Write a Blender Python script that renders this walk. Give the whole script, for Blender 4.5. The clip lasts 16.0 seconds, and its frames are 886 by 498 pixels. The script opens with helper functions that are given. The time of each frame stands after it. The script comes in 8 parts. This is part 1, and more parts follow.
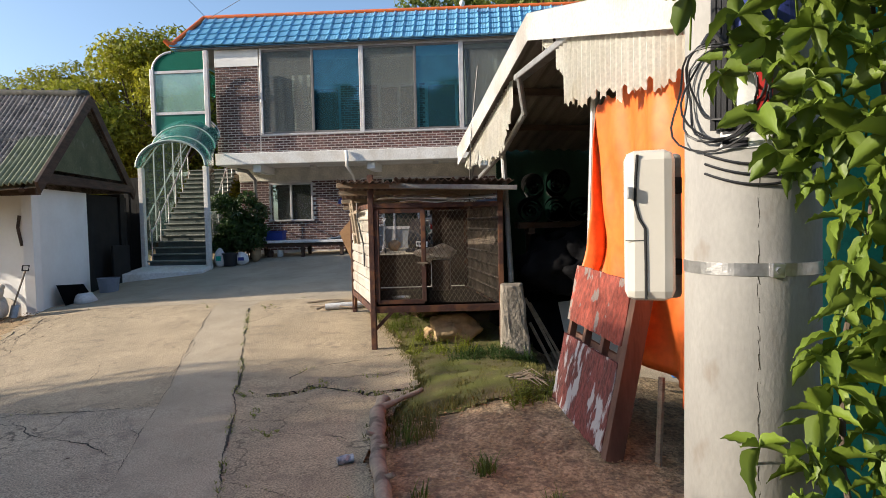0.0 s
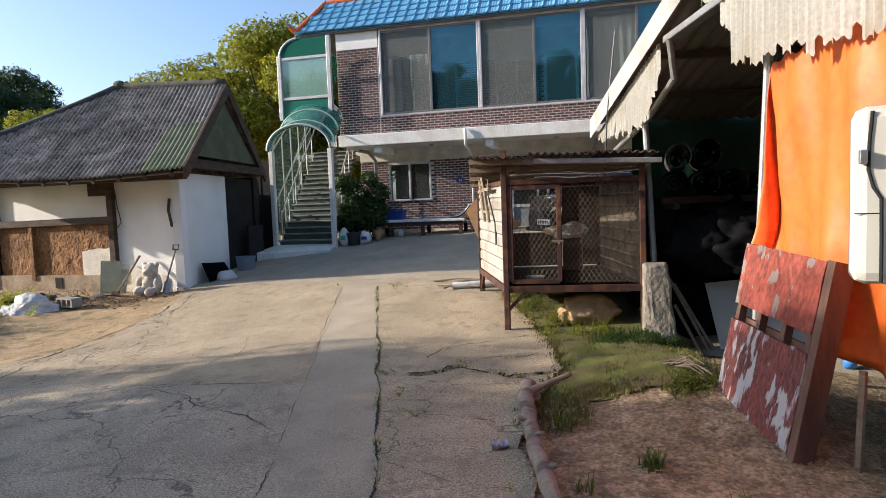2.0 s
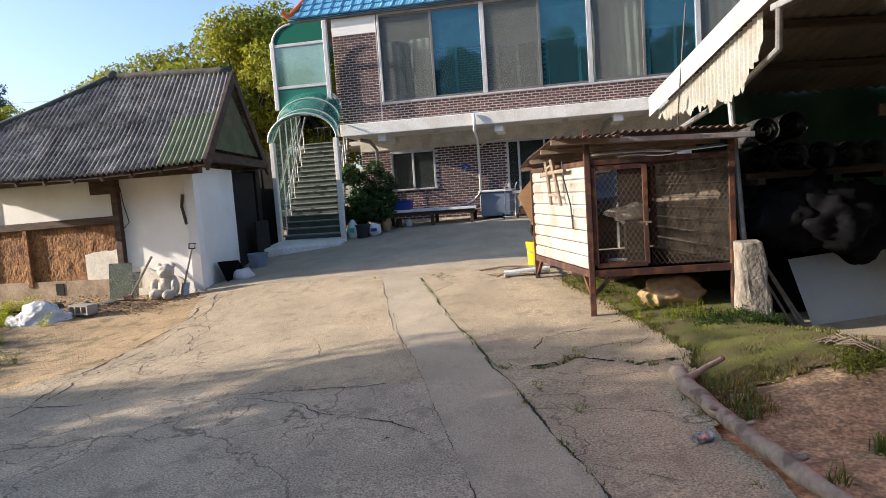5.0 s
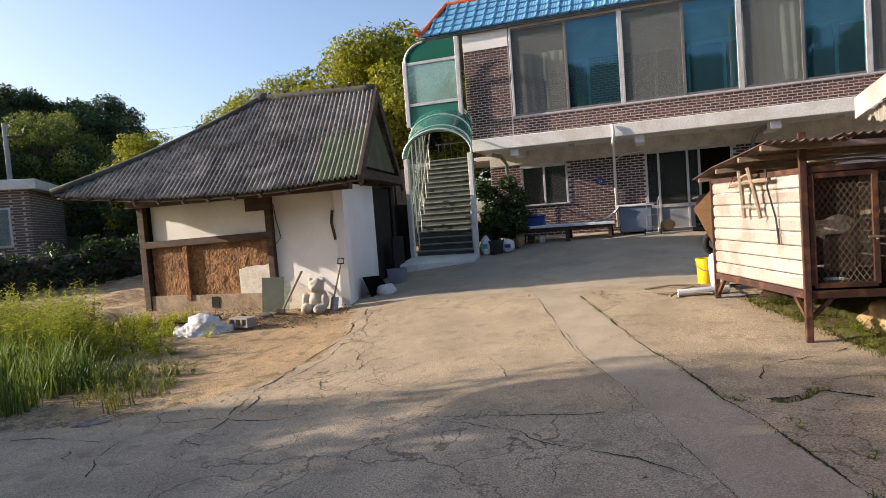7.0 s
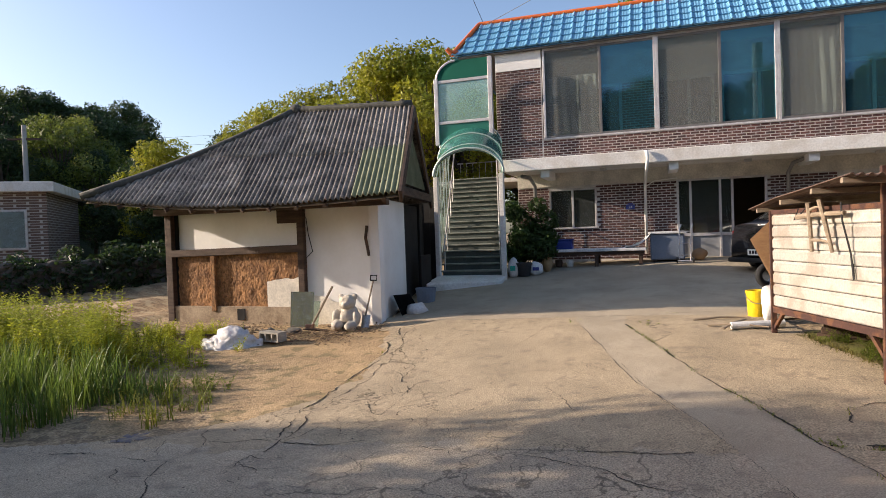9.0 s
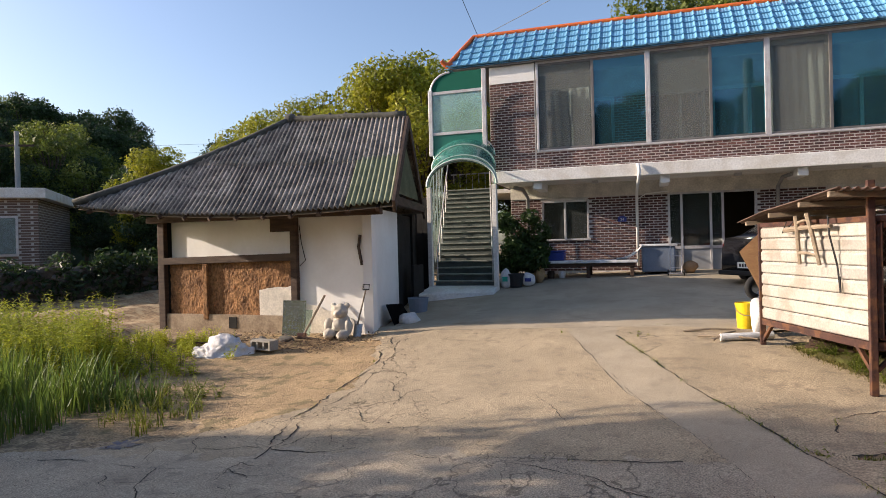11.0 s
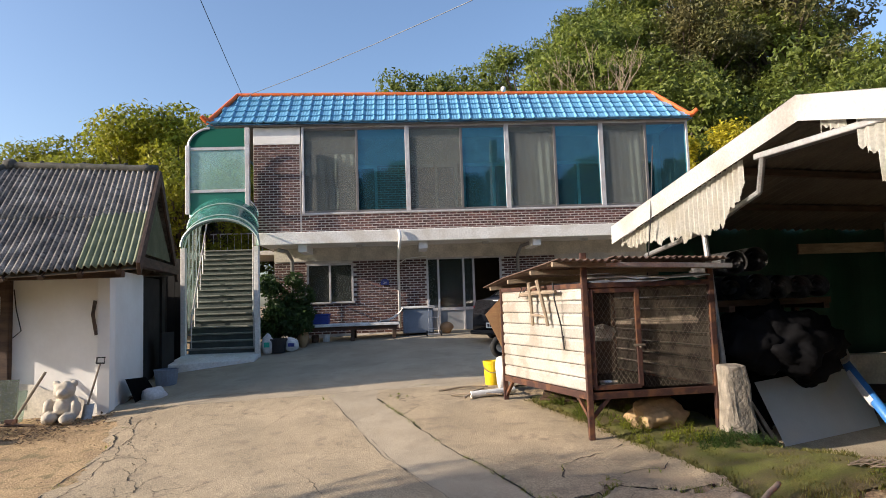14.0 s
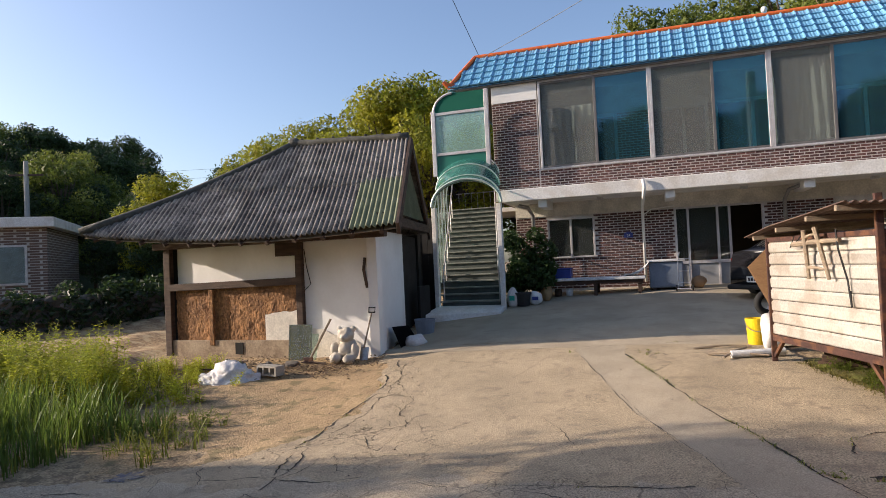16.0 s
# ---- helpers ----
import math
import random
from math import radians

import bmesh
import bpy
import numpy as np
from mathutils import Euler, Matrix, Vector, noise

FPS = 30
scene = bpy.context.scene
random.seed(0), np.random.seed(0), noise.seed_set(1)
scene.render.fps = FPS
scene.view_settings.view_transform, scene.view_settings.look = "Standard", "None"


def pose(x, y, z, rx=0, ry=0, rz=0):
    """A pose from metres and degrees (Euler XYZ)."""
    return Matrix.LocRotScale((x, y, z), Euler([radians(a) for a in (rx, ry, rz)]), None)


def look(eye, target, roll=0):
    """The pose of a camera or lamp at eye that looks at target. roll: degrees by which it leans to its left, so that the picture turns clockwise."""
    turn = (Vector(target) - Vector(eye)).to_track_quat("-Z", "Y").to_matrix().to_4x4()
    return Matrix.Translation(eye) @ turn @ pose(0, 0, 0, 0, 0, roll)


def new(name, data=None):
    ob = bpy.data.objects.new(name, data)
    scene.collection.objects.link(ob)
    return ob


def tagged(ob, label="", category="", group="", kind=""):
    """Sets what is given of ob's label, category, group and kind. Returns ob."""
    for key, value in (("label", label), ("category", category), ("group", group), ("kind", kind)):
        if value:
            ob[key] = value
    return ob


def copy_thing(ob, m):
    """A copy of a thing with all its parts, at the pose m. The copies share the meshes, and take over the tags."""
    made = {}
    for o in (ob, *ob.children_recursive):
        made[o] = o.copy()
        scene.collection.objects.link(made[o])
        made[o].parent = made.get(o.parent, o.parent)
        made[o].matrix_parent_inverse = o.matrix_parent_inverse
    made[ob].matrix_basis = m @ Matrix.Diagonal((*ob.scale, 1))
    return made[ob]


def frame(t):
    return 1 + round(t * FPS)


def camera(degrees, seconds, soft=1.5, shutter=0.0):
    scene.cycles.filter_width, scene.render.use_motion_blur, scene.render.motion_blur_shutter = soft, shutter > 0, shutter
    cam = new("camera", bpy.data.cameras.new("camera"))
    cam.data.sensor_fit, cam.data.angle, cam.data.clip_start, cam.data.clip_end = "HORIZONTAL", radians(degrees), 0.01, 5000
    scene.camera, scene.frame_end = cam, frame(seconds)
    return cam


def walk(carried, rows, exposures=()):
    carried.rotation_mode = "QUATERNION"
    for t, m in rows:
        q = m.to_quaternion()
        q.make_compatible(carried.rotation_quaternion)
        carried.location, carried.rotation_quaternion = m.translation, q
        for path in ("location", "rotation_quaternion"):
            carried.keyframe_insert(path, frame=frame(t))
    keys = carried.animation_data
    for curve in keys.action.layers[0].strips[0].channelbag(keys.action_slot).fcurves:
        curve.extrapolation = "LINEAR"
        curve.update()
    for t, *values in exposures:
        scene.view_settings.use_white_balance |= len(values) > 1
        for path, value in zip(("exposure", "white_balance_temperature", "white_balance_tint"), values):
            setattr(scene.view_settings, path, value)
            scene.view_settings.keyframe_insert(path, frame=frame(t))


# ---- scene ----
cam = camera(71.1, 16.0, soft=0.7)
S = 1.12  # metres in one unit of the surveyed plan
PATH = [
    (0, (0.784, 1.054, 1.747), (0.644, 3.047, 1.658), -1.3),
    (0.5, (0.78, 1.049, 1.753), (0.607, 3.04, 1.663), -1.8),
    (1, (0.767, 1.059, 1.75), (0.467, 3.035, 1.669), -2.2),
    (1.5, (0.66, 1.102, 1.73), (0.233, 3.053, 1.626), -1.5),
    (2, (0.48, 1.2, 1.739), (-0.002, 3.136, 1.592), -2.1),
    (2.5, (0.324, 1.272, 1.724), (-0.151, 3.208, 1.566), -1.4),
    (3, (0.056, 1.206, 1.73), (-0.365, 3.155, 1.567), -3.4),
    (3.2, (-0.036, 1.216, 1.729), (-0.436, 3.168, 1.562), -3.7),
    (5.3, (-0.984, 1.28, 1.746), (-1.33, 3.24, 1.56), -4.0),
    (5.5, (-1.075, 1.323, 1.72), (-1.481, 3.272, 1.534), -3.4),
    (6, (-1.332, 1.448, 1.741), (-1.844, 3.373, 1.563), -3.0),
    (6.5, (-1.535, 1.473, 1.731), (-2.146, 3.374, 1.608), -1.4),
    (7, (-1.789, 1.376, 1.763), (-2.425, 3.27, 1.657), -4.3),
    (7.5, (-1.998, 1.374, 1.747), (-2.629, 3.269, 1.637), -2.7),
    (8, (-2.22, 1.494, 1.78), (-2.839, 3.394, 1.704), -3.4),
    (8.5, (-2.333, 1.48, 1.792), (-2.947, 3.383, 1.739), -2.1),
    (9, (-2.385, 1.407, 1.801), (-3.024, 3.302, 1.756), -2.0),
    (11.3, (-2.364, 1.348, 1.782), (-2.967, 3.255, 1.779), -1.2),
    (11.5, (-2.33, 1.337, 1.797), (-2.875, 3.261, 1.797), -0.7),
    (12, (-2.282, 1.365, 1.802), (-2.502, 3.353, 1.85), -0.9),
    (12.5, (-2.256, 1.382, 1.825), (-2.226, 3.38, 1.92), -0.0),
    (13, (-2.248, 1.403, 1.826), (-2.115, 3.393, 1.971), -0.2),
    (13.5, (-2.272, 1.39, 1.831), (-2.111, 3.377, 1.997), -1.0),
    (14, (-2.285, 1.38, 1.832), (-2.168, 3.37, 1.996), -2.0),
    (14.5, (-2.337, 1.39, 1.844), (-2.505, 3.379, 1.963), -2.8),
    (15, (-2.373, 1.466, 1.832), (-2.836, 3.41, 1.919), -2.5),
    (15.5, (-2.377, 1.486, 1.823), (-2.947, 3.402, 1.88), -2.1),
    (16, (-2.343, 1.419, 1.824), (-2.98, 3.314, 1.874), -2.7),
]
walk(cam, [(t, look(S * Vector(eye), S * Vector(target), roll)) for t, eye, target, roll in PATH], ((0.0, 0.7, 6200, 11), (2.5, 0.72, 5950, 13), (5.5, 0.92, 6200, 14), (6.5, 0.72, 6450, 16), (8.5, 0.65, 6550, 17), (11.5, 0.64, 6450, 17), (12.5, 0.66, 6400, 15), (14.0, 0.68, 6250, 14), (16.0, 0.55, 6400, 17)))

# ---- light ----
SUN_AZ = (0.975, 0.22)      # the way the sunlight travels over the ground
SUN_EL = radians(19)
sky_world = bpy.data.worlds.new("sky")
scene.world = sky_world
sky_world.use_nodes = True
wn = sky_world.node_tree.nodes
sky = wn.new("ShaderNodeTexSky")
sky.sky_type = "NISHITA"
sky.sun_disc = False
sky.sun_elevation = SUN_EL
sky.sun_rotation = math.atan2(-SUN_AZ[0], -SUN_AZ[1])
sky.air_density, sky.dust_density, sky.ozone_density = 1.0, 1.9, 2.2
wn["Background"].inputs["Strength"].default_value = 0.15
sky_world.node_tree.links.new(sky.outputs[0], wn["Background"].inputs["Color"])
sun = new("sun", bpy.data.lights.new("sun", "SUN"))
sun.data.energy, sun.data.angle, sun.data.color = 5.0, radians(0.55), (1.0, 0.87, 0.69)
way = Vector((SUN_AZ[0] * math.cos(SUN_EL), SUN_AZ[1] * math.cos(SUN_EL), -math.sin(SUN_EL)))
sun.matrix_world = look(-20 * way, (0, 0, 0))
scene.view_settings.exposure = 0.8

# ---- materials ----
def material(name, color, rough=0.8, color2=None, scale=3.0, grain=40.0, bump=0.15, metal=0.0, spread=0.25,
             stretch=(1, 1, 1), vary=0.0, island=0.0, spec=0.4, stain=None, stain_amount=0.5, stain_scale=1.5, stain_lo=0.5, stain_edge=0.1, cracks=0.0, speck=0.6, light=1.15, deep=0.72):
    """A surface with broad patches, fine grain and relief, in object space."""
    m = bpy.data.materials.new(name)
    m.use_nodes = True
    nt = m.node_tree
    N, L = nt.nodes, nt.links
    b = N["Principled BSDF"]
    b.inputs["Roughness"].default_value = rough
    b.inputs["Metallic"].default_value = metal
    b.inputs["Specular IOR Level"].default_value = spec
    tc = N.new("ShaderNodeTexCoord")
    mp = N.new("ShaderNodeMapping")
    mp.inputs["Scale"].default_value = stretch
    L.new(tc.outputs["Object"], mp.inputs[0])
    def noise_tex(sc, detail):
        n = N.new("ShaderNodeTexNoise")
        n.inputs["Scale"].default_value, n.inputs["Detail"].default_value = sc, detail
        L.new(mp.outputs[0], n.inputs["Vector"])
        return n.outputs["Fac"]
    def mix(kind, f, a, c):
        x = N.new("ShaderNodeMix")
        x.data_type, x.blend_type = "RGBA", kind
        for sock, v in ((x.inputs["Factor"], f), (x.inputs[6], a), (x.inputs[7], c)):
            if isinstance(v, (int, float, tuple)):
                sock.default_value = (*v, 1) if isinstance(v, tuple) else v
            else:
                L.new(v, sock)
        return x.outputs[2]
    def ramp(f, lo, hi):
        r = N.new("ShaderNodeMapRange")
        r.inputs[1].default_value, r.inputs[2].default_value = lo, hi
        L.new(f, r.inputs[0])
        return r.outputs[0]
    c2 = color2 or tuple(c * (1 - spread) for c in color)
    big, fine = noise_tex(scale, 5), noise_tex(grain, 6)
    col = mix("MIX", ramp(big, 0.35, 0.65), color, c2)
    col = mix("MULTIPLY", speck, col, mix("MIX", ramp(fine, 0.3, 0.7), (light,) * 3, (deep,) * 3))
    if stain:
        col = mix("MIX", mix("MULTIPLY", 1.0, ramp(noise_tex(stain_scale, 8), stain_lo, stain_lo + stain_edge), (stain_amount,) * 3), col, stain)
    if cracks:
        for size, lo, gap in ((cracks, 0.45, 0.009), (cracks * 3.1, 0.5, 0.016)):
            vo, wp = N.new("ShaderNodeTexVoronoi"), N.new("ShaderNodeVectorMath")
            vo.feature = "DISTANCE_TO_EDGE"
            vo.inputs["Scale"].default_value = size
            nz = N.new("ShaderNodeTexNoise")
            nz.inputs["Scale"].default_value, nz.inputs["Detail"].default_value = 3.0 * size, 6
            L.new(mp.outputs[0], nz.inputs["Vector"])
            wp.operation = "MULTIPLY_ADD"
            wp.inputs[1].default_value = (0.7 / size,) * 3
            L.new(nz.outputs["Color"], wp.inputs[0])
            L.new(mp.outputs[0], wp.inputs[2])
            L.new(wp.outputs[0], vo.inputs["Vector"])
            near = ramp(vo.outputs["Distance"], gap, gap * 0.2)
            patch = ramp(noise_tex(0.35 * size, 3), lo, lo + 0.1)
            col = mix("MIX", mix("MULTIPLY", 1.0, mix("MULTIPLY", 1.0, near, patch), (0.75,) * 3), col, tuple(c * 0.25 for c in c2))
    if vary:
        oi = N.new("ShaderNodeObjectInfo")
        col = mix("MULTIPLY", 1.0, col, mix("MIX", oi.outputs["Random"], (1 - vary,) * 3, (1 + vary,) * 3))
    if island:
        ge = N.new("ShaderNodeNewGeometry")
        col = mix("MULTIPLY", 1.0, col, mix("MIX", ge.outputs["Random Per Island"], (1 - island,) * 3, (1 + island,) * 3))
    L.new(col, b.inputs["Base Color"])
    bp = N.new("ShaderNodeBump")
    bp.inputs["Strength"].default_value, bp.inputs["Distance"].default_value = bump, 0.02
    L.new(fine, bp.inputs["Height"])
    L.new(bp.outputs[0], b.inputs["Normal"])
    rr = N.new("ShaderNodeMapRange")
    rr.inputs[3].default_value, rr.inputs[4].default_value = max(0.02, rough - 0.12), min(1, rough + 0.12)
    L.new(big, rr.inputs[0])
    L.new(rr.outputs[0], b.inputs["Roughness"])
    return m


def foliage(name, color, color2, rough=0.55, through_light=0.38):
    m = material(name, color, rough, color2, scale=0.5, grain=9, bump=0.0, island=0.35, vary=0.12)
    b = m.node_tree.nodes["Principled BSDF"]
    b.inputs["Transmission Weight"].default_value = 0.0
    b.inputs["Subsurface Weight"].default_value = 0.0
    N, L = m.node_tree.nodes, m.node_tree.links
    tr, add = N.new("ShaderNodeBsdfTranslucent"), N.new("ShaderNodeMixShader")
    L.new(b.inputs["Base Color"].links[0].from_socket, tr.inputs["Color"])
    add.inputs[0].default_value = through_light
    L.new(b.outputs[0], add.inputs[1])
    L.new(tr.outputs[0], add.inputs[2])
    L.new(add.outputs[0], N["Material Output"].inputs["Surface"])
    return m


def glass(name, tint, see=0.5, rough=0.02, ior=1.75, shine=(1, 1, 1)):
    """A thin pane: tinted see-through mixed with mirror gloss by Fresnel."""
    m = bpy.data.materials.new(name)
    m.use_nodes = True
    N, L = m.node_tree.nodes, m.node_tree.links
    N.remove(N["Principled BSDF"])
    tr, gl, df = N.new("ShaderNodeBsdfTransparent"), N.new("ShaderNodeBsdfGlossy"), N.new("ShaderNodeBsdfDiffuse")
    tr.inputs[0].default_value = (*tint, 1)
    df.inputs[0].default_value = (*[c * 0.6 for c in tint], 1)
    gl.inputs["Roughness"].default_value = rough
    gl.inputs["Color"].default_value = (*shine, 1)
    fr, m1, m2 = N.new("ShaderNodeFresnel"), N.new("ShaderNodeMixShader"), N.new("ShaderNodeMixShader")
    fr.inputs[0].default_value = ior
    m1.inputs[0].default_value = 1 - see
    L.new(tr.outputs[0], m1.inputs[1]); L.new(df.outputs[0], m1.inputs[2])
    L.new(fr.outputs[0], m2.inputs[0]); L.new(m1.outputs[0], m2.inputs[1]); L.new(gl.outputs[0], m2.inputs[2])
    L.new(m2.outputs[0], N["Material Output"].inputs["Surface"])
    return m


M_concrete = material("worn_concrete", (0.465, 0.365, 0.235), 0.92, (0.35, 0.278, 0.18), scale=1.1, grain=72, bump=0.45, stain=(0.23, 0.18, 0.125), stain_amount=0.55, stain_scale=5.0, stain_lo=0.56, speck=1.0, cracks=0.55, light=1.45, deep=0.42)
M_rubble = material("pebbly_old_concrete", (0.475, 0.39, 0.275), 0.95, (0.36, 0.296, 0.21), scale=1.4, grain=78, bump=0.7, stain=(0.2, 0.165, 0.125), stain_amount=0.5, stain_scale=4.0, stain_lo=0.57, speck=1.0, cracks=0.5, light=1.45, deep=0.42)
M_strip = material("smooth_concrete", (0.445, 0.37, 0.262), 0.88, (0.365, 0.302, 0.212), scale=1.3, grain=85, bump=0.35, speck=1.0, light=1.28, deep=0.62, stain=(0.26, 0.215, 0.155), stain_amount=0.4, stain_scale=3.5, stain_lo=0.56)
M_dirt = material("brown_soil", (0.47, 0.345, 0.2), 0.95, (0.28, 0.2, 0.11), scale=5, grain=36, bump=1.0, speck=1.0, light=1.35, deep=0.45, stain=(0.13, 0.09, 0.055), stain_amount=0.6, stain_scale=12)
M_sand = material("sandy_yard_soil", (0.47, 0.325, 0.17), 0.95, (0.33, 0.225, 0.12), scale=2.0, grain=42, bump=0.9, stain=(0.15, 0.125, 0.055), stain_amount=0.7, stain_scale=4.5, stain_lo=0.54, speck=1.0, light=1.3, deep=0.55)
M_field = material("weedy_ground", (0.12, 0.12, 0.04), 0.95, (0.17, 0.12, 0.06), scale=0.8, grain=30, bump=0.8)
M_moss = material("mossy_turf", (0.125, 0.135, 0.025), 0.95, (0.115, 0.09, 0.042), scale=3, grain=60, bump=0.9)
M_brick = material("dark_red_brick", (0.115, 0.05, 0.04), 0.75, (0.075, 0.036, 0.032), scale=4, grain=60, bump=0.3, vary=0.4)
M_bricks = material("dark_red_bricks", (0.115, 0.05, 0.04), 0.75, (0.075, 0.036, 0.032), scale=4, grain=60, bump=0.3, island=0.4)
M_crack = material("dark_crack_soil", (0.045, 0.036, 0.026), 0.95, (0.03, 0.026, 0.02), scale=6, bump=0.6)
M_mortar = material("pale_mortar", (0.74, 0.69, 0.64), 0.9, grain=80)
M_white = material("white_wall_paint", (0.82, 0.81, 0.78), 0.7, (0.74, 0.72, 0.68), scale=1.2, grain=14, bump=0.0, speck=0.08)
M_fascia = material("weathered_white_fascia", (0.78, 0.765, 0.73), 0.6, (0.7, 0.67, 0.62), scale=1.6, grain=25, bump=0.08, stain=(0.4, 0.32, 0.22), stain_amount=0.25, stain_scale=2.2)
M_blind = material("pale_grey_blind_cloth", (0.46, 0.47, 0.46), 0.9, (0.33, 0.34, 0.33), scale=2.5, grain=30, bump=0.1, stretch=(1, 1, 3))
M_soffit = material("cream_soffit_plaster", (0.76, 0.7, 0.6), 0.85, grain=25)
M_blue = material("blue_metal_tile", (0.19, 0.44, 0.63), 0.3, (0.14, 0.36, 0.56), scale=2, grain=25, bump=0.05, vary=0.08)
M_orange = material("orange_ridge_paint", (0.75, 0.16, 0.035), 0.5, (0.6, 0.12, 0.03), scale=3)
M_alu = material("pale_aluminium", (0.62, 0.61, 0.6), 0.4, (0.52, 0.47, 0.46), metal=0.35, scale=4, bump=0.03)
M_bronze = material("grey_brown_window_frame", (0.2, 0.185, 0.175), 0.45, metal=0.3, bump=0.03)
M_glass = glass("dark_window_glass", (0.78, 0.84, 0.84), 0.96, 0.02, 1.5)
M_bluefilm = glass("blue_tinted_glass", (0.3, 0.66, 0.76), 0.94, 0.02, 1.75, (0.6, 0.85, 1.0))
M_screen = glass("grey_insect_screen", (0.7, 0.72, 0.7), 0.86, 0.4, 1.2)
M_green = glass("green_polycarbonate", (0.09, 0.42, 0.33), 0.5, 0.14)
M_lightgreen = glass("pale_green_polycarbonate", (0.62, 0.88, 0.82), 0.62, 0.06)
M_sidepane = glass("dim_green_side_glazing", (0.42, 0.62, 0.54), 0.85, 0.08)
M_greenbar = material("pale_green_grey_metal", (0.4, 0.47, 0.43), 0.5, (0.32, 0.39, 0.35), metal=0.2, scale=4, bump=0.03)
M_step = material("grey_painted_step", (0.24, 0.25, 0.22), 0.75, (0.16, 0.165, 0.145), scale=5)
M_riser = material("green_grey_riser", (0.1, 0.115, 0.105), 0.8, scale=3)
M_cable = material("black_cable_sheath", (0.02, 0.02, 0.022), 0.45, bump=0.0)
# near black that stands in for the shade of deep, unlit places
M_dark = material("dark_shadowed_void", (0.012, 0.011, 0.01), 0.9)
M_asbestos = material("grey_corrugated_cement", (0.35, 0.315, 0.27), 0.92, (0.15, 0.13, 0.11), scale=2.6, grain=34, bump=0.5, stain=(0.05, 0.047, 0.043), stain_amount=0.8, stain_scale=11.0, stain_lo=0.55, vary=0.2, speck=1.0, light=1.35, deep=0.5)
M_hipcap = material("dark_mossy_ridge_mortar", (0.1, 0.095, 0.08), 0.95, (0.055, 0.055, 0.045), scale=6, grain=30, bump=0.8, stain=(0.2, 0.19, 0.15), stain_amount=0.5, stain_scale=8, stain_lo=0.58)
M_footing = material("tan_mud_footing", (0.4, 0.31, 0.21), 0.95, (0.27, 0.2, 0.135), scale=4, grain=24, bump=0.7, speck=0.8)
M_straw = material("dry_straw_bed", (0.4, 0.28, 0.15), 0.95, (0.24, 0.155, 0.085), scale=2.2, grain=26, bump=1.0, stain=(0.5, 0.4, 0.24), stain_amount=0.6, stain_scale=5, speck=1.0, light=1.3, deep=0.5, stretch=(0.5, 1.6, 1))
M_greensheet = material("faded_green_sheet", (0.26, 0.275, 0.16), 0.75, (0.18, 0.195, 0.11), scale=3, stain=(0.4, 0.4, 0.3), stain_amount=0.5, stain_scale=6, stain_lo=0.57, speck=0.9)
M_mud = material("red_brown_clay_plaster", (0.38, 0.19, 0.075), 0.95, (0.2, 0.1, 0.045), scale=4, grain=22, bump=1.0, stretch=(1.2, 1, 0.8), speck=1.0, light=1.25, deep=0.5, stain=(0.13, 0.065, 0.03), stain_amount=0.6, stain_scale=7, stain_lo=0.57)
M_timber = material("dark_weathered_timber", (0.085, 0.05, 0.032), 0.8, (0.05, 0.03, 0.02), scale=3, grain=30, stretch=(1, 1, 6), bump=0.4)
M_greywood = material("grey_bare_wood", (0.34, 0.27, 0.19), 0.85, (0.22, 0.17, 0.12), scale=4, grain=35, stretch=(1, 1, 5), bump=0.4)
M_rust = material("red_brown_rusty_steel", (0.08, 0.036, 0.026), 0.75, (0.052, 0.025, 0.02), scale=5, metal=0.2, bump=0.3, stain=(0.18, 0.08, 0.035), stain_amount=0.6, stain_scale=6)
M_rustsheet = material("rusty_roof_sheet", (0.17, 0.11, 0.08), 0.75, (0.1, 0.06, 0.045), scale=4, metal=0.2, bump=0.3)
M_panel = material("cream_metal_siding", (0.72, 0.69, 0.63), 0.5, (0.64, 0.6, 0.53), scale=1.8, bump=0.05, stain=(0.36, 0.25, 0.15), stain_amount=0.3, stain_scale=3.5)
# grimy cream siding, its base darkened to hold the cage's inner shade
M_inner = material("shaded_grimy_cream_panel", (0.27, 0.22, 0.165), 0.8, (0.14, 0.11, 0.085), scale=3, stain=(0.07, 0.055, 0.042), stain_amount=0.7, stain_scale=5)
M_mesh = material("galvanised_mesh_wire", (0.22, 0.18, 0.135), 0.65, metal=0.2, bump=0.0)
M_whitemetal = material("white_roof_flashing", (0.8, 0.79, 0.76), 0.45, (0.72, 0.71, 0.68), scale=1.5, bump=0.04, stain=(0.45, 0.36, 0.25), stain_amount=0.25)
M_creamcorr = material("cream_corrugated_plastic", (0.64, 0.625, 0.56), 0.6, (0.56, 0.54, 0.47), scale=2, bump=0.05, stain=(0.4, 0.34, 0.22), stain_amount=0.35)
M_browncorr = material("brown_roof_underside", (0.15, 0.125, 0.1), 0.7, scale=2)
M_pipe = material("galvanised_pipe", (0.4, 0.4, 0.39), 0.45, (0.3, 0.29, 0.28), metal=0.6, scale=6)
M_tarp = material("orange_tarpaulin", (0.8, 0.17, 0.03), 0.5, (0.7, 0.135, 0.022), scale=2, grain=15, bump=0.1)
M_greentarp = material("dark_green_tarpaulin", (0.012, 0.06, 0.038), 0.55, (0.008, 0.04, 0.026), scale=1.5)
M_black = material("black_plastic_bag", (0.006, 0.006, 0.007), 0.75, bump=0.3, grain=14, spec=0.08)
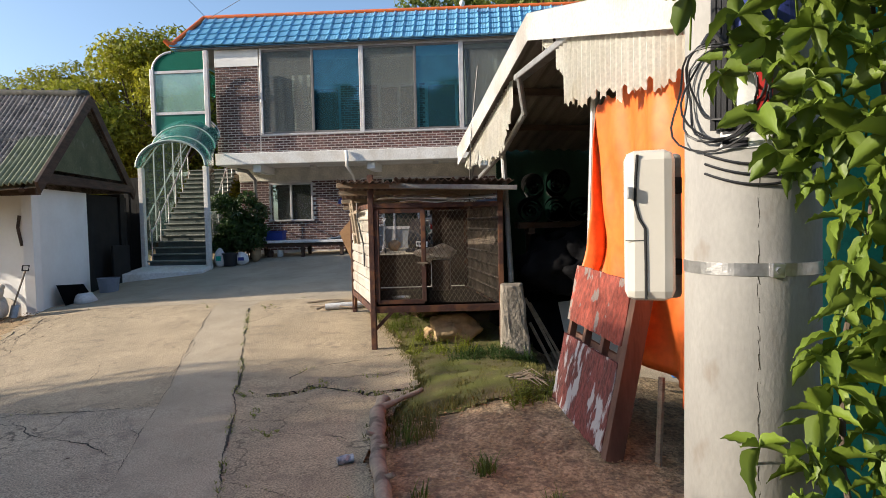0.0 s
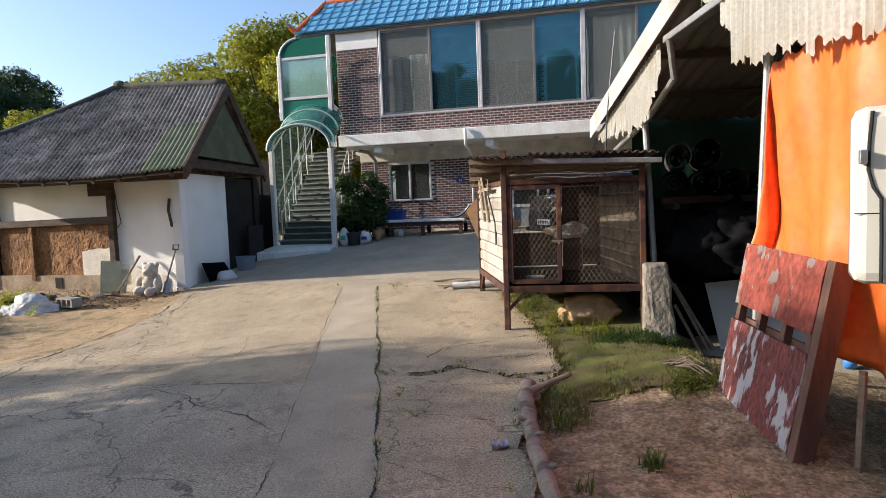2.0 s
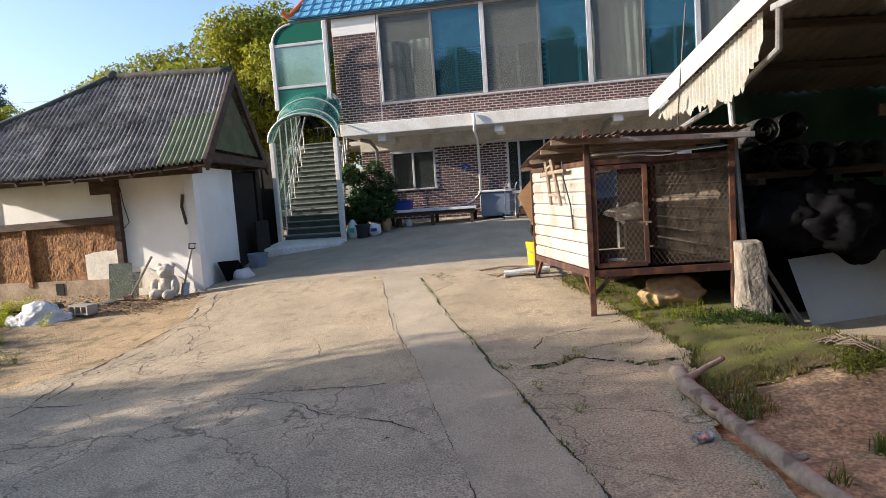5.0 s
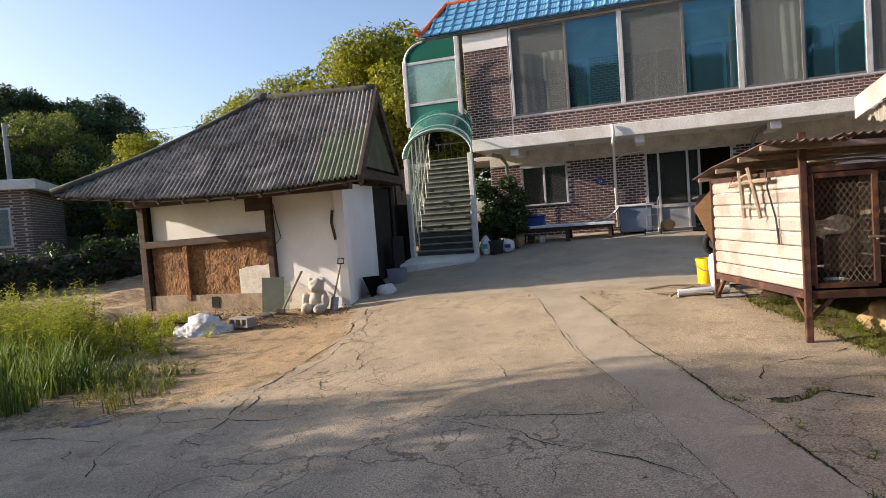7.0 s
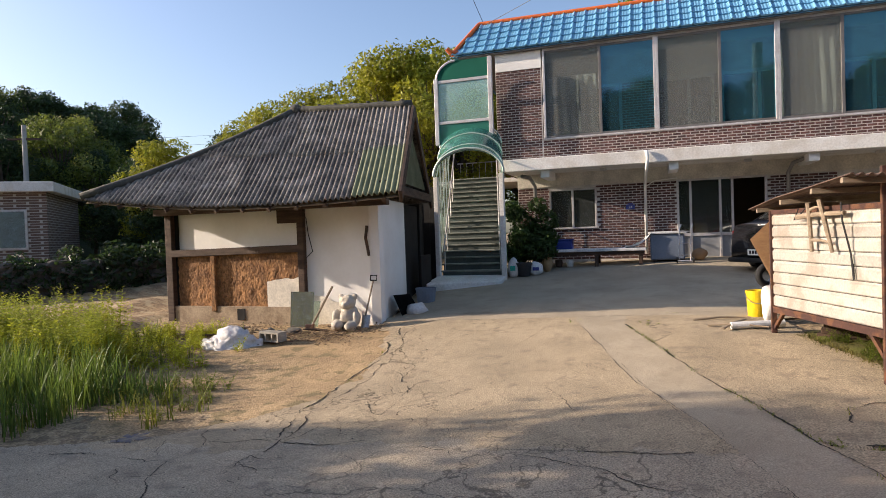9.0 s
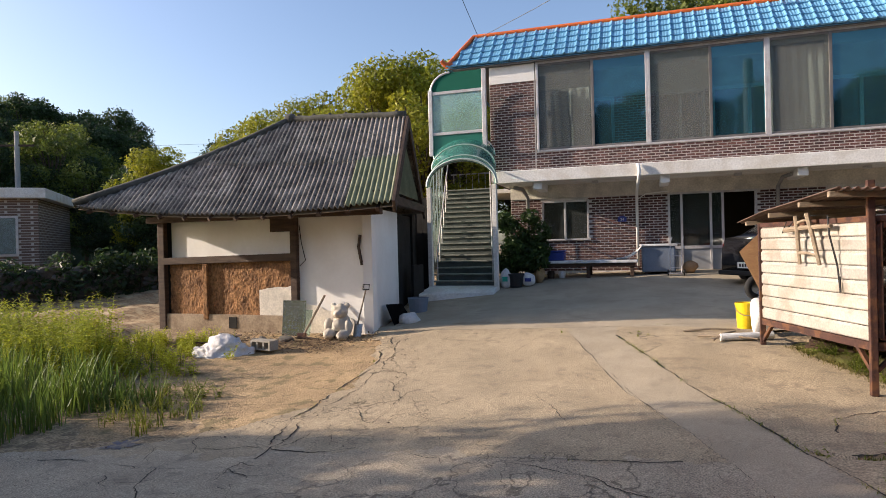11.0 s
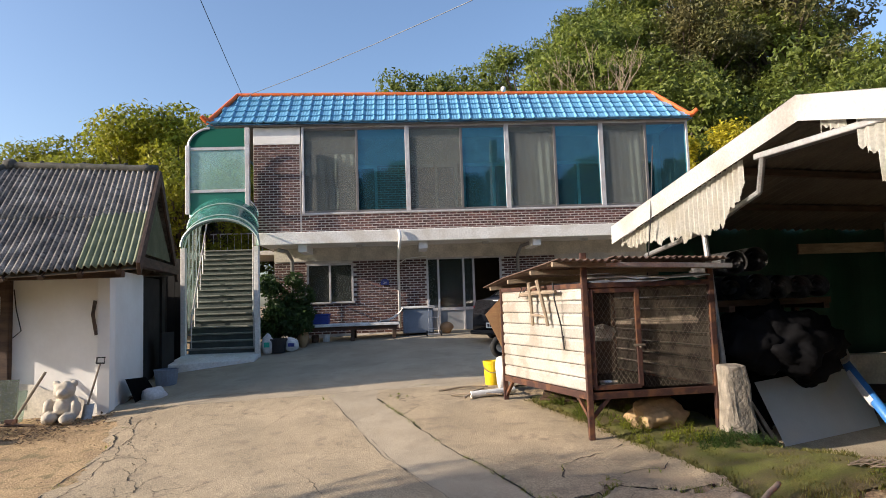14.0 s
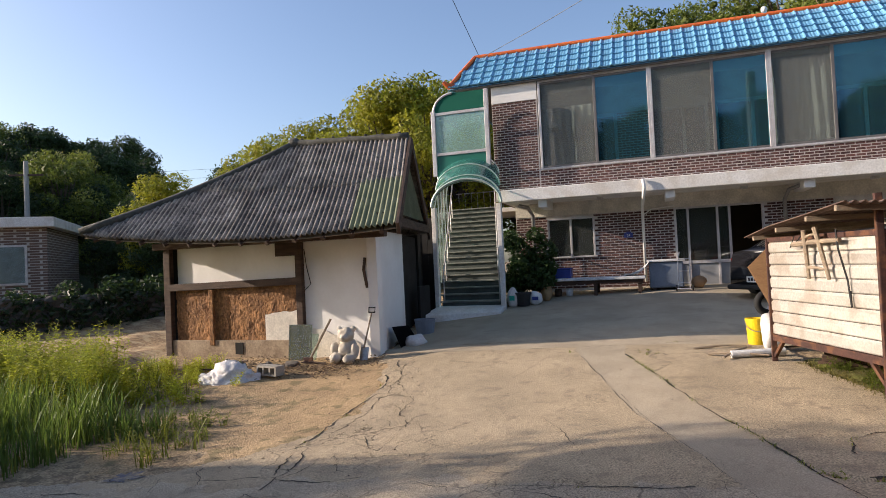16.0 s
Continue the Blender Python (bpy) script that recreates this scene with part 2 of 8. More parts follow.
M_polec = material("pole_concrete", (0.34, 0.33, 0.305), 0.9, (0.285, 0.275, 0.255), scale=3.5, grain=60, bump=0.1, stain=(0.22, 0.185, 0.15), stain_amount=0.75, stain_scale=7.0, stain_lo=0.62, speck=0.25, stretch=(1, 1, 0.5))
M_rough = material("rough_cast_concrete", (0.33, 0.29, 0.235), 0.95, (0.2, 0.175, 0.14), scale=6, grain=25, bump=1.0)
M_hill = material("wooded_hillside", (0.05, 0.07, 0.02), 0.95, (0.03, 0.045, 0.015), scale=0.2, grain=2)
M_bark = material("grey_bark", (0.12, 0.09, 0.065), 0.9, scale=4, stretch=(1, 1, 0.3), bump=0.6)
M_leaf = foliage("green_leaves", (0.19, 0.22, 0.035), (0.1, 0.14, 0.025))
M_leafy = foliage("yellow_green_leaves", (0.37, 0.35, 0.025), (0.22, 0.25, 0.022))
M_shrub = foliage("shrub_leaves", (0.055, 0.1, 0.02), (0.04, 0.075, 0.018))
M_leafd = foliage("dark_leaves", (0.045, 0.078, 0.02), (0.028, 0.054, 0.017))
M_pine = foliage("dull_pine_needles", (0.11, 0.125, 0.035), (0.14, 0.12, 0.045))

# ---- building helpers ----
ORG = {}


def thing(name, at, label, category, group="", kind=""):
    ob = new(name)
    ob.location = S * Vector(at)
    ob.empty_display_size = 0.1
    ORG[ob] = Vector(at)
    return tagged(ob, label, category, group, kind)


def mesh_of(name, bm, mats, org):
    for v in bm.verts:
        v.co = S * (v.co - org)
    me = bpy.data.meshes.new(name)
    bmesh.ops.recalc_face_normals(bm, faces=bm.faces)
    bm.to_mesh(me)
    bm.free()
    for m in (mats if isinstance(mats, (list, tuple)) else [mats]):
        me.materials.append(m)
    return me


def part(name, bm, mats, parent=None, label="", smooth=False):
    """Links a bmesh, drawn in plan coordinates, as one mesh under a thing or part."""
    org = ORG[parent] if parent else Vector((0, 0, 0))
    me = mesh_of(name, bm, mats, org)
    if smooth:
        for p in me.polygons:
            p.use_smooth = True
    ob = new(name, me)
    if parent:
        ob.parent = parent
    ORG[ob] = org
    if label:
        ob["label"] = label
    return ob


def solo(name, bm, mats, label, category, kind="", smooth=False, group="", at=None):
    """A thing of one mesh, with its origin at its base."""
    if at is None:
        xs = [v.co for v in bm.verts]
        at = (sum(c.x for c in xs) / len(xs), sum(c.y for c in xs) / len(xs), min(c.z for c in xs))
    at = Vector(at)
    me = mesh_of(name, bm, mats, at)
    if smooth:
        for p in me.polygons:
            p.use_smooth = True
    ob = new(name, me)
    ob.location = S * at
    ORG[ob] = at
    return tagged(ob, label, category, group, kind)


def box(bm, lo, hi, m=None, bevel=0.0):
    a, b = Vector(lo), Vector(hi)
    r = bmesh.ops.create_cube(bm, size=1)
    vs = r["verts"]
    bmesh.ops.scale(bm, vec=b - a, verts=vs)
    bmesh.ops.translate(bm, vec=(a + b) / 2, verts=vs)
    if bevel:
        es = list({e for v in vs for e in v.link_edges})
        out = bmesh.ops.bevel(bm, geom=es, offset=bevel, segments=2, affect="EDGES", profile=0.5)
        vs = list({v for f in out["faces"] for v in f.verts} | {v for v in vs if v.is_valid})
    if m is not None:
        bmesh.ops.transform(bm, matrix=m, verts=vs)
    return vs


def beam(bm, p, q, w, h, bevel=0.0, up=(0, 0, 1)):
    """A squared bar from p to q, w wide and h deep."""
    p, q = Vector(p), Vector(q)
    d = (q - p)
    n = d.length
    y = d.normalized()
    u = Vector(up)
    if abs(y.dot(u)) > 0.97:
        u = Vector((0, 1, 0))
    x = y.cross(u).normalized()
    z = x.cross(y)
    m = Matrix((x, y, z)).transposed().to_4x4()
    m.translation = (p + q) / 2
    return box(bm, (-w / 2, -n / 2, -h / 2), (w / 2, n / 2, h / 2), m, bevel)


def rod(bm, pts, r, seg=8, r_end=None, cap=True):
    """A round bar through the points, tapering to r_end."""
    pts = [Vector(p) for p in pts]
    r_end = r if r_end is None else r_end
    rings = []
    ref = None
    for i, p in enumerate(pts):
        d = (pts[min(i + 1, len(pts) - 1)] - pts[max(i - 1, 0)]).normalized()
        if ref is None or abs(ref.dot(d)) > 0.95:
            ref = Vector((0, 0, 1)) if abs(d.z) < 0.9 else Vector((1, 0, 0))
        x = d.cross(ref).normalized()
        ref = x.cross(d).normalized()
        k = r + (r_end - r) * i / max(1, len(pts) - 1)
        rings.append([bm.verts.new(p + k * (x * math.cos(a) + ref * math.sin(a))) for a in [2 * math.pi * j / seg for j in range(seg)]])
    for A, B in zip(rings, rings[1:]):
        for j in range(seg):
            bm.faces.new((A[j], A[(j + 1) % seg], B[(j + 1) % seg], B[j]))
    if cap:
        bm.faces.new(rings[0][::-1]); bm.faces.new(rings[-1])
    return [v for ring in rings for v in ring]


def lathe(bm, base, profile, seg=20):
    """A turned body: profile of (radius, height) over base."""
    base = Vector(base)
    rings = [[bm.verts.new(base + Vector((r * math.cos(2 * math.pi * j / seg), r * math.sin(2 * math.pi * j / seg), z))) for j in range(seg)] for r, z in profile]
    for A, B in zip(rings, rings[1:]):
        for j in range(seg):
            bm.faces.new((A[j], A[(j + 1) % seg], B[(j + 1) % seg], B[j]))
    bm.faces.new(rings[0][::-1])
    return rings


def sheet(bm, fn, nu, nv, thick=0.0, keep=None):
    """A curved sheet: fn(u, v) gives the point; thick pushes a second skin along -z of the patch."""
    vs = [[bm.verts.new(fn(i / nu, j / nv)) for j in range(nv + 1)] for i in range(nu + 1)]
    fs = []
    for i in range(nu):
        for j in range(nv):
            if keep is None or keep((i + 0.5) / nu, (j + 0.5) / nv):
                fs.append(bm.faces.new((vs[i][j], vs[i + 1][j], vs[i + 1][j + 1], vs[i][j + 1])))
    for row in vs:
        for v in row:
            if not v.link_faces:
                bm.verts.remove(v)
    if thick:
        bmesh.ops.recalc_face_normals(bm, faces=fs)
        bmesh.ops.solidify(bm, geom=fs, thickness=thick)
    return fs


def corrugated(bm, p00, p10, p01, p11, waves, amp, nv=1, thick=0.008, sag=0.0, keep=None, per=6):
    """A corrugated sheet between four corners; the waves run across u."""
    a, b, c, d = map(Vector, (p00, p10, p01, p11))
    n = (b - a).cross(c - a).normalized()
    if n.z < 0 and abs(n.z) > 0.2:
        n = -n
    def fn(u, v):
        p = (a * (1 - u) + b * u) * (1 - v) + (c * (1 - u) + d * u) * v
        return p + n * (amp * math.sin(2 * math.pi * waves * u) - sag * 4 * v * (1 - v))
    return sheet(bm, fn, int(waves * per), nv, thick, keep)


def lump(bm, at, size, seed, rough=0.25, sub=3):
    """An uneven rounded lump."""
    r = bmesh.ops.create_icosphere(bm, subdivisions=sub, radius=1)
    at, size = Vector(at), Vector(size)
    for v in r["verts"]:
        k = 1 + rough * noise.noise(v.co * 1.6 + Vector((seed * 7.3, seed * 3.1, 0))) + rough * 0.4 * noise.noise(v.co * 4.5 + Vector((seed, 0, 9)))
        v.co = Vector((v.co.x * size.x, v.co.y * size.y, v.co.z * size.z)) * k + at
    return r["verts"]


def smoothstep(a, b, x):
    k = min(1, max(0, (x - a) / (b - a)))
    return k * k * (3 - 2 * k)


def lerp_table(tab, x):
    for (x0, y0), (x1, y1) in zip(tab, tab[1:]):
        if x <= x1:
            return y0 + (y1 - y0) * max(0, (x - x0)) / (x1 - x0)
    return tab[-1][1]


RISE = ((-40, 0.1), (0, 0.24), (4.5, 0.27), (6.2, 0.3), (7.8, 0.34), (9.6, 0.51), (10.3, 0.56), (12, 0.7), (14.4, 0.88), (15.6, 1.04), (17, 1.1), (60, 1.2))


def ground_z(x, y):
    z = lerp_table(RISE, y) + 0.05 * (max(-7.0, min(-2.0, x)) + 2.5) * smoothstep(2.5, 5.5, y) * (1 - 0.4 * smoothstep(13, 16, y))
    z += 0.2 * math.exp(-((x - 1.3) ** 2 / 0.7 + (y - 5.9) ** 2 / 0.9))        # grassed mound by the red door
    z -= 0.25 * smoothstep(0.9, 1.6, x) * smoothstep(6.4, 7.2, y) * (1 - smoothstep(10.5, 11.5, y))   # sunken floor of the shelter
    return z


# ---- ground ----
def terrain(name, xs, ys, mat, dz, keep, label, category, parent=None):
    idx, verts, faces = {}, [], []
    org = ORG[parent] if parent else Vector((0, 0, 0))
    def vid(i, j):
        if (i, j) not in idx:
            idx[i, j] = len(verts)
            x, y = xs[i], ys[j]
            verts.append(S * (Vector((x, y, ground_z(x, y) + dz(x, y))) - org))
        return idx[i, j]
    for i in range(len(xs) - 1):
        for j in range(len(ys) - 1):
            if keep((xs[i] + xs[i + 1]) / 2, (ys[j] + ys[j + 1]) / 2):
                faces.append((vid(i, j), vid(i + 1, j), vid(i + 1, j + 1), vid(i, j + 1)))
    me = bpy.data.meshes.new(name)
    me.from_pydata(verts, [], faces)
    me.materials.append(mat)
    for p in me.polygons:
        p.use_smooth = True
    ob = new(name, me)
    if parent:
        ob.parent = parent
    ORG[ob] = org
    return tagged(ob, label, category, kind="" if parent else "structure")


def steps(a, b, d):
    n = max(1, round((b - a) / d))
    return [a + (b - a) * i / n for i in range(n + 1)]


far = [-1500, -600, -250, -120, -60]
gx = far + steps(-30, -12, 1.5) + steps(-11.5, 6, 0.12) + steps(7, 30, 2) + [60, 120, 250, 600, 1500]
gy = far + steps(-30, 0, 3) + steps(0.5, 17, 0.12) + steps(18, 40, 2) + [60, 120, 250, 600, 1500]
terrain("ground", gx, gy, M_dirt, lambda x, y: -0.035 + (0.03 * noise.noise(Vector((x * 1.7, y * 1.7, 0))) + 0.012 * noise.noise(Vector((x * 8, y * 8, 3)))),
        lambda x, y: True, "bare brown soil with pebbles around the paved yard", "ground")

EDGE_R = ((0, 0.4), (4.0, 0.2), (4.6, 0.08), (5.3, 0.0), (6.3, 0.2), (7.1, 0.05), (8.0, -0.25), (9.3, -0.75), (10.3, -0.8), (10.6, 0.5), (11, 8), (40, 8))
EDGE_L = ((0, -16), (4.3, -12), (5.2, -8.0), (6.0, -6.3), (7.0, -5.7), (8.5, -5.7), (10.3, -6.4), (10.8, -6.65), (13.5, -7.0), (14.5, -7.1), (15, -6.0), (40, -6.0))
J1 = [(-0.48, 3.4), (-0.71, 4.3), (-0.94, 4.94), (-1.17, 5.57), (-1.38, 6.17), (-1.68, 7.05), (-1.87, 7.5), (-2.32, 8.8), (-2.76, 10.0)]
J2 = [(-1.05, 3.3), (-1.33, 4.27), (-1.64, 5.1), (-2.08, 6.4), (-2.53, 7.5), (-2.8, 8.3), (-3.45, 10.4)]
CROSS = [(-6.3, 10.8), (-3.5, 10.57), (-2.3, 10.52), (-1.16, 10.8)]
T1 = [(-1.31, 6.1), (-1.1, 6.04), (-0.85, 6.15), (-0.76, 6.3), (-0.45, 6.22), (-0.14, 6.1), (0.1, 6.15)]
T2 = [(-1.05, 6.6), (-0.97, 6.92), (-0.72, 7.1), (-0.48, 7.28), (-0.18, 7.5)]
T3 = [(-1.03, 5.18), (-0.67, 5.18), (-0.44, 5.19), (-0.18, 5.08)]
T4 = [(-0.7, 4.42), (-0.49, 4.34), (-0.34, 4.27), (0.05, 4.2)]
T5 = [(-0.56, 6.58), (-0.34, 6.69), (-0.15, 6.66), (0.02, 7.01)]
L1 = [(-6.08, 10.3), (-5.83, 9.14), (-5.68, 7.8), (-5.67, 7.13), (-5.61, 6.6), (-5.46, 6.04), (-5.39, 5.8)]
L2 = [(-5.9, 10.05), (-5.63, 9.1), (-5.1, 8.2), (-5.06, 7.75), (-4.8, 7.35), (-4.74, 6.7), (-4.75, 6.5), (-5.11, 6.9)]
L3 = [(-6.04, 5.69), (-5.4, 5.76), (-5.22, 5.73), (-4.84, 5.68), (-4.55, 5.84)]
L4 = [(-6.18, 6.0), (-6.07, 5.72), (-5.98, 5.54), (-6.03, 5.18), (-5.78, 4.8), (-5.6, 4.5)]
L5 = [(-3.42, 7.46), (-3.14, 6.97), (-2.95, 6.33)]
L6 = [(-5.33, 5.05), (-5.4, 5.44), (-5.25, 5.38), (-5.0, 5.4)]
L7 = [(-3.54, 5.72), (-3.05, 5.73), (-2.72, 5.72), (-2.49, 5.74), (-2.15, 5.76)]
L8 = [(-3.36, 5.62), (-2.7, 5.42), (-2.42, 5.22), (-1.98, 4.99), (-1.64, 4.77)]
L9 = [(-4.64, 6.69), (-4.37, 7.0), (-4.1, 7.35)]
L10 = [(-2.42, 5.22), (-2.39, 4.97), (-2.35, 4.6)]
L11 = [(-4.05, 9.0), (-3.77, 10.05)]
L12 = [(-1.98, 5.87), (-1.94, 5.46)]
L13 = [(-7.3, 5.2), (-6.7, 5.3), (-6.03, 5.18), (-5.4, 5.25), (-4.9, 5.05)]
L14 = [(-2.72, 8.2), (-2.45, 7.35), (-2.22, 6.65)]


def path_gap(x, y, line):
    best = 9
    for (ax, ay), (bx, by) in zip(line, line[1:]):
        if min(ax, bx) - 0.4 > x or max(ax, bx) + 0.4 < x or min(ay, by) - 0.4 > y or max(ay, by) + 0.4 < y:
            continue
        dx, dy = bx - ax, by - ay
        k = min(1, max(0, ((x - ax) * dx + (y - ay) * dy) / (dx * dx + dy * dy)))
        best = min(best, math.hypot(x - ax - k * dx, y - ay - k * dy))
    return best


LINES = [(J1, 0.02, 0.03), (J2, 0.009, 0.02), (CROSS, 0.012, 0.03), (T1, 0.035, 0.06), (T2, 0.016, 0.08), (T3, 0.009, 0.05), (T4, 0.009, 0.05), (T5, 0.01, 0.06),
         (L1, 0.026, 0.1), (L2, 0.013, 0.1), (L3, 0.016, 0.1), (L4, 0.017, 0.1), (L5, 0.007, 0.06), (L6, 0.012, 0.1), (L7, 0.016, 0.06), (L8, 0.01, 0.08),
         (L9, 0.008, 0.06), (L10, 0.01, 0.08), (L11, 0.006, 0.04), (L12, 0.006, 0.05), (L13, 0.012, 0.12), (L14, 0.007, 0.02)]
CRACKS = [(T1, 0.04, 0.12)]
CRACKS = [(l, w, b, (min(p[0] for p in l) - 0.5, max(p[0] for p in l) + 0.5, min(p[1] for p in l) - 0.5, max(p[1] for p in l) + 0.5)) for l, w, b in CRACKS]


def slab_dz(x, y):
    z = 0.006 * noise.noise(Vector((x * 0.9, y * 0.9, 5)))
    if y < 11.2 and x > -9:
        cut = 0
        for line, w, wob, (bx0, bx1, by0, by1) in CRACKS:
            if not (bx0 < x < bx1 and by0 < y < by1):
                continue
            s = wob * 0.6
            qx = x + s * noise.noise(Vector((x * 2.6, y * 2.6, 1))) + s * 0.5 * noise.noise(Vector((x * 8, y * 8, 4)))
            qy = y + s * noise.noise(Vector((x * 2.6, y * 2.6, 2))) + s * 0.5 * noise.noise(Vector((x * 8, y * 8, 7)))
            ww = w * (0.55 + 0.9 * abs(noise.noise(Vector((x * 1.4, y * 1.4, 8)))))
            cut = max(cut, 1 - path_gap(qx, qy, line) / ww)
        z -= 0.04 * min(1, 2.2 * max(0, cut))
    return z


def x_on(line, y):
    return lerp_table([(b, a) for a, b in line], y)


def yard_zone(x, y):
    e = 0.09 * noise.noise(Vector((x * 2.2, y * 2.2, 11))) + 0.03 * noise.noise(Vector((x * 9, y * 9, 12)))
    if not (lerp_table(EDGE_L, y) + e * 2 < x < lerp_table(EDGE_R, y) + e) or y > 16.9:
        return None
    if y > 10.8 - 0.08 * (x + 6.3):
        return "apron"
    a, b = x_on(J1, y), x_on(J2, y)
    if x < b:
        return "old" if y < lerp_table(((-9, 5.5), (-6, 5.5), (-4.6, 5.78), (-2.1, 5.74)), x) + 3 * e else "left"
    if x < a:
        return "strip"
    return "low" if y < lerp_table([(-1.3, 6.1), (-0.85, 6.15), (-0.76, 6.3), (0.2, 6.13)], x) else "high"


pavement = thing("pavement", (-3, 6, 0.3), "cracked grey concrete yard paving with weeds in its joints", "pavement", kind="structure")
fx, fy = steps(-9, 0.4, 0.03), steps(3.2, 11.2, 0.03)
ZONES = {(i, j): yard_zone((fx[i] + fx[i + 1]) / 2, (fy[j] + fy[j + 1]) / 2) for i in range(len(fx) - 1) for j in range(len(fy) - 1)}


def yard_slab(zone, mat):
    idx, verts, faces = {}, [], []
    o = ORG[pavement]
    for (i, j), k in ZONES.items():
        if k == zone:
            q = []
            for a, b in ((i, j), (i + 1, j), (i + 1, j + 1), (i, j + 1)):
                if (a, b) not in idx:
                    idx[a, b] = len(verts)
                    verts.append(S * (Vector((fx[a], fy[b], ground_z(fx[a], fy[b]) + slab_dz(fx[a], fy[b]))) - o))
                q.append(idx[a, b])
            faces.append(q)
    me = bpy.data.meshes.new("concrete_slab")
    me.from_pydata(verts, [], faces)
    me.materials.append(mat)
    for p in me.polygons:
        p.use_smooth = True
    ob = new("concrete_slab", me)
    ob.parent = pavement


for zone, mat in (("left", M_concrete), ("old", M_rubble), ("strip", M_strip), ("low", M_concrete), ("high", M_concrete), ("apron", M_strip)):
    yard_slab(zone, mat)
terrain("concrete_slab", steps(-16, -9, 0.35) , steps(-3, 6, 0.3), M_rubble, slab_dz, lambda x, y: lerp_table(EDGE_L, y) < x, "", "", pavement)
terrain("concrete_slab", steps(-9, 0.4, 0.235), steps(-3, 3.2, 0.3), M_rubble, slab_dz, lambda x, y: x < lerp_table(EDGE_R, y), "", "", pavement)
terrain("concrete_slab", steps(-9, 0.4, 0.235), steps(11.2, 17, 0.25), M_strip, lambda x, y: 0.002, lambda x, y: lerp_table(EDGE_L, y) < x, "", "", pavement)
terrain("concrete_slab", steps(0.4, 9, 0.35), steps(10.6, 17, 0.32), M_strip, lambda x, y: 0.002, lambda x, y: True, "", "", pavement)



def crack_ribbon(line, width, wob, seed):
    """A soil-filled crack: a ragged dark ribbon a few millimetres wide lying in the paving."""
    r = random.Random(seed)
    pts = []
    for (ax, ay), (bx, by) in zip(line, line[1:]):
        n = max(2, int(math.hypot(bx - ax, by - ay) / 0.018))
        for k in range(n):
            x, y = ax + (bx - ax) * k / n, ay + (by - ay) * k / n
            q = Vector((x * 2.2, y * 2.2, seed))
            pts.append(Vector((x + wob * noise.noise(q) + wob * 0.35 * noise.noise(q * 4) + 0.006 * r.uniform(-1, 1), y + wob * noise.noise(q + Vector((9, 0, 0))) + wob * 0.35 * noise.noise(q * 4 + Vector((9, 0, 0))) + 0.006 * r.uniform(-1, 1), 0)))
    verts, faces = [], []
    o = ORG[pavement]
    for i, p in enumerate(pts):
        d = pts[min(i + 1, len(pts) - 1)] - pts[max(i - 1, 0)]
        m = Vector((-d.y, d.x, 0)).normalized()
        w = width * max(0.1, 0.45 + 1.3 * noise.noise(Vector((p.x * 3.1, p.y * 3.1, seed + 4))) + r.uniform(-0.15, 0.25))
        for sgn in (-1, 1):
            v = p + m * w * sgn * 0.5
            verts.append(S * (Vector((v.x, v.y, ground_z(v.x, v.y) + slab_dz(v.x, v.y) + 0.004)) - o))
    for i in range(len(pts) - 1):
        faces.append((2 * i, 2 * i + 1, 2 * i + 3, 2 * i + 2))
    me = bpy.data.meshes.new("crack")
    me.from_pydata(verts, [], faces)
    me.materials.append(M_crack)
    ob = new("crack", me)
    ob.parent = pavement


for seed, (line, width, wob) in enumerate(LINES):
    crack_ribbon(line, width, wob, seed)
    if 8 <= seed < 12:
        crack_ribbon([(x + 0.25 * math.sin(seed + x), y + 0.3 * math.cos(seed * 2 + y)) for x, y in line], width * 0.5, wob * 1.6, seed + 40)

# crazing of the worn paving by the shed and across the middle
r_ = random.Random(21)
for k in range(34):
    if k < 24:
        x, y = r_.uniform(-6.7, -4.3), r_.uniform(4.4, 7.6)
    else:
        x, y = r_.uniform(-4.2, -1.6), r_.uniform(4.3, 8.6)
    a, line = r_.uniform(0, 6.283), [(x, y)]
    for q in range(r_.randint(2, 4)):
        a += r_.uniform(-0.9, 0.9)
        d = r_.uniform(0.1, 0.24)
        line.append((line[-1][0] + d * math.cos(a), line[-1][1] + d * math.sin(a)))
    if all(lerp_table(EDGE_L, b) + 0.3 < a < -1.4 and 3.4 < b < 10 for a, b in line):
        crack_ribbon(line, r_.uniform(0.003, 0.007), 0.09, 60 + k)


def blotch(x, y, rx, ry, mat, seed, label):
    """An old spill on the paving: a thin ragged film."""
    bm = bmesh.new()
    c = bm.verts.new((x, y, ground_z(x, y) + slab_dz(x, y) + 0.006))
    ring = []
    for k in range(120):
        a = 2 * math.pi * k / 120
        q = 0.7 + 0.9 * noise.noise(Vector((2.2 * math.cos(a), 2.2 * math.sin(a), seed))) + 0.3 * noise.noise(Vector((7 * math.cos(a), 7 * math.sin(a), seed)))
        px, py = x + rx * q * math.cos(a), y + ry * q * math.sin(a)
        ring.append(bm.verts.new((px, py, ground_z(px, py) + slab_dz(px, py) + 0.006)))
    for k in range(120):
        bm.faces.new((c, ring[k], ring[(k + 1) % 120]))
    part("stain", bm, mat, pavement, label)


blotch(-6.85, 5.72, 0.2, 0.16, material("dark_blue_spill", (0.13, 0.12, 0.15), 0.92, (0.34, 0.275, 0.19), scale=14, grain=60, bump=0.5, speck=1.0), 3, "faded dark blue spill")

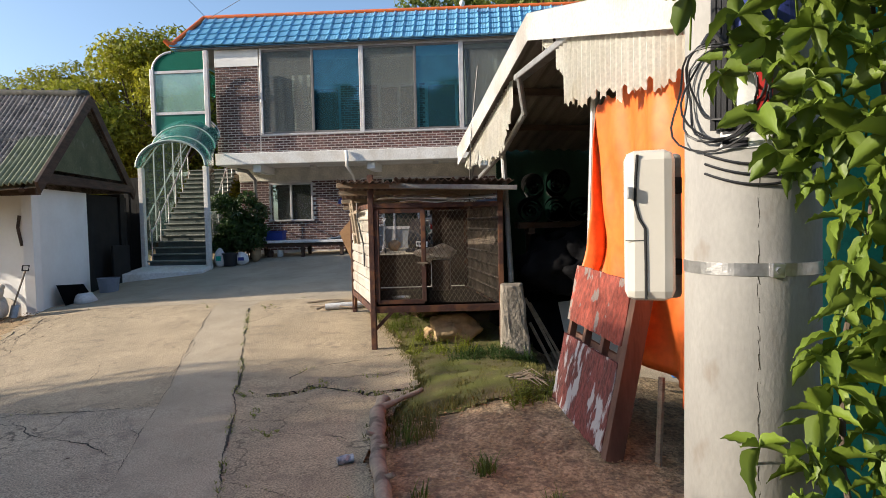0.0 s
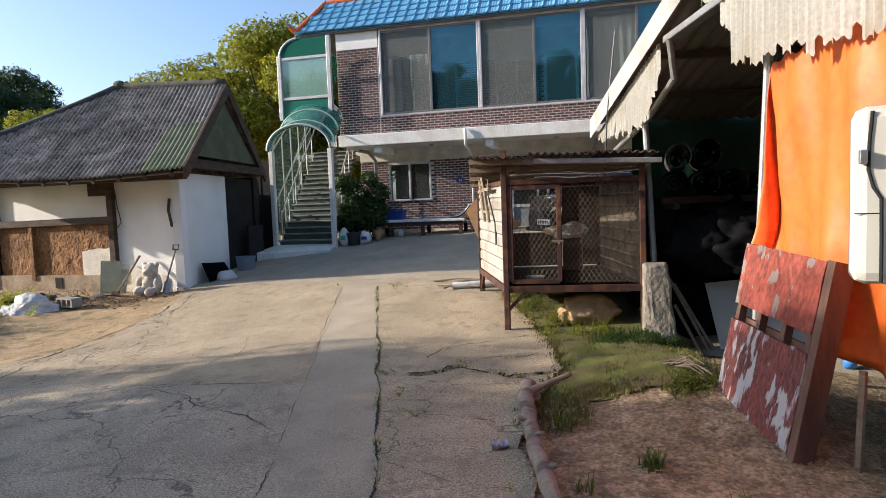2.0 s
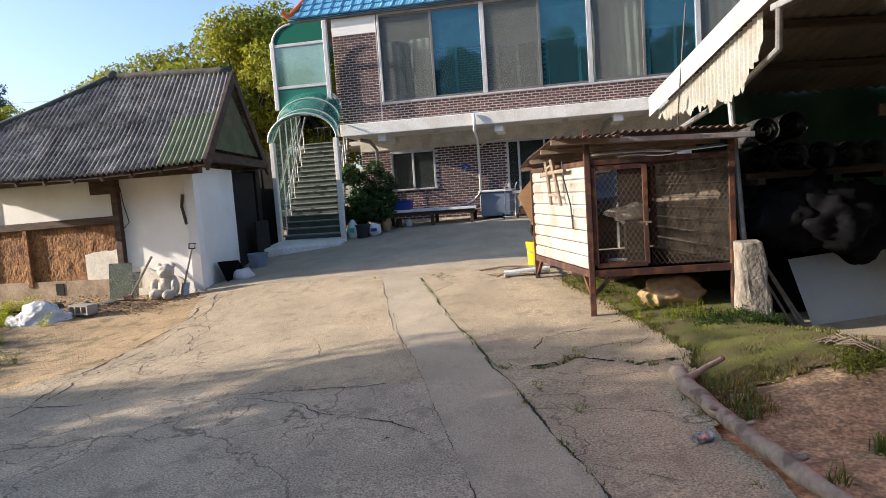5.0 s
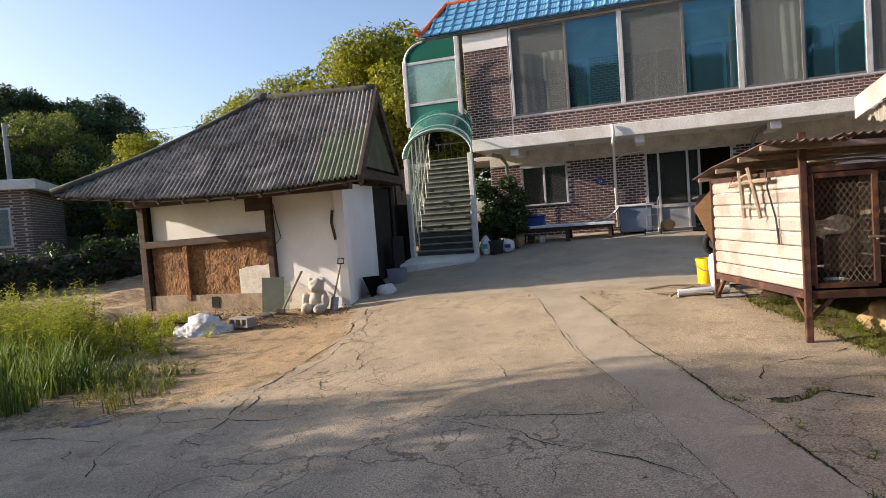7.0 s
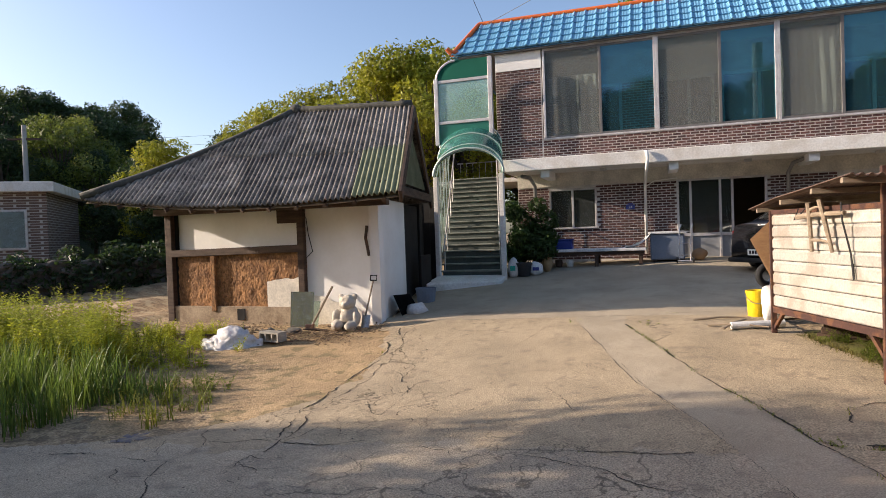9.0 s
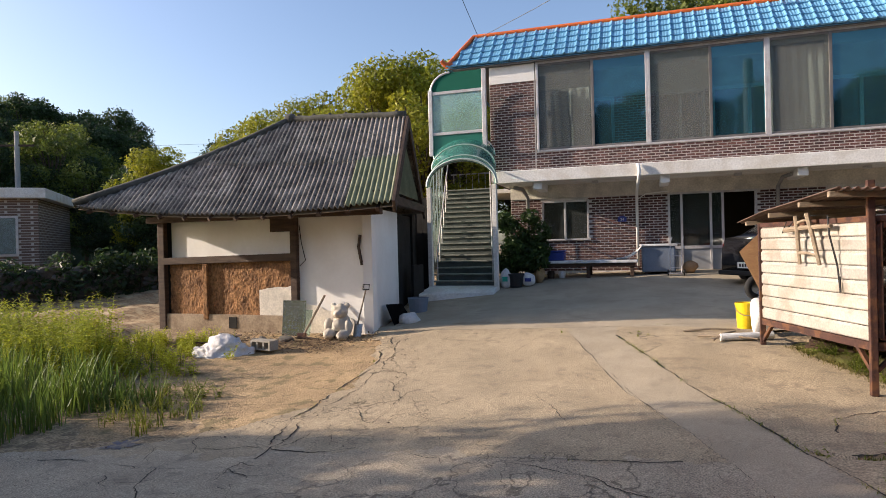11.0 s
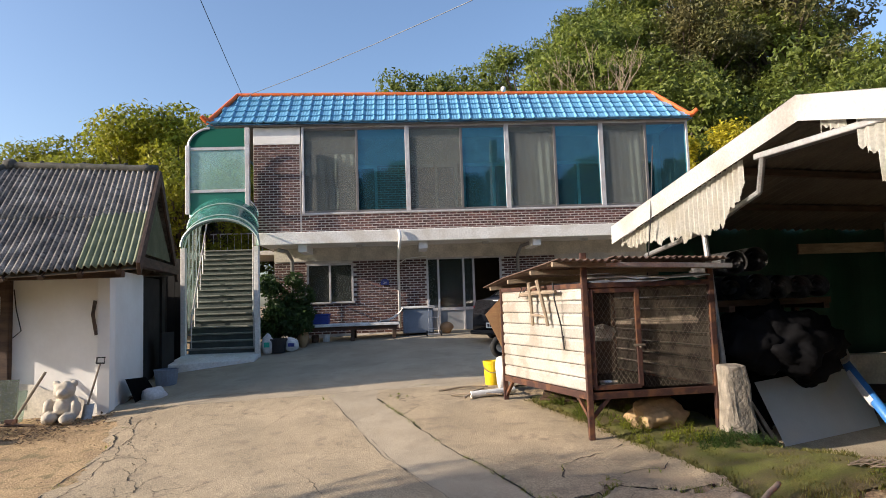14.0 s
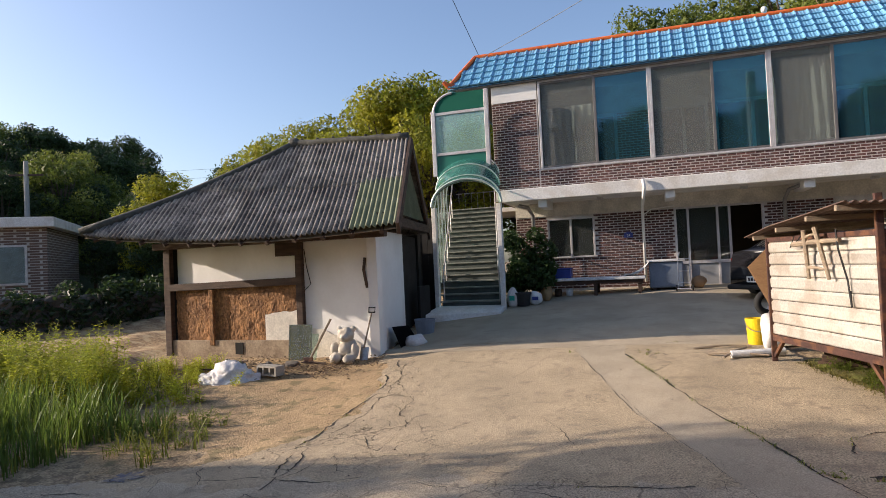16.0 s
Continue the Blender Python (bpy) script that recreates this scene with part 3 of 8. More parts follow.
# ---- house ----
HY = 16.3
house = thing("house", (-0.5, 18, 1.1), "two-storey brick house with blue tiled roof and long upper windows", "house")
bm = bmesh.new(); box(bm, (-5.9, HY + 0.004, 3.3), (-4.78, HY + 0.3, 6.1)); box(bm, (-4.78, HY + 0.004, 3.3), (4.9, HY + 0.3, 3.98))
wall_up = part("upper_wall", bm, M_mortar, house, "upper wall of dark red brick with pale joints")
bm = bmesh.new(); box(bm, (-5.9, HY + 0.3, 3.3), (-5.6, 22, 6.1)); box(bm, (4.6, HY + 0.3, 1.0), (4.9, 22, 6.1)); box(bm, (-5.6, 21.8, 1.0), (4.6, 22, 6.1))
part("side_wall", bm, M_brick, house)
bm = bmesh.new(); box(bm, (-5.9, HY - 0.02, 5.71), (-4.78, HY + 0.02, 6.13), bevel=0.005)
part("white_panel", bm, M_white, house, "white panel above the brick pier")
bm = bmesh.new(); box(bm, (-5.62, 15.5, 3.2), (5.1, 21.8, 3.48), bevel=0.015)
part("floor_slab", bm, M_fascia, house, "weathered white slab edge over the ground floor")
bm = bmesh.new(); box(bm, (-5.5, 16.6, 2.88), (4.9, 16.9, 3.2))
part("beam_band", bm, M_soffit, house, "cream plaster band under the slab")
for x in (-4.66, -1.9, 0.75, 3.3):
    bm = bmesh.new(); box(bm, (x - 0.1, 15.62, 3.03), (x + 0.1, 16.6, 3.2), bevel=0.01)
    part("beam_end", bm, M_white, house)
for x in (-3.4, -0.4, 2.0):
    bm = bmesh.new(); box(bm, (x - 0.07, 16.0, 3.14), (x + 0.07, 16.12, 3.2), bevel=0.008)
    part("soffit_light", bm, M_alu, house)
# ground floor wall with its openings
GFY = 16.64
GW = (-4.73, -3.6, 1.88, 2.82)
GD = (-1.82, 0.05, 1.1, 2.88)
def gf_wall():
    bm = bmesh.new()
    for x0, x1, z0, z1 in ((-5.5, GW[0], 1.0, 2.88), (GW[0], GW[1], 1.0, GW[2]), (GW[0], GW[1], GW[3], 2.88), (GW[1], GD[0], 1.0, 2.88), (GD[1], 5.1, 1.0, 2.88)):
        box(bm, (x0, GFY + 0.004, z0), (x1, GFY + 0.26, z1))
    return bm
wall_gf = part("ground_floor_wall", gf_wall(), M_mortar, house, "ground-floor wall of dark brown brick")
# backing coloured black for the unlit rooms behind the glass
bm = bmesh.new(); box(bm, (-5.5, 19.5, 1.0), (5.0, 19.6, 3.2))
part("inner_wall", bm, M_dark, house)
bm = bmesh.new(); box(bm, (-5.6, HY + 0.1, 6.1), (4.6, 21.8, 6.13))
part("upper_ceiling", bm, M_white, house)

BRICK_W, BRICK_H = 0.187, 0.0612
bm = bmesh.new(); box(bm, (-0.0835, -0.004, -0.0218), (0.0835, 0.02, 0.0218))
brick_me = mesh_of("brick", bm, M_brick, Vector((0, 0, 0)))
bm = bmesh.new(); box(bm, (-0.037, -0.004, -0.0218), (0.037, 0.02, 0.0218))
half_me = mesh_of("brick", bm, M_brick, Vector((0, 0, 0)))


def brick_field(parent, y, x0, x1, z0, z1, free=(), single=300):
    """Running-bond bricks proud of the mortar; those past the first 300 are joined."""
    rows = int(round((z1 - z0) / BRICK_H))
    h = (z1 - z0) / rows
    verts, faces = [], []
    for r in range(rows):
        z = z0 + h * (r + 0.5)
        x = x0 - (BRICK_W / 2 if r % 2 else 0)
        while x < x1 - 0.03:
            a, b = max(x, x0), min(x + BRICK_W, x1)
            c = (a + b) / 2
            if b - a > 0.06 and not any(f[0] - 0.02 < c < f[1] + 0.02 and f[2] - 0.02 < z < f[3] + 0.02 for f in free):
                p = Vector((c, y + 0.0015 * random.uniform(-1, 1), z))
                if single > 0:
                    single -= 1
                    ob = new("brick", brick_me if b - a > 0.14 else half_me)
                    ob.parent = parent
                    ob.location = S * (p - ORG[parent])
                    ob.scale = ((b - a - 0.019) / (0.167 if b - a > 0.14 else 0.074), 1, 1)
                else:
                    n, w = len(verts), (b - a - 0.019) / 2
                    for dy in (-0.004, 0.02):
                        for dx, dz in ((-w, -0.0218), (w, -0.0218), (w, 0.0218), (-w, 0.0218)):
                            verts.append(S * (p + Vector((dx, dy, dz)) - ORG[parent]))
                    faces += [(n, n + 1, n + 2, n + 3), (n, n + 4, n + 5, n + 1), (n + 1, n + 5, n + 6, n + 2), (n + 2, n + 6, n + 7, n + 3), (n + 3, n + 7, n + 4, n)]
            x += BRICK_W
    if verts:
        me = bpy.data.meshes.new("bricks")
        me.from_pydata(verts, [], faces)
        me.materials.append(M_bricks)
        ob = new("bricks", me)
        ob.parent = parent
        ob["kind"] = "stuff"


# upper windows: four pairs of sliding sashes
WX = [-4.75, -3.43, -2.2, -0.88, 0.25, 1.45, 2.62, 3.75, 4.84]
for k in range(4):
    x0, x1, x2 = WX[2 * k], WX[2 * k + 1], WX[2 * k + 2]
    win = part("window", (lambda b: (box(b, (x0, HY - 0.03, 3.98), (x2, HY + 0.08, 4.02)), b)[1])(bmesh.new()), M_alu, house, "tall aluminium sliding window, one half screened")
    bm = bmesh.new()
    for a, b in ((x0, x0 + 0.055), (x2 - 0.055, x2)):
        box(bm, (a, HY - 0.035, 4.02), (b, HY + 0.08, 6.16), bevel=0.006)
    box(bm, (x0 + 0.055, HY - 0.03, 6.09), (x2 - 0.055, HY + 0.08, 6.16))
    part("window_frame", bm, M_alu, win)
    bm = bmesh.new()
    box(bm, (x1 - 0.03, HY - 0.02, 4.02), (x1 + 0.03, HY + 0.03, 6.09), bevel=0.004)
    for a, b in ((x0 + 0.055, x1 - 0.03), (x1 + 0.03, x2 - 0.055)):
        box(bm, (a, HY - 0.01, 4.02), (b, HY + 0.025, 4.07)); box(bm, (a, HY - 0.01, 6.04), (b, HY + 0.025, 6.09))
    part("sash", bm, M_bronze, win)
    bm = bmesh.new(); box(bm, (x0 + 0.055, HY + 0.005, 4.07), (x1 - 0.03, HY + 0.009, 6.04))
    part("insect_screen", bm, M_screen, win, "grey insect screen")
    bm = bmesh.new(); box(bm, (x1 + 0.03, HY + 0.012, 4.07), (x2 - 0.055, HY + 0.017, 6.04))
    part("pane", bm, M_bluefilm, win, "blue-tinted glass")
    bm = bmesh.new(); box(bm, (x0 + 0.055, HY + 0.045, 4.07), (x1 - 0.03, HY + 0.05, 6.04))
    part("pane", bm, M_glass, win)
    if k != 1:
        bm = bmesh.new(); sheet(bm, lambda u, v: Vector((x0 + 0.08 + (x1 - x0 - 0.16) * u, HY + 0.13 + 0.014 * math.sin(u * 34 + k + 2 * v) + 0.02 * noise.noise(Vector((u * 4, v * 3, k))), 4.05 + (1.42 if k == 0 else 1.9) * v)), 48, 10, 0.003)
        part("blind", bm, M_blind, house, "pale sagging blind behind the screen", smooth=True)

# inner front of the glazed veranda: windows in brick under a plaster band
VY = HY + 1.15
part("veranda_wall", (lambda b: (box(b, (-5.6, VY, 5.42), (4.6, VY + 0.15, 6.1)), box(b, (-5.6, VY, 3.48), (4.6, VY + 0.15, 3.7)), b)[2])(bmesh.new()), M_soffit, house, "plaster band over the veranda windows")
VW = ((-4.6, -3.0), (-2.0, -0.9), (-0.75, 0.9), (1.7, 3.0), (3.3, 4.5))
for q, (x0, x1) in enumerate(VW):
    bm = bmesh.new()
    for x in (x0, (x0 + x1) / 2 - 0.035, x1 - 0.07):
        box(bm, (x, VY + 0.02, 3.7), (x + 0.07, VY + 0.1, 5.42), bevel=0.005)
    box(bm, (x0, VY + 0.022, 5.34), (x1, VY + 0.098, 5.42)); box(bm, (x0, VY + 0.022, 3.7), (x1, VY + 0.098, 3.78))
    vw = part("veranda_window", bm, M_white, house, "white framed window inside the veranda")
    for a, b in ((x0 + 0.07, (x0 + x1) / 2 - 0.035), ((x0 + x1) / 2 + 0.035, x1 - 0.07)):
        bm = bmesh.new(); box(bm, (a, VY + 0.06, 3.78), (b, VY + 0.066, 5.34))
        part("pane", bm, M_bluefilm, vw)
VP = ((-5.6, -4.6), (-3.0, -2.0), (-0.9, -0.75), (0.9, 1.7), (3.0, 3.3), (4.5, 4.6))
vpiers = []
for x0, x1 in VP:
    bm = bmesh.new(); box(bm, (x0, VY + 0.004, 3.7), (x1, VY + 0.15, 5.42))
    vpiers.append(part("veranda_pier", bm, M_mortar, house, "brick pier between the veranda windows"))
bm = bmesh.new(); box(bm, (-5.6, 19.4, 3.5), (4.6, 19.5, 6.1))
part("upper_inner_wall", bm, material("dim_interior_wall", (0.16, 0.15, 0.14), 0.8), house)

# roof: blue tiles on a mansard front
roof = part("roof", (lambda b: b)(bmesh.new()), M_blue, house, "blue metal tile roof with orange ridge")
EL, ER, RL, RR = Vector((-6.95, 16.13, 6.2)), Vector((4.92, 16.13, 6.17)), Vector((-6.46, 17.05, 7.17)), Vector((4.3, 17.05, 7.08))
bm = bmesh.new()
for a in ((EL, ER, RR, RL), (EL, RL, Vector((-6.46, 21.5, 7.17)), Vector((-6.95, 22.3, 6.2))), (ER, Vector((4.92, 22.3, 6.17)), Vector((4.3, 21.5, 7.08)), RR), (RL, RR, Vector((4.3, 21.5, 7.08)), Vector((-6.46, 21.5, 7.17)))):
    bm.faces.new([bm.verts.new(p - Vector((0, 0, 0.03))) for p in a])
part("roof_deck", bm, M_blue, roof)
bm = bmesh.new(); box(bm, (-6.8, 16.16, 6.135), (4.85, 21.9, 6.165))
part("eave_soffit", bm, M_bronze, roof, "dark eave board")
COLS, ROWS = 46, 5
bm = bmesh.new()
def tile_pt(u, v):
    w, l = 0.262, 0.285
    x = (u - 0.5) * w
    roll = 0.034 * math.sin(math.pi * u / 0.26) if u < 0.26 else 0.007 * (0.5 + 0.5 * math.cos(2 * math.pi * (u - 0.26) / 0.25))
    return Vector((x, (v - 0.5) * l, roll + 0.04 * (1 - v)))
sheet(bm, tile_pt, 23, 2, 0.006)
lip = [(tile_pt(u / 23, 0), tile_pt(u / 23, 0) - Vector((0, 0, 0.03))) for u in range(24)]
lip = [(bm.verts.new(a), bm.verts.new(b)) for a, b in lip]
for a, b in zip(lip, lip[1:]):
    bm.faces.new((a[0], b[0], b[1], a[1]))
tile_me = mesh_of("roof_tile", bm, M_blue, Vector((0, 0, 0)))
up = (RL - EL); slope = math.atan2(up.z, up.y)
for r in range(ROWS):
    v = (r + 0.5) / ROWS
    a, b = EL.lerp(RL, v), ER.lerp(RR, v)
    x = EL.x + 0.131
    while x < ER.x:
        if a.x + 0.06 < x < b.x - 0.06:
            ob = new("roof_tile", tile_me)
            ob.parent = roof
            p = a.lerp(b, (x - a.x) / (b.x - a.x))
            ob.location = S * (p - ORG[roof])
            ob.rotation_euler = (slope + random.uniform(-0.01, 0.01), 0, 0)
        x += 0.262
for p, q in ((RL, RR), (EL, RL), (ER, RR)):
    bm = bmesh.new(); rod(bm, [p + Vector((0, 0, 0.03)), q + Vector((0, 0, 0.03))], 0.055, 10)
    part("ridge_cap", bm, M_orange, roof, "orange ridge cap")
for p, sx in ((EL, -1), (ER, 1)):
    bm = bmesh.new(); rod(bm, [p + Vector((-sx * 0.12, 0.1, 0.06)), p + Vector((sx * 0.02, -0.02, 0.09)), p + Vector((sx * 0.1, -0.08, 0.17))], 0.08, 10, 0.05)
    part("ridge_end", bm, M_orange, roof, "upturned orange ridge end")

# ground-floor window and door
gfwin = part("ground_window", (lambda b: (box(b, (GW[0] - 0.03, GFY - 0.05, GW[2] - 0.04), (GW[1] + 0.03, GFY + 0.06, GW[2]), bevel=0.005), b)[1])(bmesh.new()), M_alu, house)
bm = bmesh.new()
for x in (GW[0], (GW[0] + GW[1]) / 2 - 0.03, GW[1] - 0.05):
    box(bm, (x, GFY - 0.03, GW[2]), (x + 0.05, GFY + 0.06, GW[3]), bevel=0.005)
box(bm, (GW[0], GFY - 0.028, GW[3] - 0.05), (GW[1], GFY + 0.058, GW[3]))
part("window_frame", bm, M_alu, gfwin)
for a, b in ((GW[0] + 0.05, (GW[0] + GW[1]) / 2 - 0.03), ((GW[0] + GW[1]) / 2 + 0.02, GW[1] - 0.05)):
    bm = bmesh.new(); box(bm, (a, GFY + 0.0, GW[2]), (b, GFY + 0.006, GW[3] - 0.05))
    part("pane", bm, M_glass, gfwin)
gdoor = part("entrance_door", (lambda b: (box(b, (GD[0], GFY - 0.05, 2.84), (GD[1], GFY + 0.08, 2.88)), b)[1])(bmesh.new()), M_alu, house, "grey framed glass entrance door, one leaf slid open")
bm = bmesh.new()
for x in (GD[0], -1.55, -0.93, -0.68, GD[1] - 0.05):
    box(bm, (x, GFY - 0.04, 1.1), (x + 0.05, GFY + 0.06, 2.84), bevel=0.005)
for x0, x1 in ((GD[0] + 0.05, -1.55), (-1.5, -0.93), (-0.88, -0.68)):
    box(bm, (x0, GFY - 0.03, 1.58), (x1, GFY + 0.04, 1.65))
part("door_frame", bm, M_alu, gdoor)
bm = bmesh.new(); box(bm, (GD[0] + 0.05, GFY, 1.1), (-0.68, GFY + 0.02, 1.58))
part("kick_panel", bm, material("grey_door_panel", (0.3, 0.31, 0.32), 0.5), gdoor)
for x0, x1 in ((GD[0] + 0.05, -1.55), (-1.5, -0.93), (-0.88, -0.68)):
    bm = bmesh.new(); box(bm, (x0, GFY, 1.65), (x1, GFY + 0.006, 2.84))
    part("pane", bm, M_glass, gdoor)

# ---- covered outside stair ----
stair = thing("covered_stair", (-6.2, 14.6, 0.8), "steep grey outside stair under a green polycarbonate canopy", "staircase")
SD = Vector((-0.235, 0.972, 0))
def st(x, f, z):
    """A point of the stair: x across its foot, f forward along it."""
    return Vector((x, 14.6, z)) + SD * f
NST, RUN, SZ0, SZ1 = 18, 0.255, 0.86, 3.42
for i in range(NST):
    f, z = i * RUN, SZ0 + (SZ1 - SZ0) * (i + 1) / NST
    bm = bmesh.new()
    vs = [st(-6.85, f, z - 0.16), st(-5.48, f, z - 0.16), st(-5.48, f, z - 0.03), st(-6.85, f, z - 0.03)]
    bk = [p + SD * 0.02 for p in vs]
    a, b = [bm.verts.new(p) for p in vs], [bm.verts.new(p) for p in bk]
    bm.faces.new(a); bm.faces.new(b[::-1])
    for k in range(4):
        bm.faces.new((a[k], b[k], b[(k + 1) % 4], a[(k + 1) % 4]))
    part("riser", bm, M_riser, stair)
    bm = bmesh.new(); beam(bm, st(-6.87, f + RUN / 2 - 0.02, z - 0.018), st(-5.46, f + RUN / 2 - 0.02, z - 0.018), RUN + 0.03, 0.035, 0.008)
    part("tread", bm, M_step, stair)
bm = bmesh.new(); box(bm, (-6.95, 13.55, 0.5), (-5.4, 14.7, 0.9), bevel=0.02)
for v in bm.verts:
    if v.co.y < 14.2:
        v.co.z -= 0.1 * (14.7 - v.co.y)
        v.co.y += 0.55 * (v.co.x + 6.95) / 1.5
part("foot_step", bm, M_fascia, stair, "grooved white-edged concrete foot step")
for x in (-6.93, -5.43):
    bm = bmesh.new(); box(bm, (x - 0.05, 14.5, 0.75), (x + 0.05, 14.62, 3.1), bevel=0.01)
    part("post", bm, M_fascia, stair)
for x in (-6.8, -5.52):
    bm = bmesh.new()
    rod(bm, [st(x, 0.1, SZ0 + 0.75), st(x, NST * RUN, SZ1 + 0.8)], 0.02, 8)
    for i in range(0, NST, 3):
        z = SZ0 + (SZ1 - SZ0) * (i + 1) / NST
        rod(bm, [st(x, i * RUN + 0.1, z), st(x, i * RUN + 0.1, z + 0.72)], 0.013, 6)
    part("handrail", bm, M_alu, stair, "pale metal handrail")
# side glazing of the stair
for x, name in ((-6.93, "outer"), (-5.43, "inner")):
    n = 5 if name == "outer" else 1
    for k in range(n):
        f0, f1 = k * 0.9 + 0.05, k * 0.9 + 0.87
        zb = SZ0 + (SZ1 - SZ0) * f0 / (NST * RUN)
        zt0, zt1 = 3.1 + 0.5 * f0, 3.1 + 0.5 * f1
        bm = bmesh.new()
        q = [st(x, f0, zb), st(x, f1, zb + 0.45), st(x, f1, min(zt1, 5.2)), st(x, f0, min(zt0, 5.2))]
        f = bm.faces.new([bm.verts.new(p) for p in q])
        bmesh.ops.solidify(bm, geom=[f], thickness=0.006)
        part("side_pane", bm, M_sidepane, stair, "milky green side glazing")
        bm = bmesh.new(); beam(bm, q[0], q[3], 0.026, 0.026); beam(bm, q[3], q[2], 0.026, 0.026); beam(bm, q[0].lerp(q[3], 0.45), q[1].lerp(q[2], 0.45), 0.02, 0.02)
        part("glazing_bar", bm, M_greenbar, stair)
def vault(u, v):
    a = math.pi * (1 - u)
    f = -0.3 + v * 1.9
    c = st(-6.18, f, 3.08 + 0.55 * max(0, f))
    return c + Vector((0.79 * math.cos(a), 0, 0.56 * math.sin(a)))
bm = bmesh.new(); sheet(bm, vault, 18, 8, 0.008)
part("canopy", bm, M_green, stair, "arched green polycarbonate canopy", smooth=True)
for v in (0.0, 0.33, 0.66, 1.0):
    bm = bmesh.new(); rod(bm, [vault(u / 18, v) + Vector((0, 0, 0.015)) for u in range(19)], 0.028 if v == 0 else 0.016, 6)
    part("canopy_rib", bm, M_greenbar if v < 0.9 else M_alu, stair)
# glazed landing above
LX0, LX1, LY = -7.3, -5.96, 15.9
bm = bmesh.new()
for x in (LX0, LX1 + 0.02):
    box(bm, (x - 0.05, LY - 0.05, 4.0), (x + 0.05, LY + 0.05, 6.02 if x > -6.5 else 5.62), bevel=0.006)
for z in (4.5, 5.5):
    box(bm, (LX0 + 0.05, LY - 0.03, z), (LX1 - 0.03, LY + 0.03, z + 0.07), bevel=0.006)
part("landing_frame", bm, M_alu, stair)
bm = bmesh.new(); box(bm, (LX0 + 0.05, LY - 0.004, 4.57), (LX1 - 0.03, LY + 0.004, 5.5))
part("landing_pane", bm, M_lightgreen, stair)
bm = bmesh.new(); box(bm, (LX0 + 0.05, LY - 0.004, 4.0), (LX1 - 0.03, LY + 0.004, 4.5))
part("landing_pane", bm, M_green, stair)
bm = bmesh.new()
arc = [Vector((LX0 + 0.5 - 0.5 * math.cos(a), LY, 5.57 + 0.45 * math.sin(a))) for a in [math.pi / 2 * k / 8 for k in range(9)]]
f = bm.faces.new([bm.verts.new(p) for p in arc + [Vector((LX1, LY, 6.02)), Vector((LX1, LY, 5.57))]])
bmesh.ops.solidify(bm, geom=[f], thickness=0.006)
part("landing_pane", bm, M_green, stair)
bm = bmesh.new(); rod(bm, arc, 0.03, 6)
part("landing_rib", bm, M_alu, stair)
bm = bmesh.new(); sheet(bm, lambda u, v: Vector((LX0 + 0.5 - 0.5 * math.cos(math.pi / 2 * u), LY + 3.5 * v, 5.57 + 0.45 * math.sin(math.pi / 2 * u))), 8, 2, 0.006)
part("landing_roof", bm, M_green, stair, smooth=True)
lantern = part("lantern", (lambda b: (rod(b, [(-6.33, 16.3, 6.0), (-6.33, 16.3, 5.52)], 0.006, 5), b)[1])(bmesh.new()), M_cable, stair, "small black hanging lantern")
bm = bmesh.new(); lathe(bm, (-6.33, 16.3, 5.3), [(0.03, 0), (0.055, 0.03), (0.075, 0.15), (0.1, 0.16), (0.03, 0.22)], 6)
part("lantern_body", bm, M_bronze, lantern)
bm = bmesh.new(); box(bm, (-8.6, 19.15, 3.28), (-5.9, 21.8, 3.4))
part("landing_floor", bm, M_fascia, stair)
for k in range(12):
    bm = bmesh.new(); rod(bm, [(-8.5 + k * 0.22, 21.7, 3.4), (-8.5 + k * 0.22, 21.7, 4.2)], 0.012, 5)
    part("baluster", bm, M_alu, stair)
bm = bmesh.new(); rod(bm, [(-8.6, 21.7, 4.2), (-5.95, 21.7, 4.2)], 0.022, 6)
part("landing_rail", bm, M_alu, stair)

# ---- clay-walled shed ----
shed = thing("shed", (-8.8, 12.3, 0.3), "old white and clay-walled shed with corrugated cement roof", "shed")
FL, FR = Vector((-11.0, 10.9, 0)), Vector((-6.64, 10.74, 0))
BR, BL = Vector((-7.2, 14.3, 0)), Vector((-11.4, 14.4, 0))
def on(p, q, k, z, out=0.0):
    d = (q - p); n = Vector((d.y, -d.x, 0)).normalized()
    r = p.lerp(q, k) + n * out
    return Vector((r.x, r.y, z))
def wall_slab(bm, p, q, k0, k1, z0, z1, t=0.16, out=0.0):
    a = [on(p, q, k0, z0, out), on(p, q, k1, z0, out), on(p, q, k1, z1, out), on(p, q, k0, z1, out)]
    b = [on(p, q, k0, z0, out - t), on(p, q, k1, z0, out - t), on(p, q, k1, z1, out - t), on(p, q, k0, z1, out - t)]
    A, B = [bm.verts.new(x) for x in a], [bm.verts.new(x) for x in b]
    bm.faces.new(A); bm.faces.new(B[::-1])
    for i in range(4):
        bm.faces.new((A[i], B[i], B[(i + 1) % 4], A[(i + 1) % 4]))
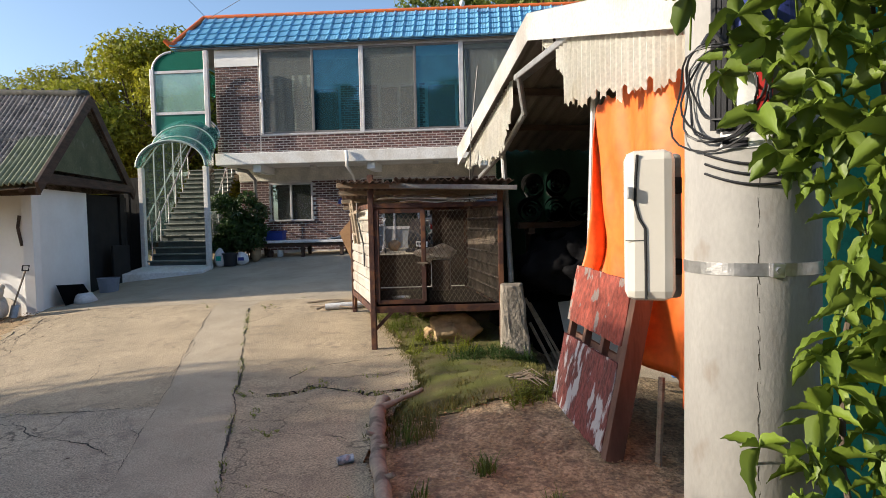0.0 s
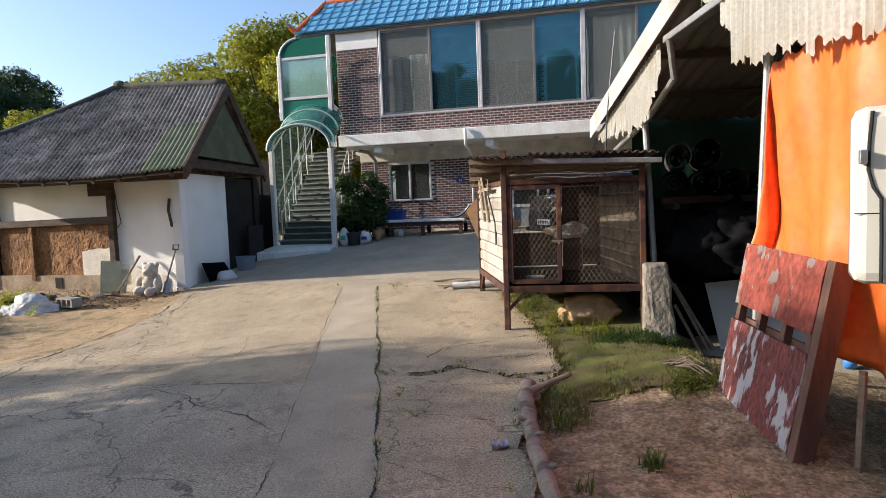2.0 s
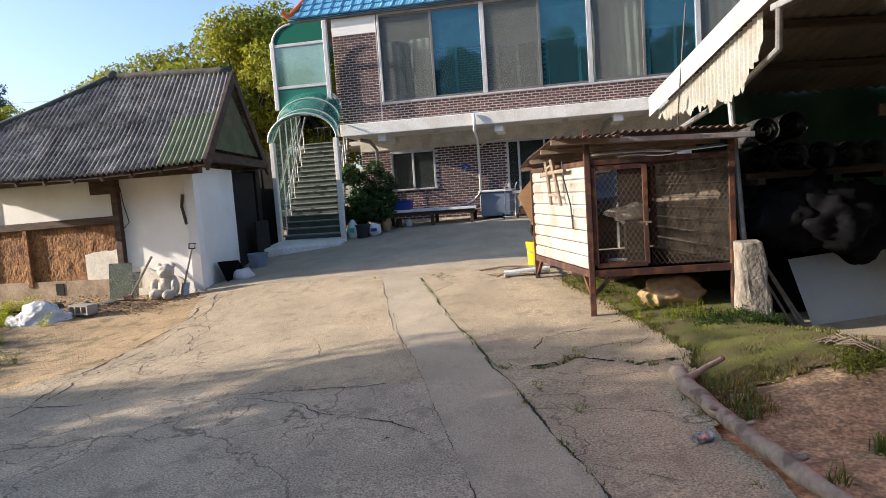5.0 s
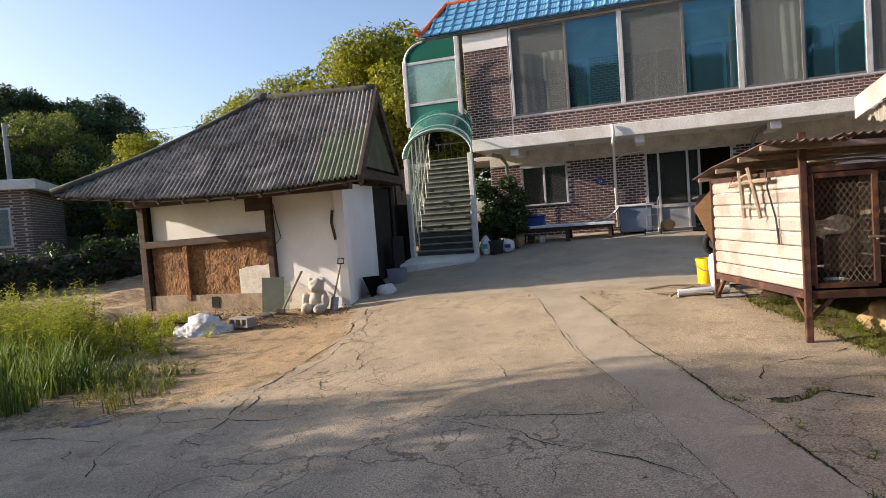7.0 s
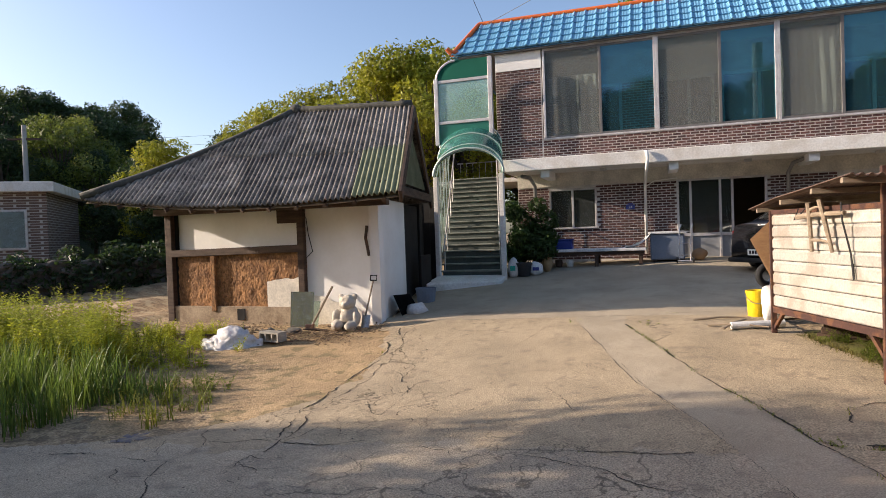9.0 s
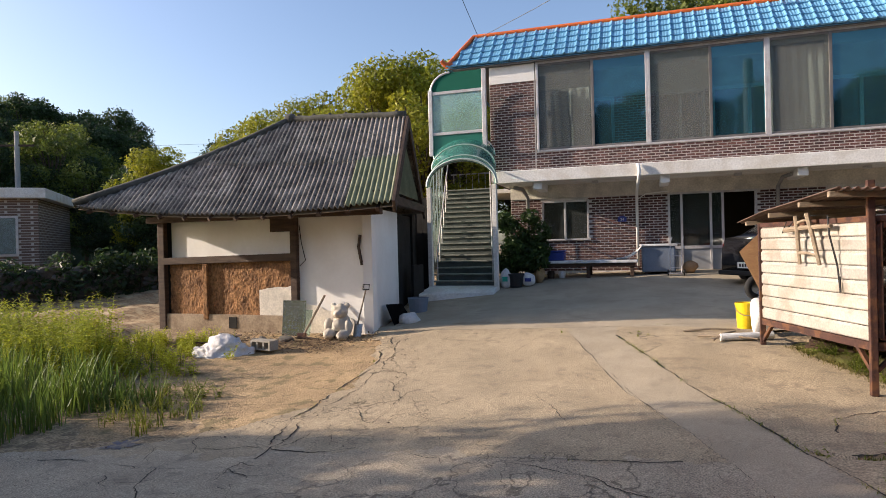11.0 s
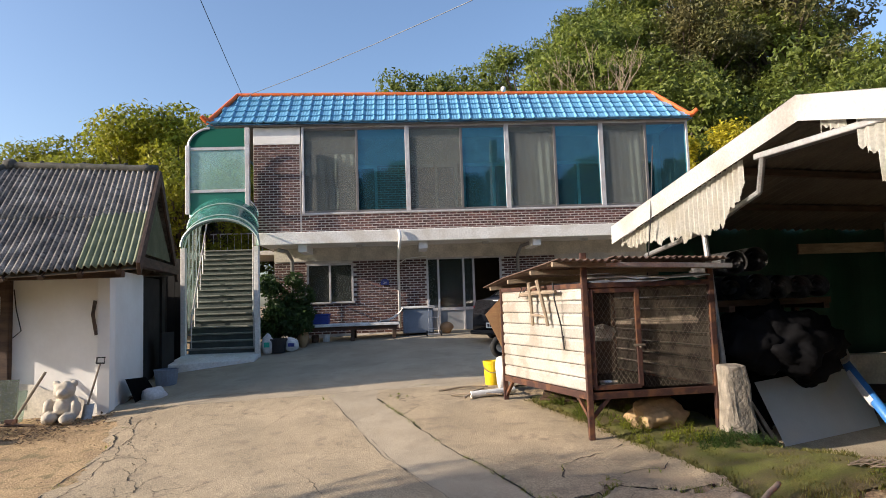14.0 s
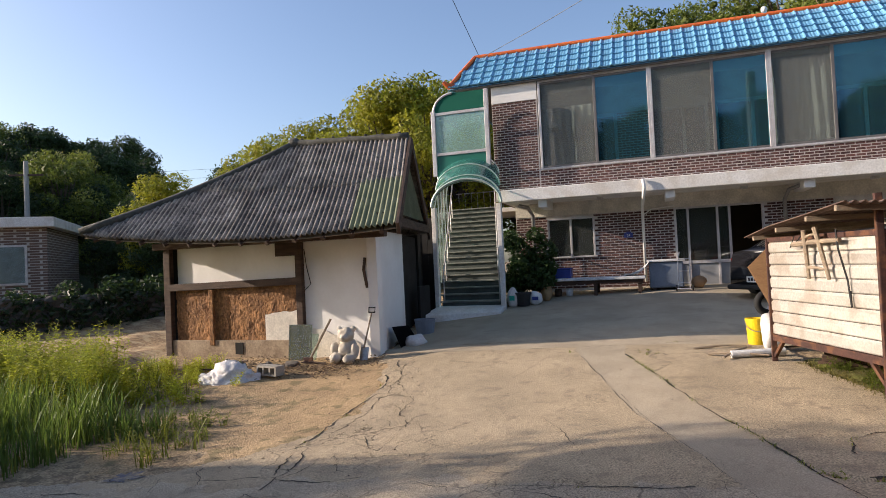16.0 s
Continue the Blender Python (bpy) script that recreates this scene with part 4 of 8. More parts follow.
# front wall, from the clay end to the white end
KM = 0.665
bm = bmesh.new(); wall_slab(bm, FL, FR, KM, 1.0, 0.25, 2.45)
part("white_wall", bm, M_white, shed, "whitewashed plaster wall, grey at the foot")
bm = bmesh.new(); wall_slab(bm, FL, FR, 0.03, KM, 1.62, 2.45, out=-0.03)
part("upper_plaster", bm, M_white, shed)
bm = bmesh.new()
def clay(u, v):
    p = on(FL, FR, 0.03 + (KM - 0.03) * u, 0.62 + v, -0.05)
    groove = 0.009 * noise.noise(Vector((u * 20, v * 8, 1))) + 0.008 * noise.noise(Vector((u * 60, v * 22, 2)))
    if u > 0.35:
        groove *= 1.1
    return p - Vector((0, groove + (0.02 if 0.3 < u < 0.36 else 0), 0))
sheet(bm, clay, 110, 40, 0.05)
part("clay_wall", bm, M_mud, shed, "bare red-brown clay infill, grooved and crumbling")
bm = bmesh.new()
def patch(u, v):
    top = 0.72 + 0.22 * math.sin(2.6 * u + 0.4) + 0.05 * noise.noise(Vector((u * 9, 0, 2))) - 0.18 * u
    return on(FL, FR, 0.49 + 0.43 * u, 0.3 + (top - 0.3) * v + 0.28 * (u < 0.42) * v, 0.012)
sheet(bm, patch, 30, 6, 0.008)
part("cement_patch", bm, M_soffit, shed, "grey cement render patch at the wall foot")
bm = bmesh.new(); wall_slab(bm, FL, FR, 0.0, KM, 0.0, 0.64, t=0.25, out=0.06)
part("mud_footing", bm, M_footing, shed)
bm = bmesh.new(); beam(bm, on(FL, FR, 0.0, 1.62, 0.02), on(FL, FR, KM, 1.66, 0.02), 0.14, 0.13, 0.012)
part("cross_beam", bm, M_timber, shed)
for k, w, top in ((0.0, 0.15, 2.4), (KM, 0.13, 2.42), (0.23, 0.1, 1.56)):
    bm = bmesh.new(); beam(bm, on(FL, FR, k, 0.55 if k else 0.1, 0.02), on(FL, FR, k, top, 0.02), w, 0.14, 0.012)
    part("timber_post", bm, M_timber if k != 0.23 else M_mud, shed)
bm = bmesh.new(); wall_slab(bm, FR, BR, 0.0, 0.52, 0.2, 2.45)
part("side_wall", bm, M_white, shed)
# rear wall and doorway: the recess's deep shade is put into their black
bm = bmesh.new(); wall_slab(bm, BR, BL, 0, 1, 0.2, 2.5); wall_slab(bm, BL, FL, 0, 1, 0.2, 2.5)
part("rear_wall", bm, M_dark, shed, "plank wall coloured black for the deep shade under the eave")
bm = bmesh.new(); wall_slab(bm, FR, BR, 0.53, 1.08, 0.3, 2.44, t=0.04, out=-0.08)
part("dark_doorway", bm, M_dark, shed, "doorway panel coloured black for the shade inside")
# boards added to fill the passage with shade-black colour
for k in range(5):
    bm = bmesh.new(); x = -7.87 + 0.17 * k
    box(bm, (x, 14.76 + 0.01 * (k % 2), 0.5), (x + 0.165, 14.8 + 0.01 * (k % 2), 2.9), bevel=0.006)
    part("passage_board", bm, M_dark, shed, "added boards, black for the shade in the passage")
# roof
RA, RB = Vector((-9.05, 12.3, 4.34)), Vector((-6.55, 12.2, 4.2))
ER_, EL_ = Vector((-5.9, 9.9, 2.45)), Vector((-11.9, 9.75, 2.64))
KR, KL = Vector((-7.02, 14.3, 2.52)), Vector((-12.0, 14.9, 2.6))
sroof = part("roof", bmesh.new(), M_asbestos, shed, "grey corrugated cement roof with darker lower courses")
def roof_face(u, v):
    """Front slope: u along the eave from the hip, v up to the ridge."""
    lo = EL_.lerp(ER_, u); hi = RA.lerp(RB, u)
    lo = lo - Vector((0, 0, 0.16 * math.sin(math.pi * u)))
    return lo.lerp(hi, v) - Vector((0, 0, 0.1 * 4 * v * (1 - v) * 0.6))
def eave_span(v):
    a, b = roof_face(0.0, v), roof_face(1.0, v)
    return b.x - a.x
SHEET, PITCH = 0.736, 0.092
for r, (v0, v1) in enumerate(((0.0, 0.53), (0.5, 1.0))):
    for k in range(8):
        if k * SHEET > eave_span(v0) - 0.05:
            continue
        green = r == 0 and k == 0
        lift = (0.018 if r else 0) + (0.02 if green else 0) + 0.006 * (k % 2)
        def sheet_pt(u, v):
            vv = v0 + (v1 - v0) * v
            wide = eave_span(vv)
            s_ = min(k * SHEET + (SHEET + 0.03) * u, wide)
            return roof_face(1 - s_ / wide, vv) + Vector((0, -0.62, 0.78)) * (0.026 * math.sin(2 * math.pi * s_ / PITCH) + lift)
        bm = bmesh.new()
        sheet(bm, sheet_pt, 64, 8)
        bmesh.ops.remove_doubles(bm, verts=bm.verts[:], dist=0.0005)
        bmesh.ops.recalc_face_normals(bm, faces=bm.faces[:])
        bmesh.ops.solidify(bm, geom=bm.faces[:], thickness=0.007)
        part("roof_sheet", bm, M_greensheet if green else M_asbestos, sroof, "faded green replacement sheet" if green else "", smooth=True)
for a, b, c, d in ((EL_, KL, RA, RA), (KL, KR, RA, RB)):
    bm = bmesh.new(); sheet(bm, lambda u, v: a.lerp(b, u).lerp(c.lerp(d, u), v), 12, 4, 0.01)
    part("roof_sheet", bm, M_asbestos, sroof)
hip = [EL_.lerp(RA, k / 10) - Vector((0, 0, 0.1 * math.sin(math.pi * k / 10))) + Vector((0, 0, 0.05)) for k in range(11)]
bm = bmesh.new(); rod(bm, hip, 0.075, 8)
part("hip_cap", bm, M_hipcap, sroof, "dark mossy hip capping", smooth=True)
bm = bmesh.new(); rod(bm, [RA.lerp(RB, k / 12) + Vector((0, 0, 0.05 + 0.01 * math.sin(k * 2.3))) for k in range(13)], 0.075, 8)
for k in range(7):
    p = RA.lerp(RB, (k + 0.5) / 7) + Vector((0, 0, 0.12)); rod(bm, [p, p + Vector((0, 0, 0.03))], 0.03, 6)
lump(bm, RA + Vector((0, 0, 0.06)), (0.13, 0.12, 0.12), 4, 0.2, 2)
part("ridge_cap", bm, M_hipcap, sroof, smooth=True)
# gable end
for p, q in ((ER_ + Vector((0.02, 0, -0.06)), RB + Vector((0.05, 0, -0.06))), (KR + Vector((0.05, 0, -0.06)), RB + Vector((0.05, 0, -0.06)))):
    bm = bmesh.new(); beam(bm, p, q, 0.05, 0.2, 0.006)
    part("verge_board", bm, M_timber, sroof)
bm = bmesh.new()
g = [Vector((-6.35, 10.6, 2.75)), Vector((-6.88, 13.7, 2.75)), Vector((-6.62, 12.2, 3.95))]
f = bm.faces.new([bm.verts.new(p) for p in g]); bmesh.ops.solidify(bm, geom=[f], thickness=0.03)
part("gable_board", bm, M_greensheet, shed, "flaking green gable boarding")
bm = bmesh.new()
beam(bm, (-6.3, 10.2, 2.6), (-6.95, 14.1, 2.6), 0.14, 0.16, 0.01); beam(bm, on(FL, FR, -0.05, 2.4, 0.15), on(FL, FR, 1.06, 2.38, 0.15), 0.12, 0.12, 0.01)
part("wall_plate", bm, M_timber, shed)
bm = bmesh.new(); sheet(bm, lambda u, v: roof_face(u, 0.02 + 0.3 * v) - Vector((0, 0, 0.09)), 20, 3, 0.01)
part("eave_lining", bm, M_greywood, shed, "sagging dark boards under the eave")
for k in range(12):
    u = (k + 0.5) / 12
    p = roof_face(u, 0.01) - Vector((0, 0, 0.1)); q = roof_face(u, 0.3) - Vector((0, 0, 0.12))
    bm = bmesh.new(); rod(bm, [p, q], 0.04, 6)
    part("rafter", bm, M_timber, shed)

# ---- animal cage ----
C0, C1, C2, C3 = Vector((-0.46, 7.73, 0)), Vector((0.94, 7.85, 0)), Vector((0.5, 9.75, 0)), Vector((-1.05, 9.5, 0))
def cz(p, z):
    return Vector((p.x, p.y, z))
cage = thing("cage", (-0.1, 8.6, 0.34), "raised steel-framed cage with cream siding, wire mesh and rusty roof", "cage")
for p, z0, z1 in ((C0, 0.3, 2.27), (C1, 0.35, 2.1), (C3, 0.45, 1.95), (C2, 0.4, 2.0)):
    bm = bmesh.new(); beam(bm, cz(p, z0), cz(p, z1), 0.06, 0.06, 0.006, up=(1, 0, 0))
    part("leg", bm, M_rust, cage)
FZ = 0.8
for p, q in ((C0, C1), (C1, C2), (C2, C3), (C3, C0)):
    for z, h in ((FZ, 0.07), (1.93, 0.05)):
        bm = bmesh.new(); beam(bm, cz(p, z), cz(q, z), 0.05, h)
        part("frame_rail", bm, M_rust, cage)
bm = bmesh.new(); bm.faces.new([bm.verts.new(cz(p, FZ + 0.02)) for p in (C0, C1, C2, C3)]); bmesh.ops.solidify(bm, geom=bm.faces[:], thickness=0.03)
part("floor", bm, M_timber, cage)
def siding(p, q, mat, name, label):
    side = part(name, bmesh.new(), mat, cage, label)
    d = (q - p).normalized(); n = Vector((d.y, -d.x, 0))
    for k in range(8):
        z0, z1 = 0.84 + k * 0.134, 0.84 + (k + 1) * 0.134 - 0.004
        bm = bmesh.new()
        prof = [(0.0, z0), (0.014, z0 + 0.012), (0.016, z1 - 0.03), (0.004, z1 - 0.015), (0.002, z1)]
        rows = [[bm.verts.new(cz(e, z) + n * o) for o, z in prof] for e in (p, q)]
        for i in range(len(prof) - 1):
            bm.faces.new((rows[0][i], rows[1][i], rows[1][i + 1], rows[0][i + 1]))
        bmesh.ops.solidify(bm, geom=bm.faces[:], thickness=0.004)
        part("siding_board", bm, mat, side)
siding(C3, C0, M_panel, "side_panel", "cream ribbed metal siding, dented")
siding(C1 + Vector((-0.02, 0.03, 0)), C2, M_inner, "far_side_panel", "grimy inner siding, darkened for the shade inside the cage")
bm = bmesh.new()
for a, b, z1 in ((0.0, 0.68, 1.3), (0.7, 1.0, 1.9)):
    p, q = C3.lerp(C2, a), C3.lerp(C2, b)
    f = bm.faces.new([bm.verts.new(v) for v in (cz(p, 0.85), cz(q, 0.85), cz(q, z1), cz(p, z1))])
    bmesh.ops.solidify(bm, geom=[f], thickness=0.02)
part("back_panel", bm, M_timber, cage, "dark board back wall, open above")
# mesh front with a framed door
def expanded(bm, p, q, z0, z1, w=0.051, h=0.077, r=0.0019):
    L = (q - p).length
    d = (q - p).normalized()
    nx, nz = int(L / w), int((z1 - z0) / h)
    for s in (1, -1):
        for k in range(-nz, nx + nz):
            a0 = k * w
            pts = []
            t0, t1 = 0.0, nz
            x0, x1 = (a0, a0 + nz * w) if s > 0 else (a0 + nz * w, a0)
            za, zb = z0, z1
            if x0 == x1:
                continue
            def clip(x0, za, x1, zb):
                lo, hi = 0.0, 1.0
                dx = x1 - x0
                if dx > 0:
                    lo, hi = max(lo, -x0 / dx), min(hi, (L - x0) / dx)
                else:
                    lo, hi = max(lo, (L - x0) / dx), min(hi, -x0 / dx)
                return lo, hi
            lo, hi = clip(x0, za, x1, zb)
            if hi - lo < 0.02:
                continue
            A = p + d * (x0 + (x1 - x0) * lo); B = p + d * (x0 + (x1 - x0) * hi)
            rod(bm, [cz(A, za + (zb - za) * lo), cz(B, za + (zb - za) * hi)], r, 4, cap=False)
Dm = C0.lerp(C1, 0.40)
bm = bmesh.new(); expanded(bm, C0.lerp(C1, 0.05), Dm, 0.9, 1.84)
expanded(bm, Dm + (C1 - C0) * 0.03, C1, 0.86, 1.88)
part("wire_mesh", bm, M_mesh, cage, "diamond wire mesh")
cdoor = part("cage_door", (lambda b: ([beam(b, cz(C0.lerp(C1, k), 0.88), cz(C0.lerp(C1, k), 1.88), 0.05, 0.05, 0.004, up=(1, 0, 0)) for k in (0.04, 0.40)], [beam(b, cz(C0.lerp(C1, 0.04), z), cz(Dm, z), 0.045, 0.045) for z in (0.88, 1.87)], b)[2])(bmesh.new()), M_rust, cage, "rusty framed mesh door, shut")
bm = bmesh.new(); beam(bm, cz(Dm, 1.3) + Vector((-0.07, -0.04, 0)), cz(Dm, 1.3) + Vector((0.05, -0.04, 0)), 0.02, 0.02, 0.003); rod(bm, [cz(Dm, 1.3) + Vector((0, -0.02, 0)), cz(Dm, 1.27) + Vector((0, -0.06, 0))], 0.012, 6)
part("latch", bm, M_mesh, cdoor, "steel bolt latch")
for p, d in ((C0, (C1 - C0).normalized()), (C0, (C3 - C0).normalized()), (C3, (C0 - C3).normalized())):
    bm = bmesh.new(); beam(bm, cz(p, 0.56), cz(p + d * 0.22, 0.79), 0.035, 0.035)
    part("brace", bm, M_rust, cage)
# roof of the cage
def cage_roof(u, v):
    a, b = Vector((-1.25, 9.9, 1.98)), Vector((0.75, 10.0, 2.13))
    c, d = Vector((-0.78, 7.5, 2.22)), Vector((1.05, 7.62, 2.14))
    return a.lerp(b, u).lerp(c.lerp(d, u), v)
for k in range(3):
    bm = bmesh.new()
    u0, u1 = k / 3, (k + 1) / 3 + 0.03
    sheet(bm, lambda u, v: cage_roof(u0 + (u1 - u0) * u, v - 0.02 * k) + Vector((0, 0, 0.014 * math.sin(2 * math.pi * 9 * u) + 0.03 * k * (1 if k < 2 else 0.4) + 0.02 * math.sin(5 * v + k))), 54, 3, 0.005)
    part("roof_sheet", bm, M_rustsheet, cage, "rusty corrugated roof sheet")
bm = bmesh.new()
beam(bm, (-0.72, 7.66, 2.16), (1.12, 7.72, 2.09), 0.05, 0.05, 0.005)
part("front_rail", bm, M_pipe, cage)
for v in (0.12, 0.4, 0.7, 0.94):
    bm = bmesh.new(); beam(bm, cage_roof(0, v) - Vector((0, 0, 0.05)), cage_roof(1, v) - Vector((0, 0, 0.05)), 0.06, 0.05, 0.005)
    part("roof_batten", bm, M_greywood, cage)
for z, x0, x1 in ((2.0, -0.4, 0.9), (1.97, -0.15, 0.45)):
    bm = bmesh.new(); sheet(bm, lambda u, v: Vector((x0 + (x1 - x0) * u, 7.75 + 0.25 * v, z + 0.012 * math.sin(7 * u) + 0.03 * v)), 14, 2, 0.006)
    part("loose_sheet", bm, M_panel, cage)

# ---- open shelter ----
GA, GB, GC = Vector((0.45, 9.4, 2.72)), Vector((1.2, 6.53, 3.52)), Vector((1.9, 3.85, 2.8))
IN = Vector((0.968, 0.25, 0))
shelter = thing("shelter", (2.5, 7, 0.3), "open-fronted lean shelter with white-edged metal gable roof", "shelter")
DEEP = 6.0
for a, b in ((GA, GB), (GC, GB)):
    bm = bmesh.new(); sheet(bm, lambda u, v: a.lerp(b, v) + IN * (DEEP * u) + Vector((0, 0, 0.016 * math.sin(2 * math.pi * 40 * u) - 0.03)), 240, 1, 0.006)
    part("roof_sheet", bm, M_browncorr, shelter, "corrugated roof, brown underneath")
    bm = bmesh.new(); d = (b - a).normalized()
    lo = [a, b, b - Vector((0, 0, 0.23)), a - Vector((0, 0, 0.23))]
    n = -IN
    vs = [bm.verts.new(p + n * 0.03) for p in lo]; f = bm.faces.new(vs); bmesh.ops.solidify(bm, geom=[f], thickness=0.025)
    vs = [bm.verts.new(p) for p in (a + n * 0.03 + Vector((0, 0, 0.004)), b + n * 0.03 + Vector((0, 0, 0.004)), b + IN * 0.35 + Vector((0, 0, 0.02)), a + IN * 0.35 + Vector((0, 0, 0.02)))]
    f = bm.faces.new(vs); bmesh.ops.solidify(bm, geom=[f], thickness=0.012)
    part("fascia", bm, M_whitemetal, shelter, "bent white metal fascia")
def ragged(a, b, t0, t1, low, seed, name="gable_cladding"):
    """Ribbed cladding hung under the fascia, its lower edge torn; low(t) gives its depth."""
    L = (b - a).length
    n = int(L * abs(t1 - t0) / 0.012)
    bm = bmesh.new()
    top, bot = [], []
    for i in range(n + 1):
        t = t0 + (t1 - t0) * i / n
        p = a.lerp(b, t) - Vector((0, 0, 0.2)) + IN * (0.05 + 0.012 * math.sin(2 * math.pi * i / 6.5))
        step = int(i / 6.5)
        rnd = random.Random(seed * 997 + step)
        dz = max(0.03, low(t) + rnd.uniform(-0.06, 0.06) + 0.015 * math.sin(i * 1.7))
        top.append(bm.verts.new(p)); bot.append(bm.verts.new(p - Vector((0, 0, dz))))
    for i in range(n):
        bm.faces.new((top[i], top[i + 1], bot[i + 1], bot[i]))
    bmesh.ops.solidify(bm, geom=bm.faces[:], thickness=0.004)
    part(name, bm, M_creamcorr, shelter, "torn cream ribbed cladding")
ragged(GA, GB, 0.03, 0.75, lambda t: 0.06 + 0.88 * t if t < 0.62 else 0.6 - 2.4 * (t - 0.62), 1)
ragged(GC, GB, 0.05, 0.72, lambda t: 0.2 + 0.44 * t, 2)
ragged(GC, GB, 0.72, 0.83, lambda t: 0.5 if t < 0.77 else 0.25, 3)
ragged(GC, GB, 0.86, 0.95, lambda t: 0.12, 4)
bm = bmesh.new(); rod(bm, [(0.985, 8.0, 2.55), (1.05, 7.9, 1.06)], 0.032, 10)
part("post", bm, M_pipe, shelter, "leaning galvanised pipe post")
bm = bmesh.new(); rod(bm, [(0.72, 9.0, 2.3), (0.99, 7.95, 2.5), (1.18, 7.2, 2.78)], 0.03, 8)
part("brace_pipe", bm, M_pipe, shelter)
bm = bmesh.new(); rod(bm, [(1.18, 7.2, 2.78), (1.12, 7.0, 3.1)], 0.03, 8)
part("brace_pipe", bm, M_pipe, shelter)
bm = bmesh.new(); beam(bm, (1.12, 7.1, 3.1), (1.5, 5.7, 3.12), 0.1, 0.06, 0.01)
part("tie_board", bm, M_pipe, shelter)
bm = bmesh.new(); rod(bm, [(1.62, 5.8, 2.85), (1.55, 5.9, 0.6)], 0.03, 10)
part("post", bm, M_pipe, shelter)
for k, z in ((0.3, 2.75), (0.6, 3.05), (0.95, 3.35)):
    for a in (GA, GC):
        p = a.lerp(GB, k) - Vector((0, 0, 0.1))
        bm = bmesh.new(); beam(bm, p + IN * 0.1, p + IN * DEEP, 0.07, 0.07)
        part("purlin", bm, M_timber, shelter)
bm = bmesh.new(); sheet(bm, lambda u, v: GA.lerp(GC, u) + IN * (DEEP - 0.4) + Vector((0.05 * math.sin(u * 30), 0, -2.6 + 2.75 * v + (0.75 * (1 - abs(2 * u - 1)) * v))), 40, 4, 0.004)
part("back_curtain", bm, M_greentarp, shelter, "dark green tarpaulin curtain")
bm = bmesh.new(); sheet(bm, lambda u, v: GA + IN * (0.5 + (DEEP - 0.9) * u) + Vector((0, 0.04 * math.sin(u * 28), -2.6 + 2.7 * v)), 40, 4, 0.004)
part("side_curtain", bm, M_greentarp, shelter, "dark green tarpaulin curtain")
bm = bmesh.new()
vs = box(bm, (0.93, 7.62, 0.1), (1.17, 7.86, 1.06), bevel=0.02)
bmesh.ops.subdivide_edges(bm, edges=bm.edges[:], cuts=4, use_grid_fill=True)
for v in bm.verts:
    k = (1.06 - v.co.z)
    v.co.x += 0.14 * k * k * (1 if v.co.x > 1.05 else -0.1) + 0.03 * noise.noise(v.co * 9)
    v.co.y += 0.03 * noise.noise(v.co * 9 + Vector((5, 0, 0)))
solo("pillar", bm, M_rough, "broken rough concrete pillar under the pipe post", "pillar")

bm = bmesh.new(); beam(bm, (3.1, 9.62, 2.36), (5.2, 9.7, 2.36), 0.05, 0.14, 0.006)
part("cross_board", bm, M_greywood, shelter, "old board nailed across the posts")

# ---- utility pole ----
PX, PY = 1.80, 3.52
pole = thing("utility_pole", (PX, PY, 0.2), "round concrete utility pole with cables, plates and a steel band", "utility pole")
bm = bmesh.new(); lathe(bm, (PX, PY, 0), [(0.248, -0.1), (0.235, 2.0), (0.215, 5.0), (0.18, 9.0)], 40)
part("shaft", bm, M_polec, pole, smooth=True)

terrain("shelter_floor", steps(1.25, 6.8, 0.25), steps(6.9, 10.0, 0.25), M_strip, lambda x, y: 0.012, lambda x, y: x > 1.5 + 0.25 * noise.noise(Vector((x, y * 2, 3))) + 0.2 * (8.5 - y), "bare pale concrete floor of the shelter", "floor")

# ---- more materials ----
M_redpaint = material("flaking_red_paint", (0.36, 0.072, 0.042), 0.75, (0.24, 0.062, 0.042), scale=3, grain=30, bump=0.9, stain=(0.24, 0.2, 0.175), stain_amount=0.95, stain_scale=7.0, stain_lo=0.575, stain_edge=0.02, speck=1.0, light=1.2, deep=0.45, stretch=(1.1, 1.1, 0.55))
M_redworn = material("worn_red_paint_over_white", (0.27, 0.068, 0.055), 0.8, (0.17, 0.06, 0.05), scale=4, grain=34, bump=0.9, stain=(0.46, 0.44, 0.43), stain_amount=0.95, stain_scale=7.5, stain_lo=0.55, stain_edge=0.05, speck=1.0, light=1.2, deep=0.4, stretch=(1.5, 1.5, 0.4))
M_redwood = material("red_brown_timber_edge", (0.2, 0.105, 0.07), 0.85, (0.11, 0.06, 0.042), scale=6, grain=30, stretch=(1, 1, 0.2), bump=0.4)
M_box = material("beige_plastic_cabinet", (0.58, 0.55, 0.48), 0.4, (0.55, 0.52, 0.45), scale=2, bump=0.0, speck=0.06)
M_steel = material("bright_steel_band", (0.62, 0.62, 0.62), 0.3, metal=0.9, bump=0.1)
M_teal = material("teal_green_tarpaulin", (0.03, 0.42, 0.3), 0.5, (0.02, 0.34, 0.25), scale=2)
M_plate = material("white_enamel_plate", (0.78, 0.78, 0.76), 0.4, bump=0.0)
M_navy = material("navy_print", (0.05, 0.07, 0.3), 0.5, bump=0.0)
M_redprint = material("red_print", (0.6, 0.04, 0.035), 0.5, bump=0.0)
M_ink = material("black_print", (0.015, 0.015, 0.02), 0.6, bump=0.0)
M_vine = foliage("vine_leaf", (0.2, 0.275, 0.03), (0.1, 0.165, 0.024), 0.5, 0.26)
M_grass = foliage("grass_blades", (0.2, 0.26, 0.035), (0.1, 0.155, 0.028))
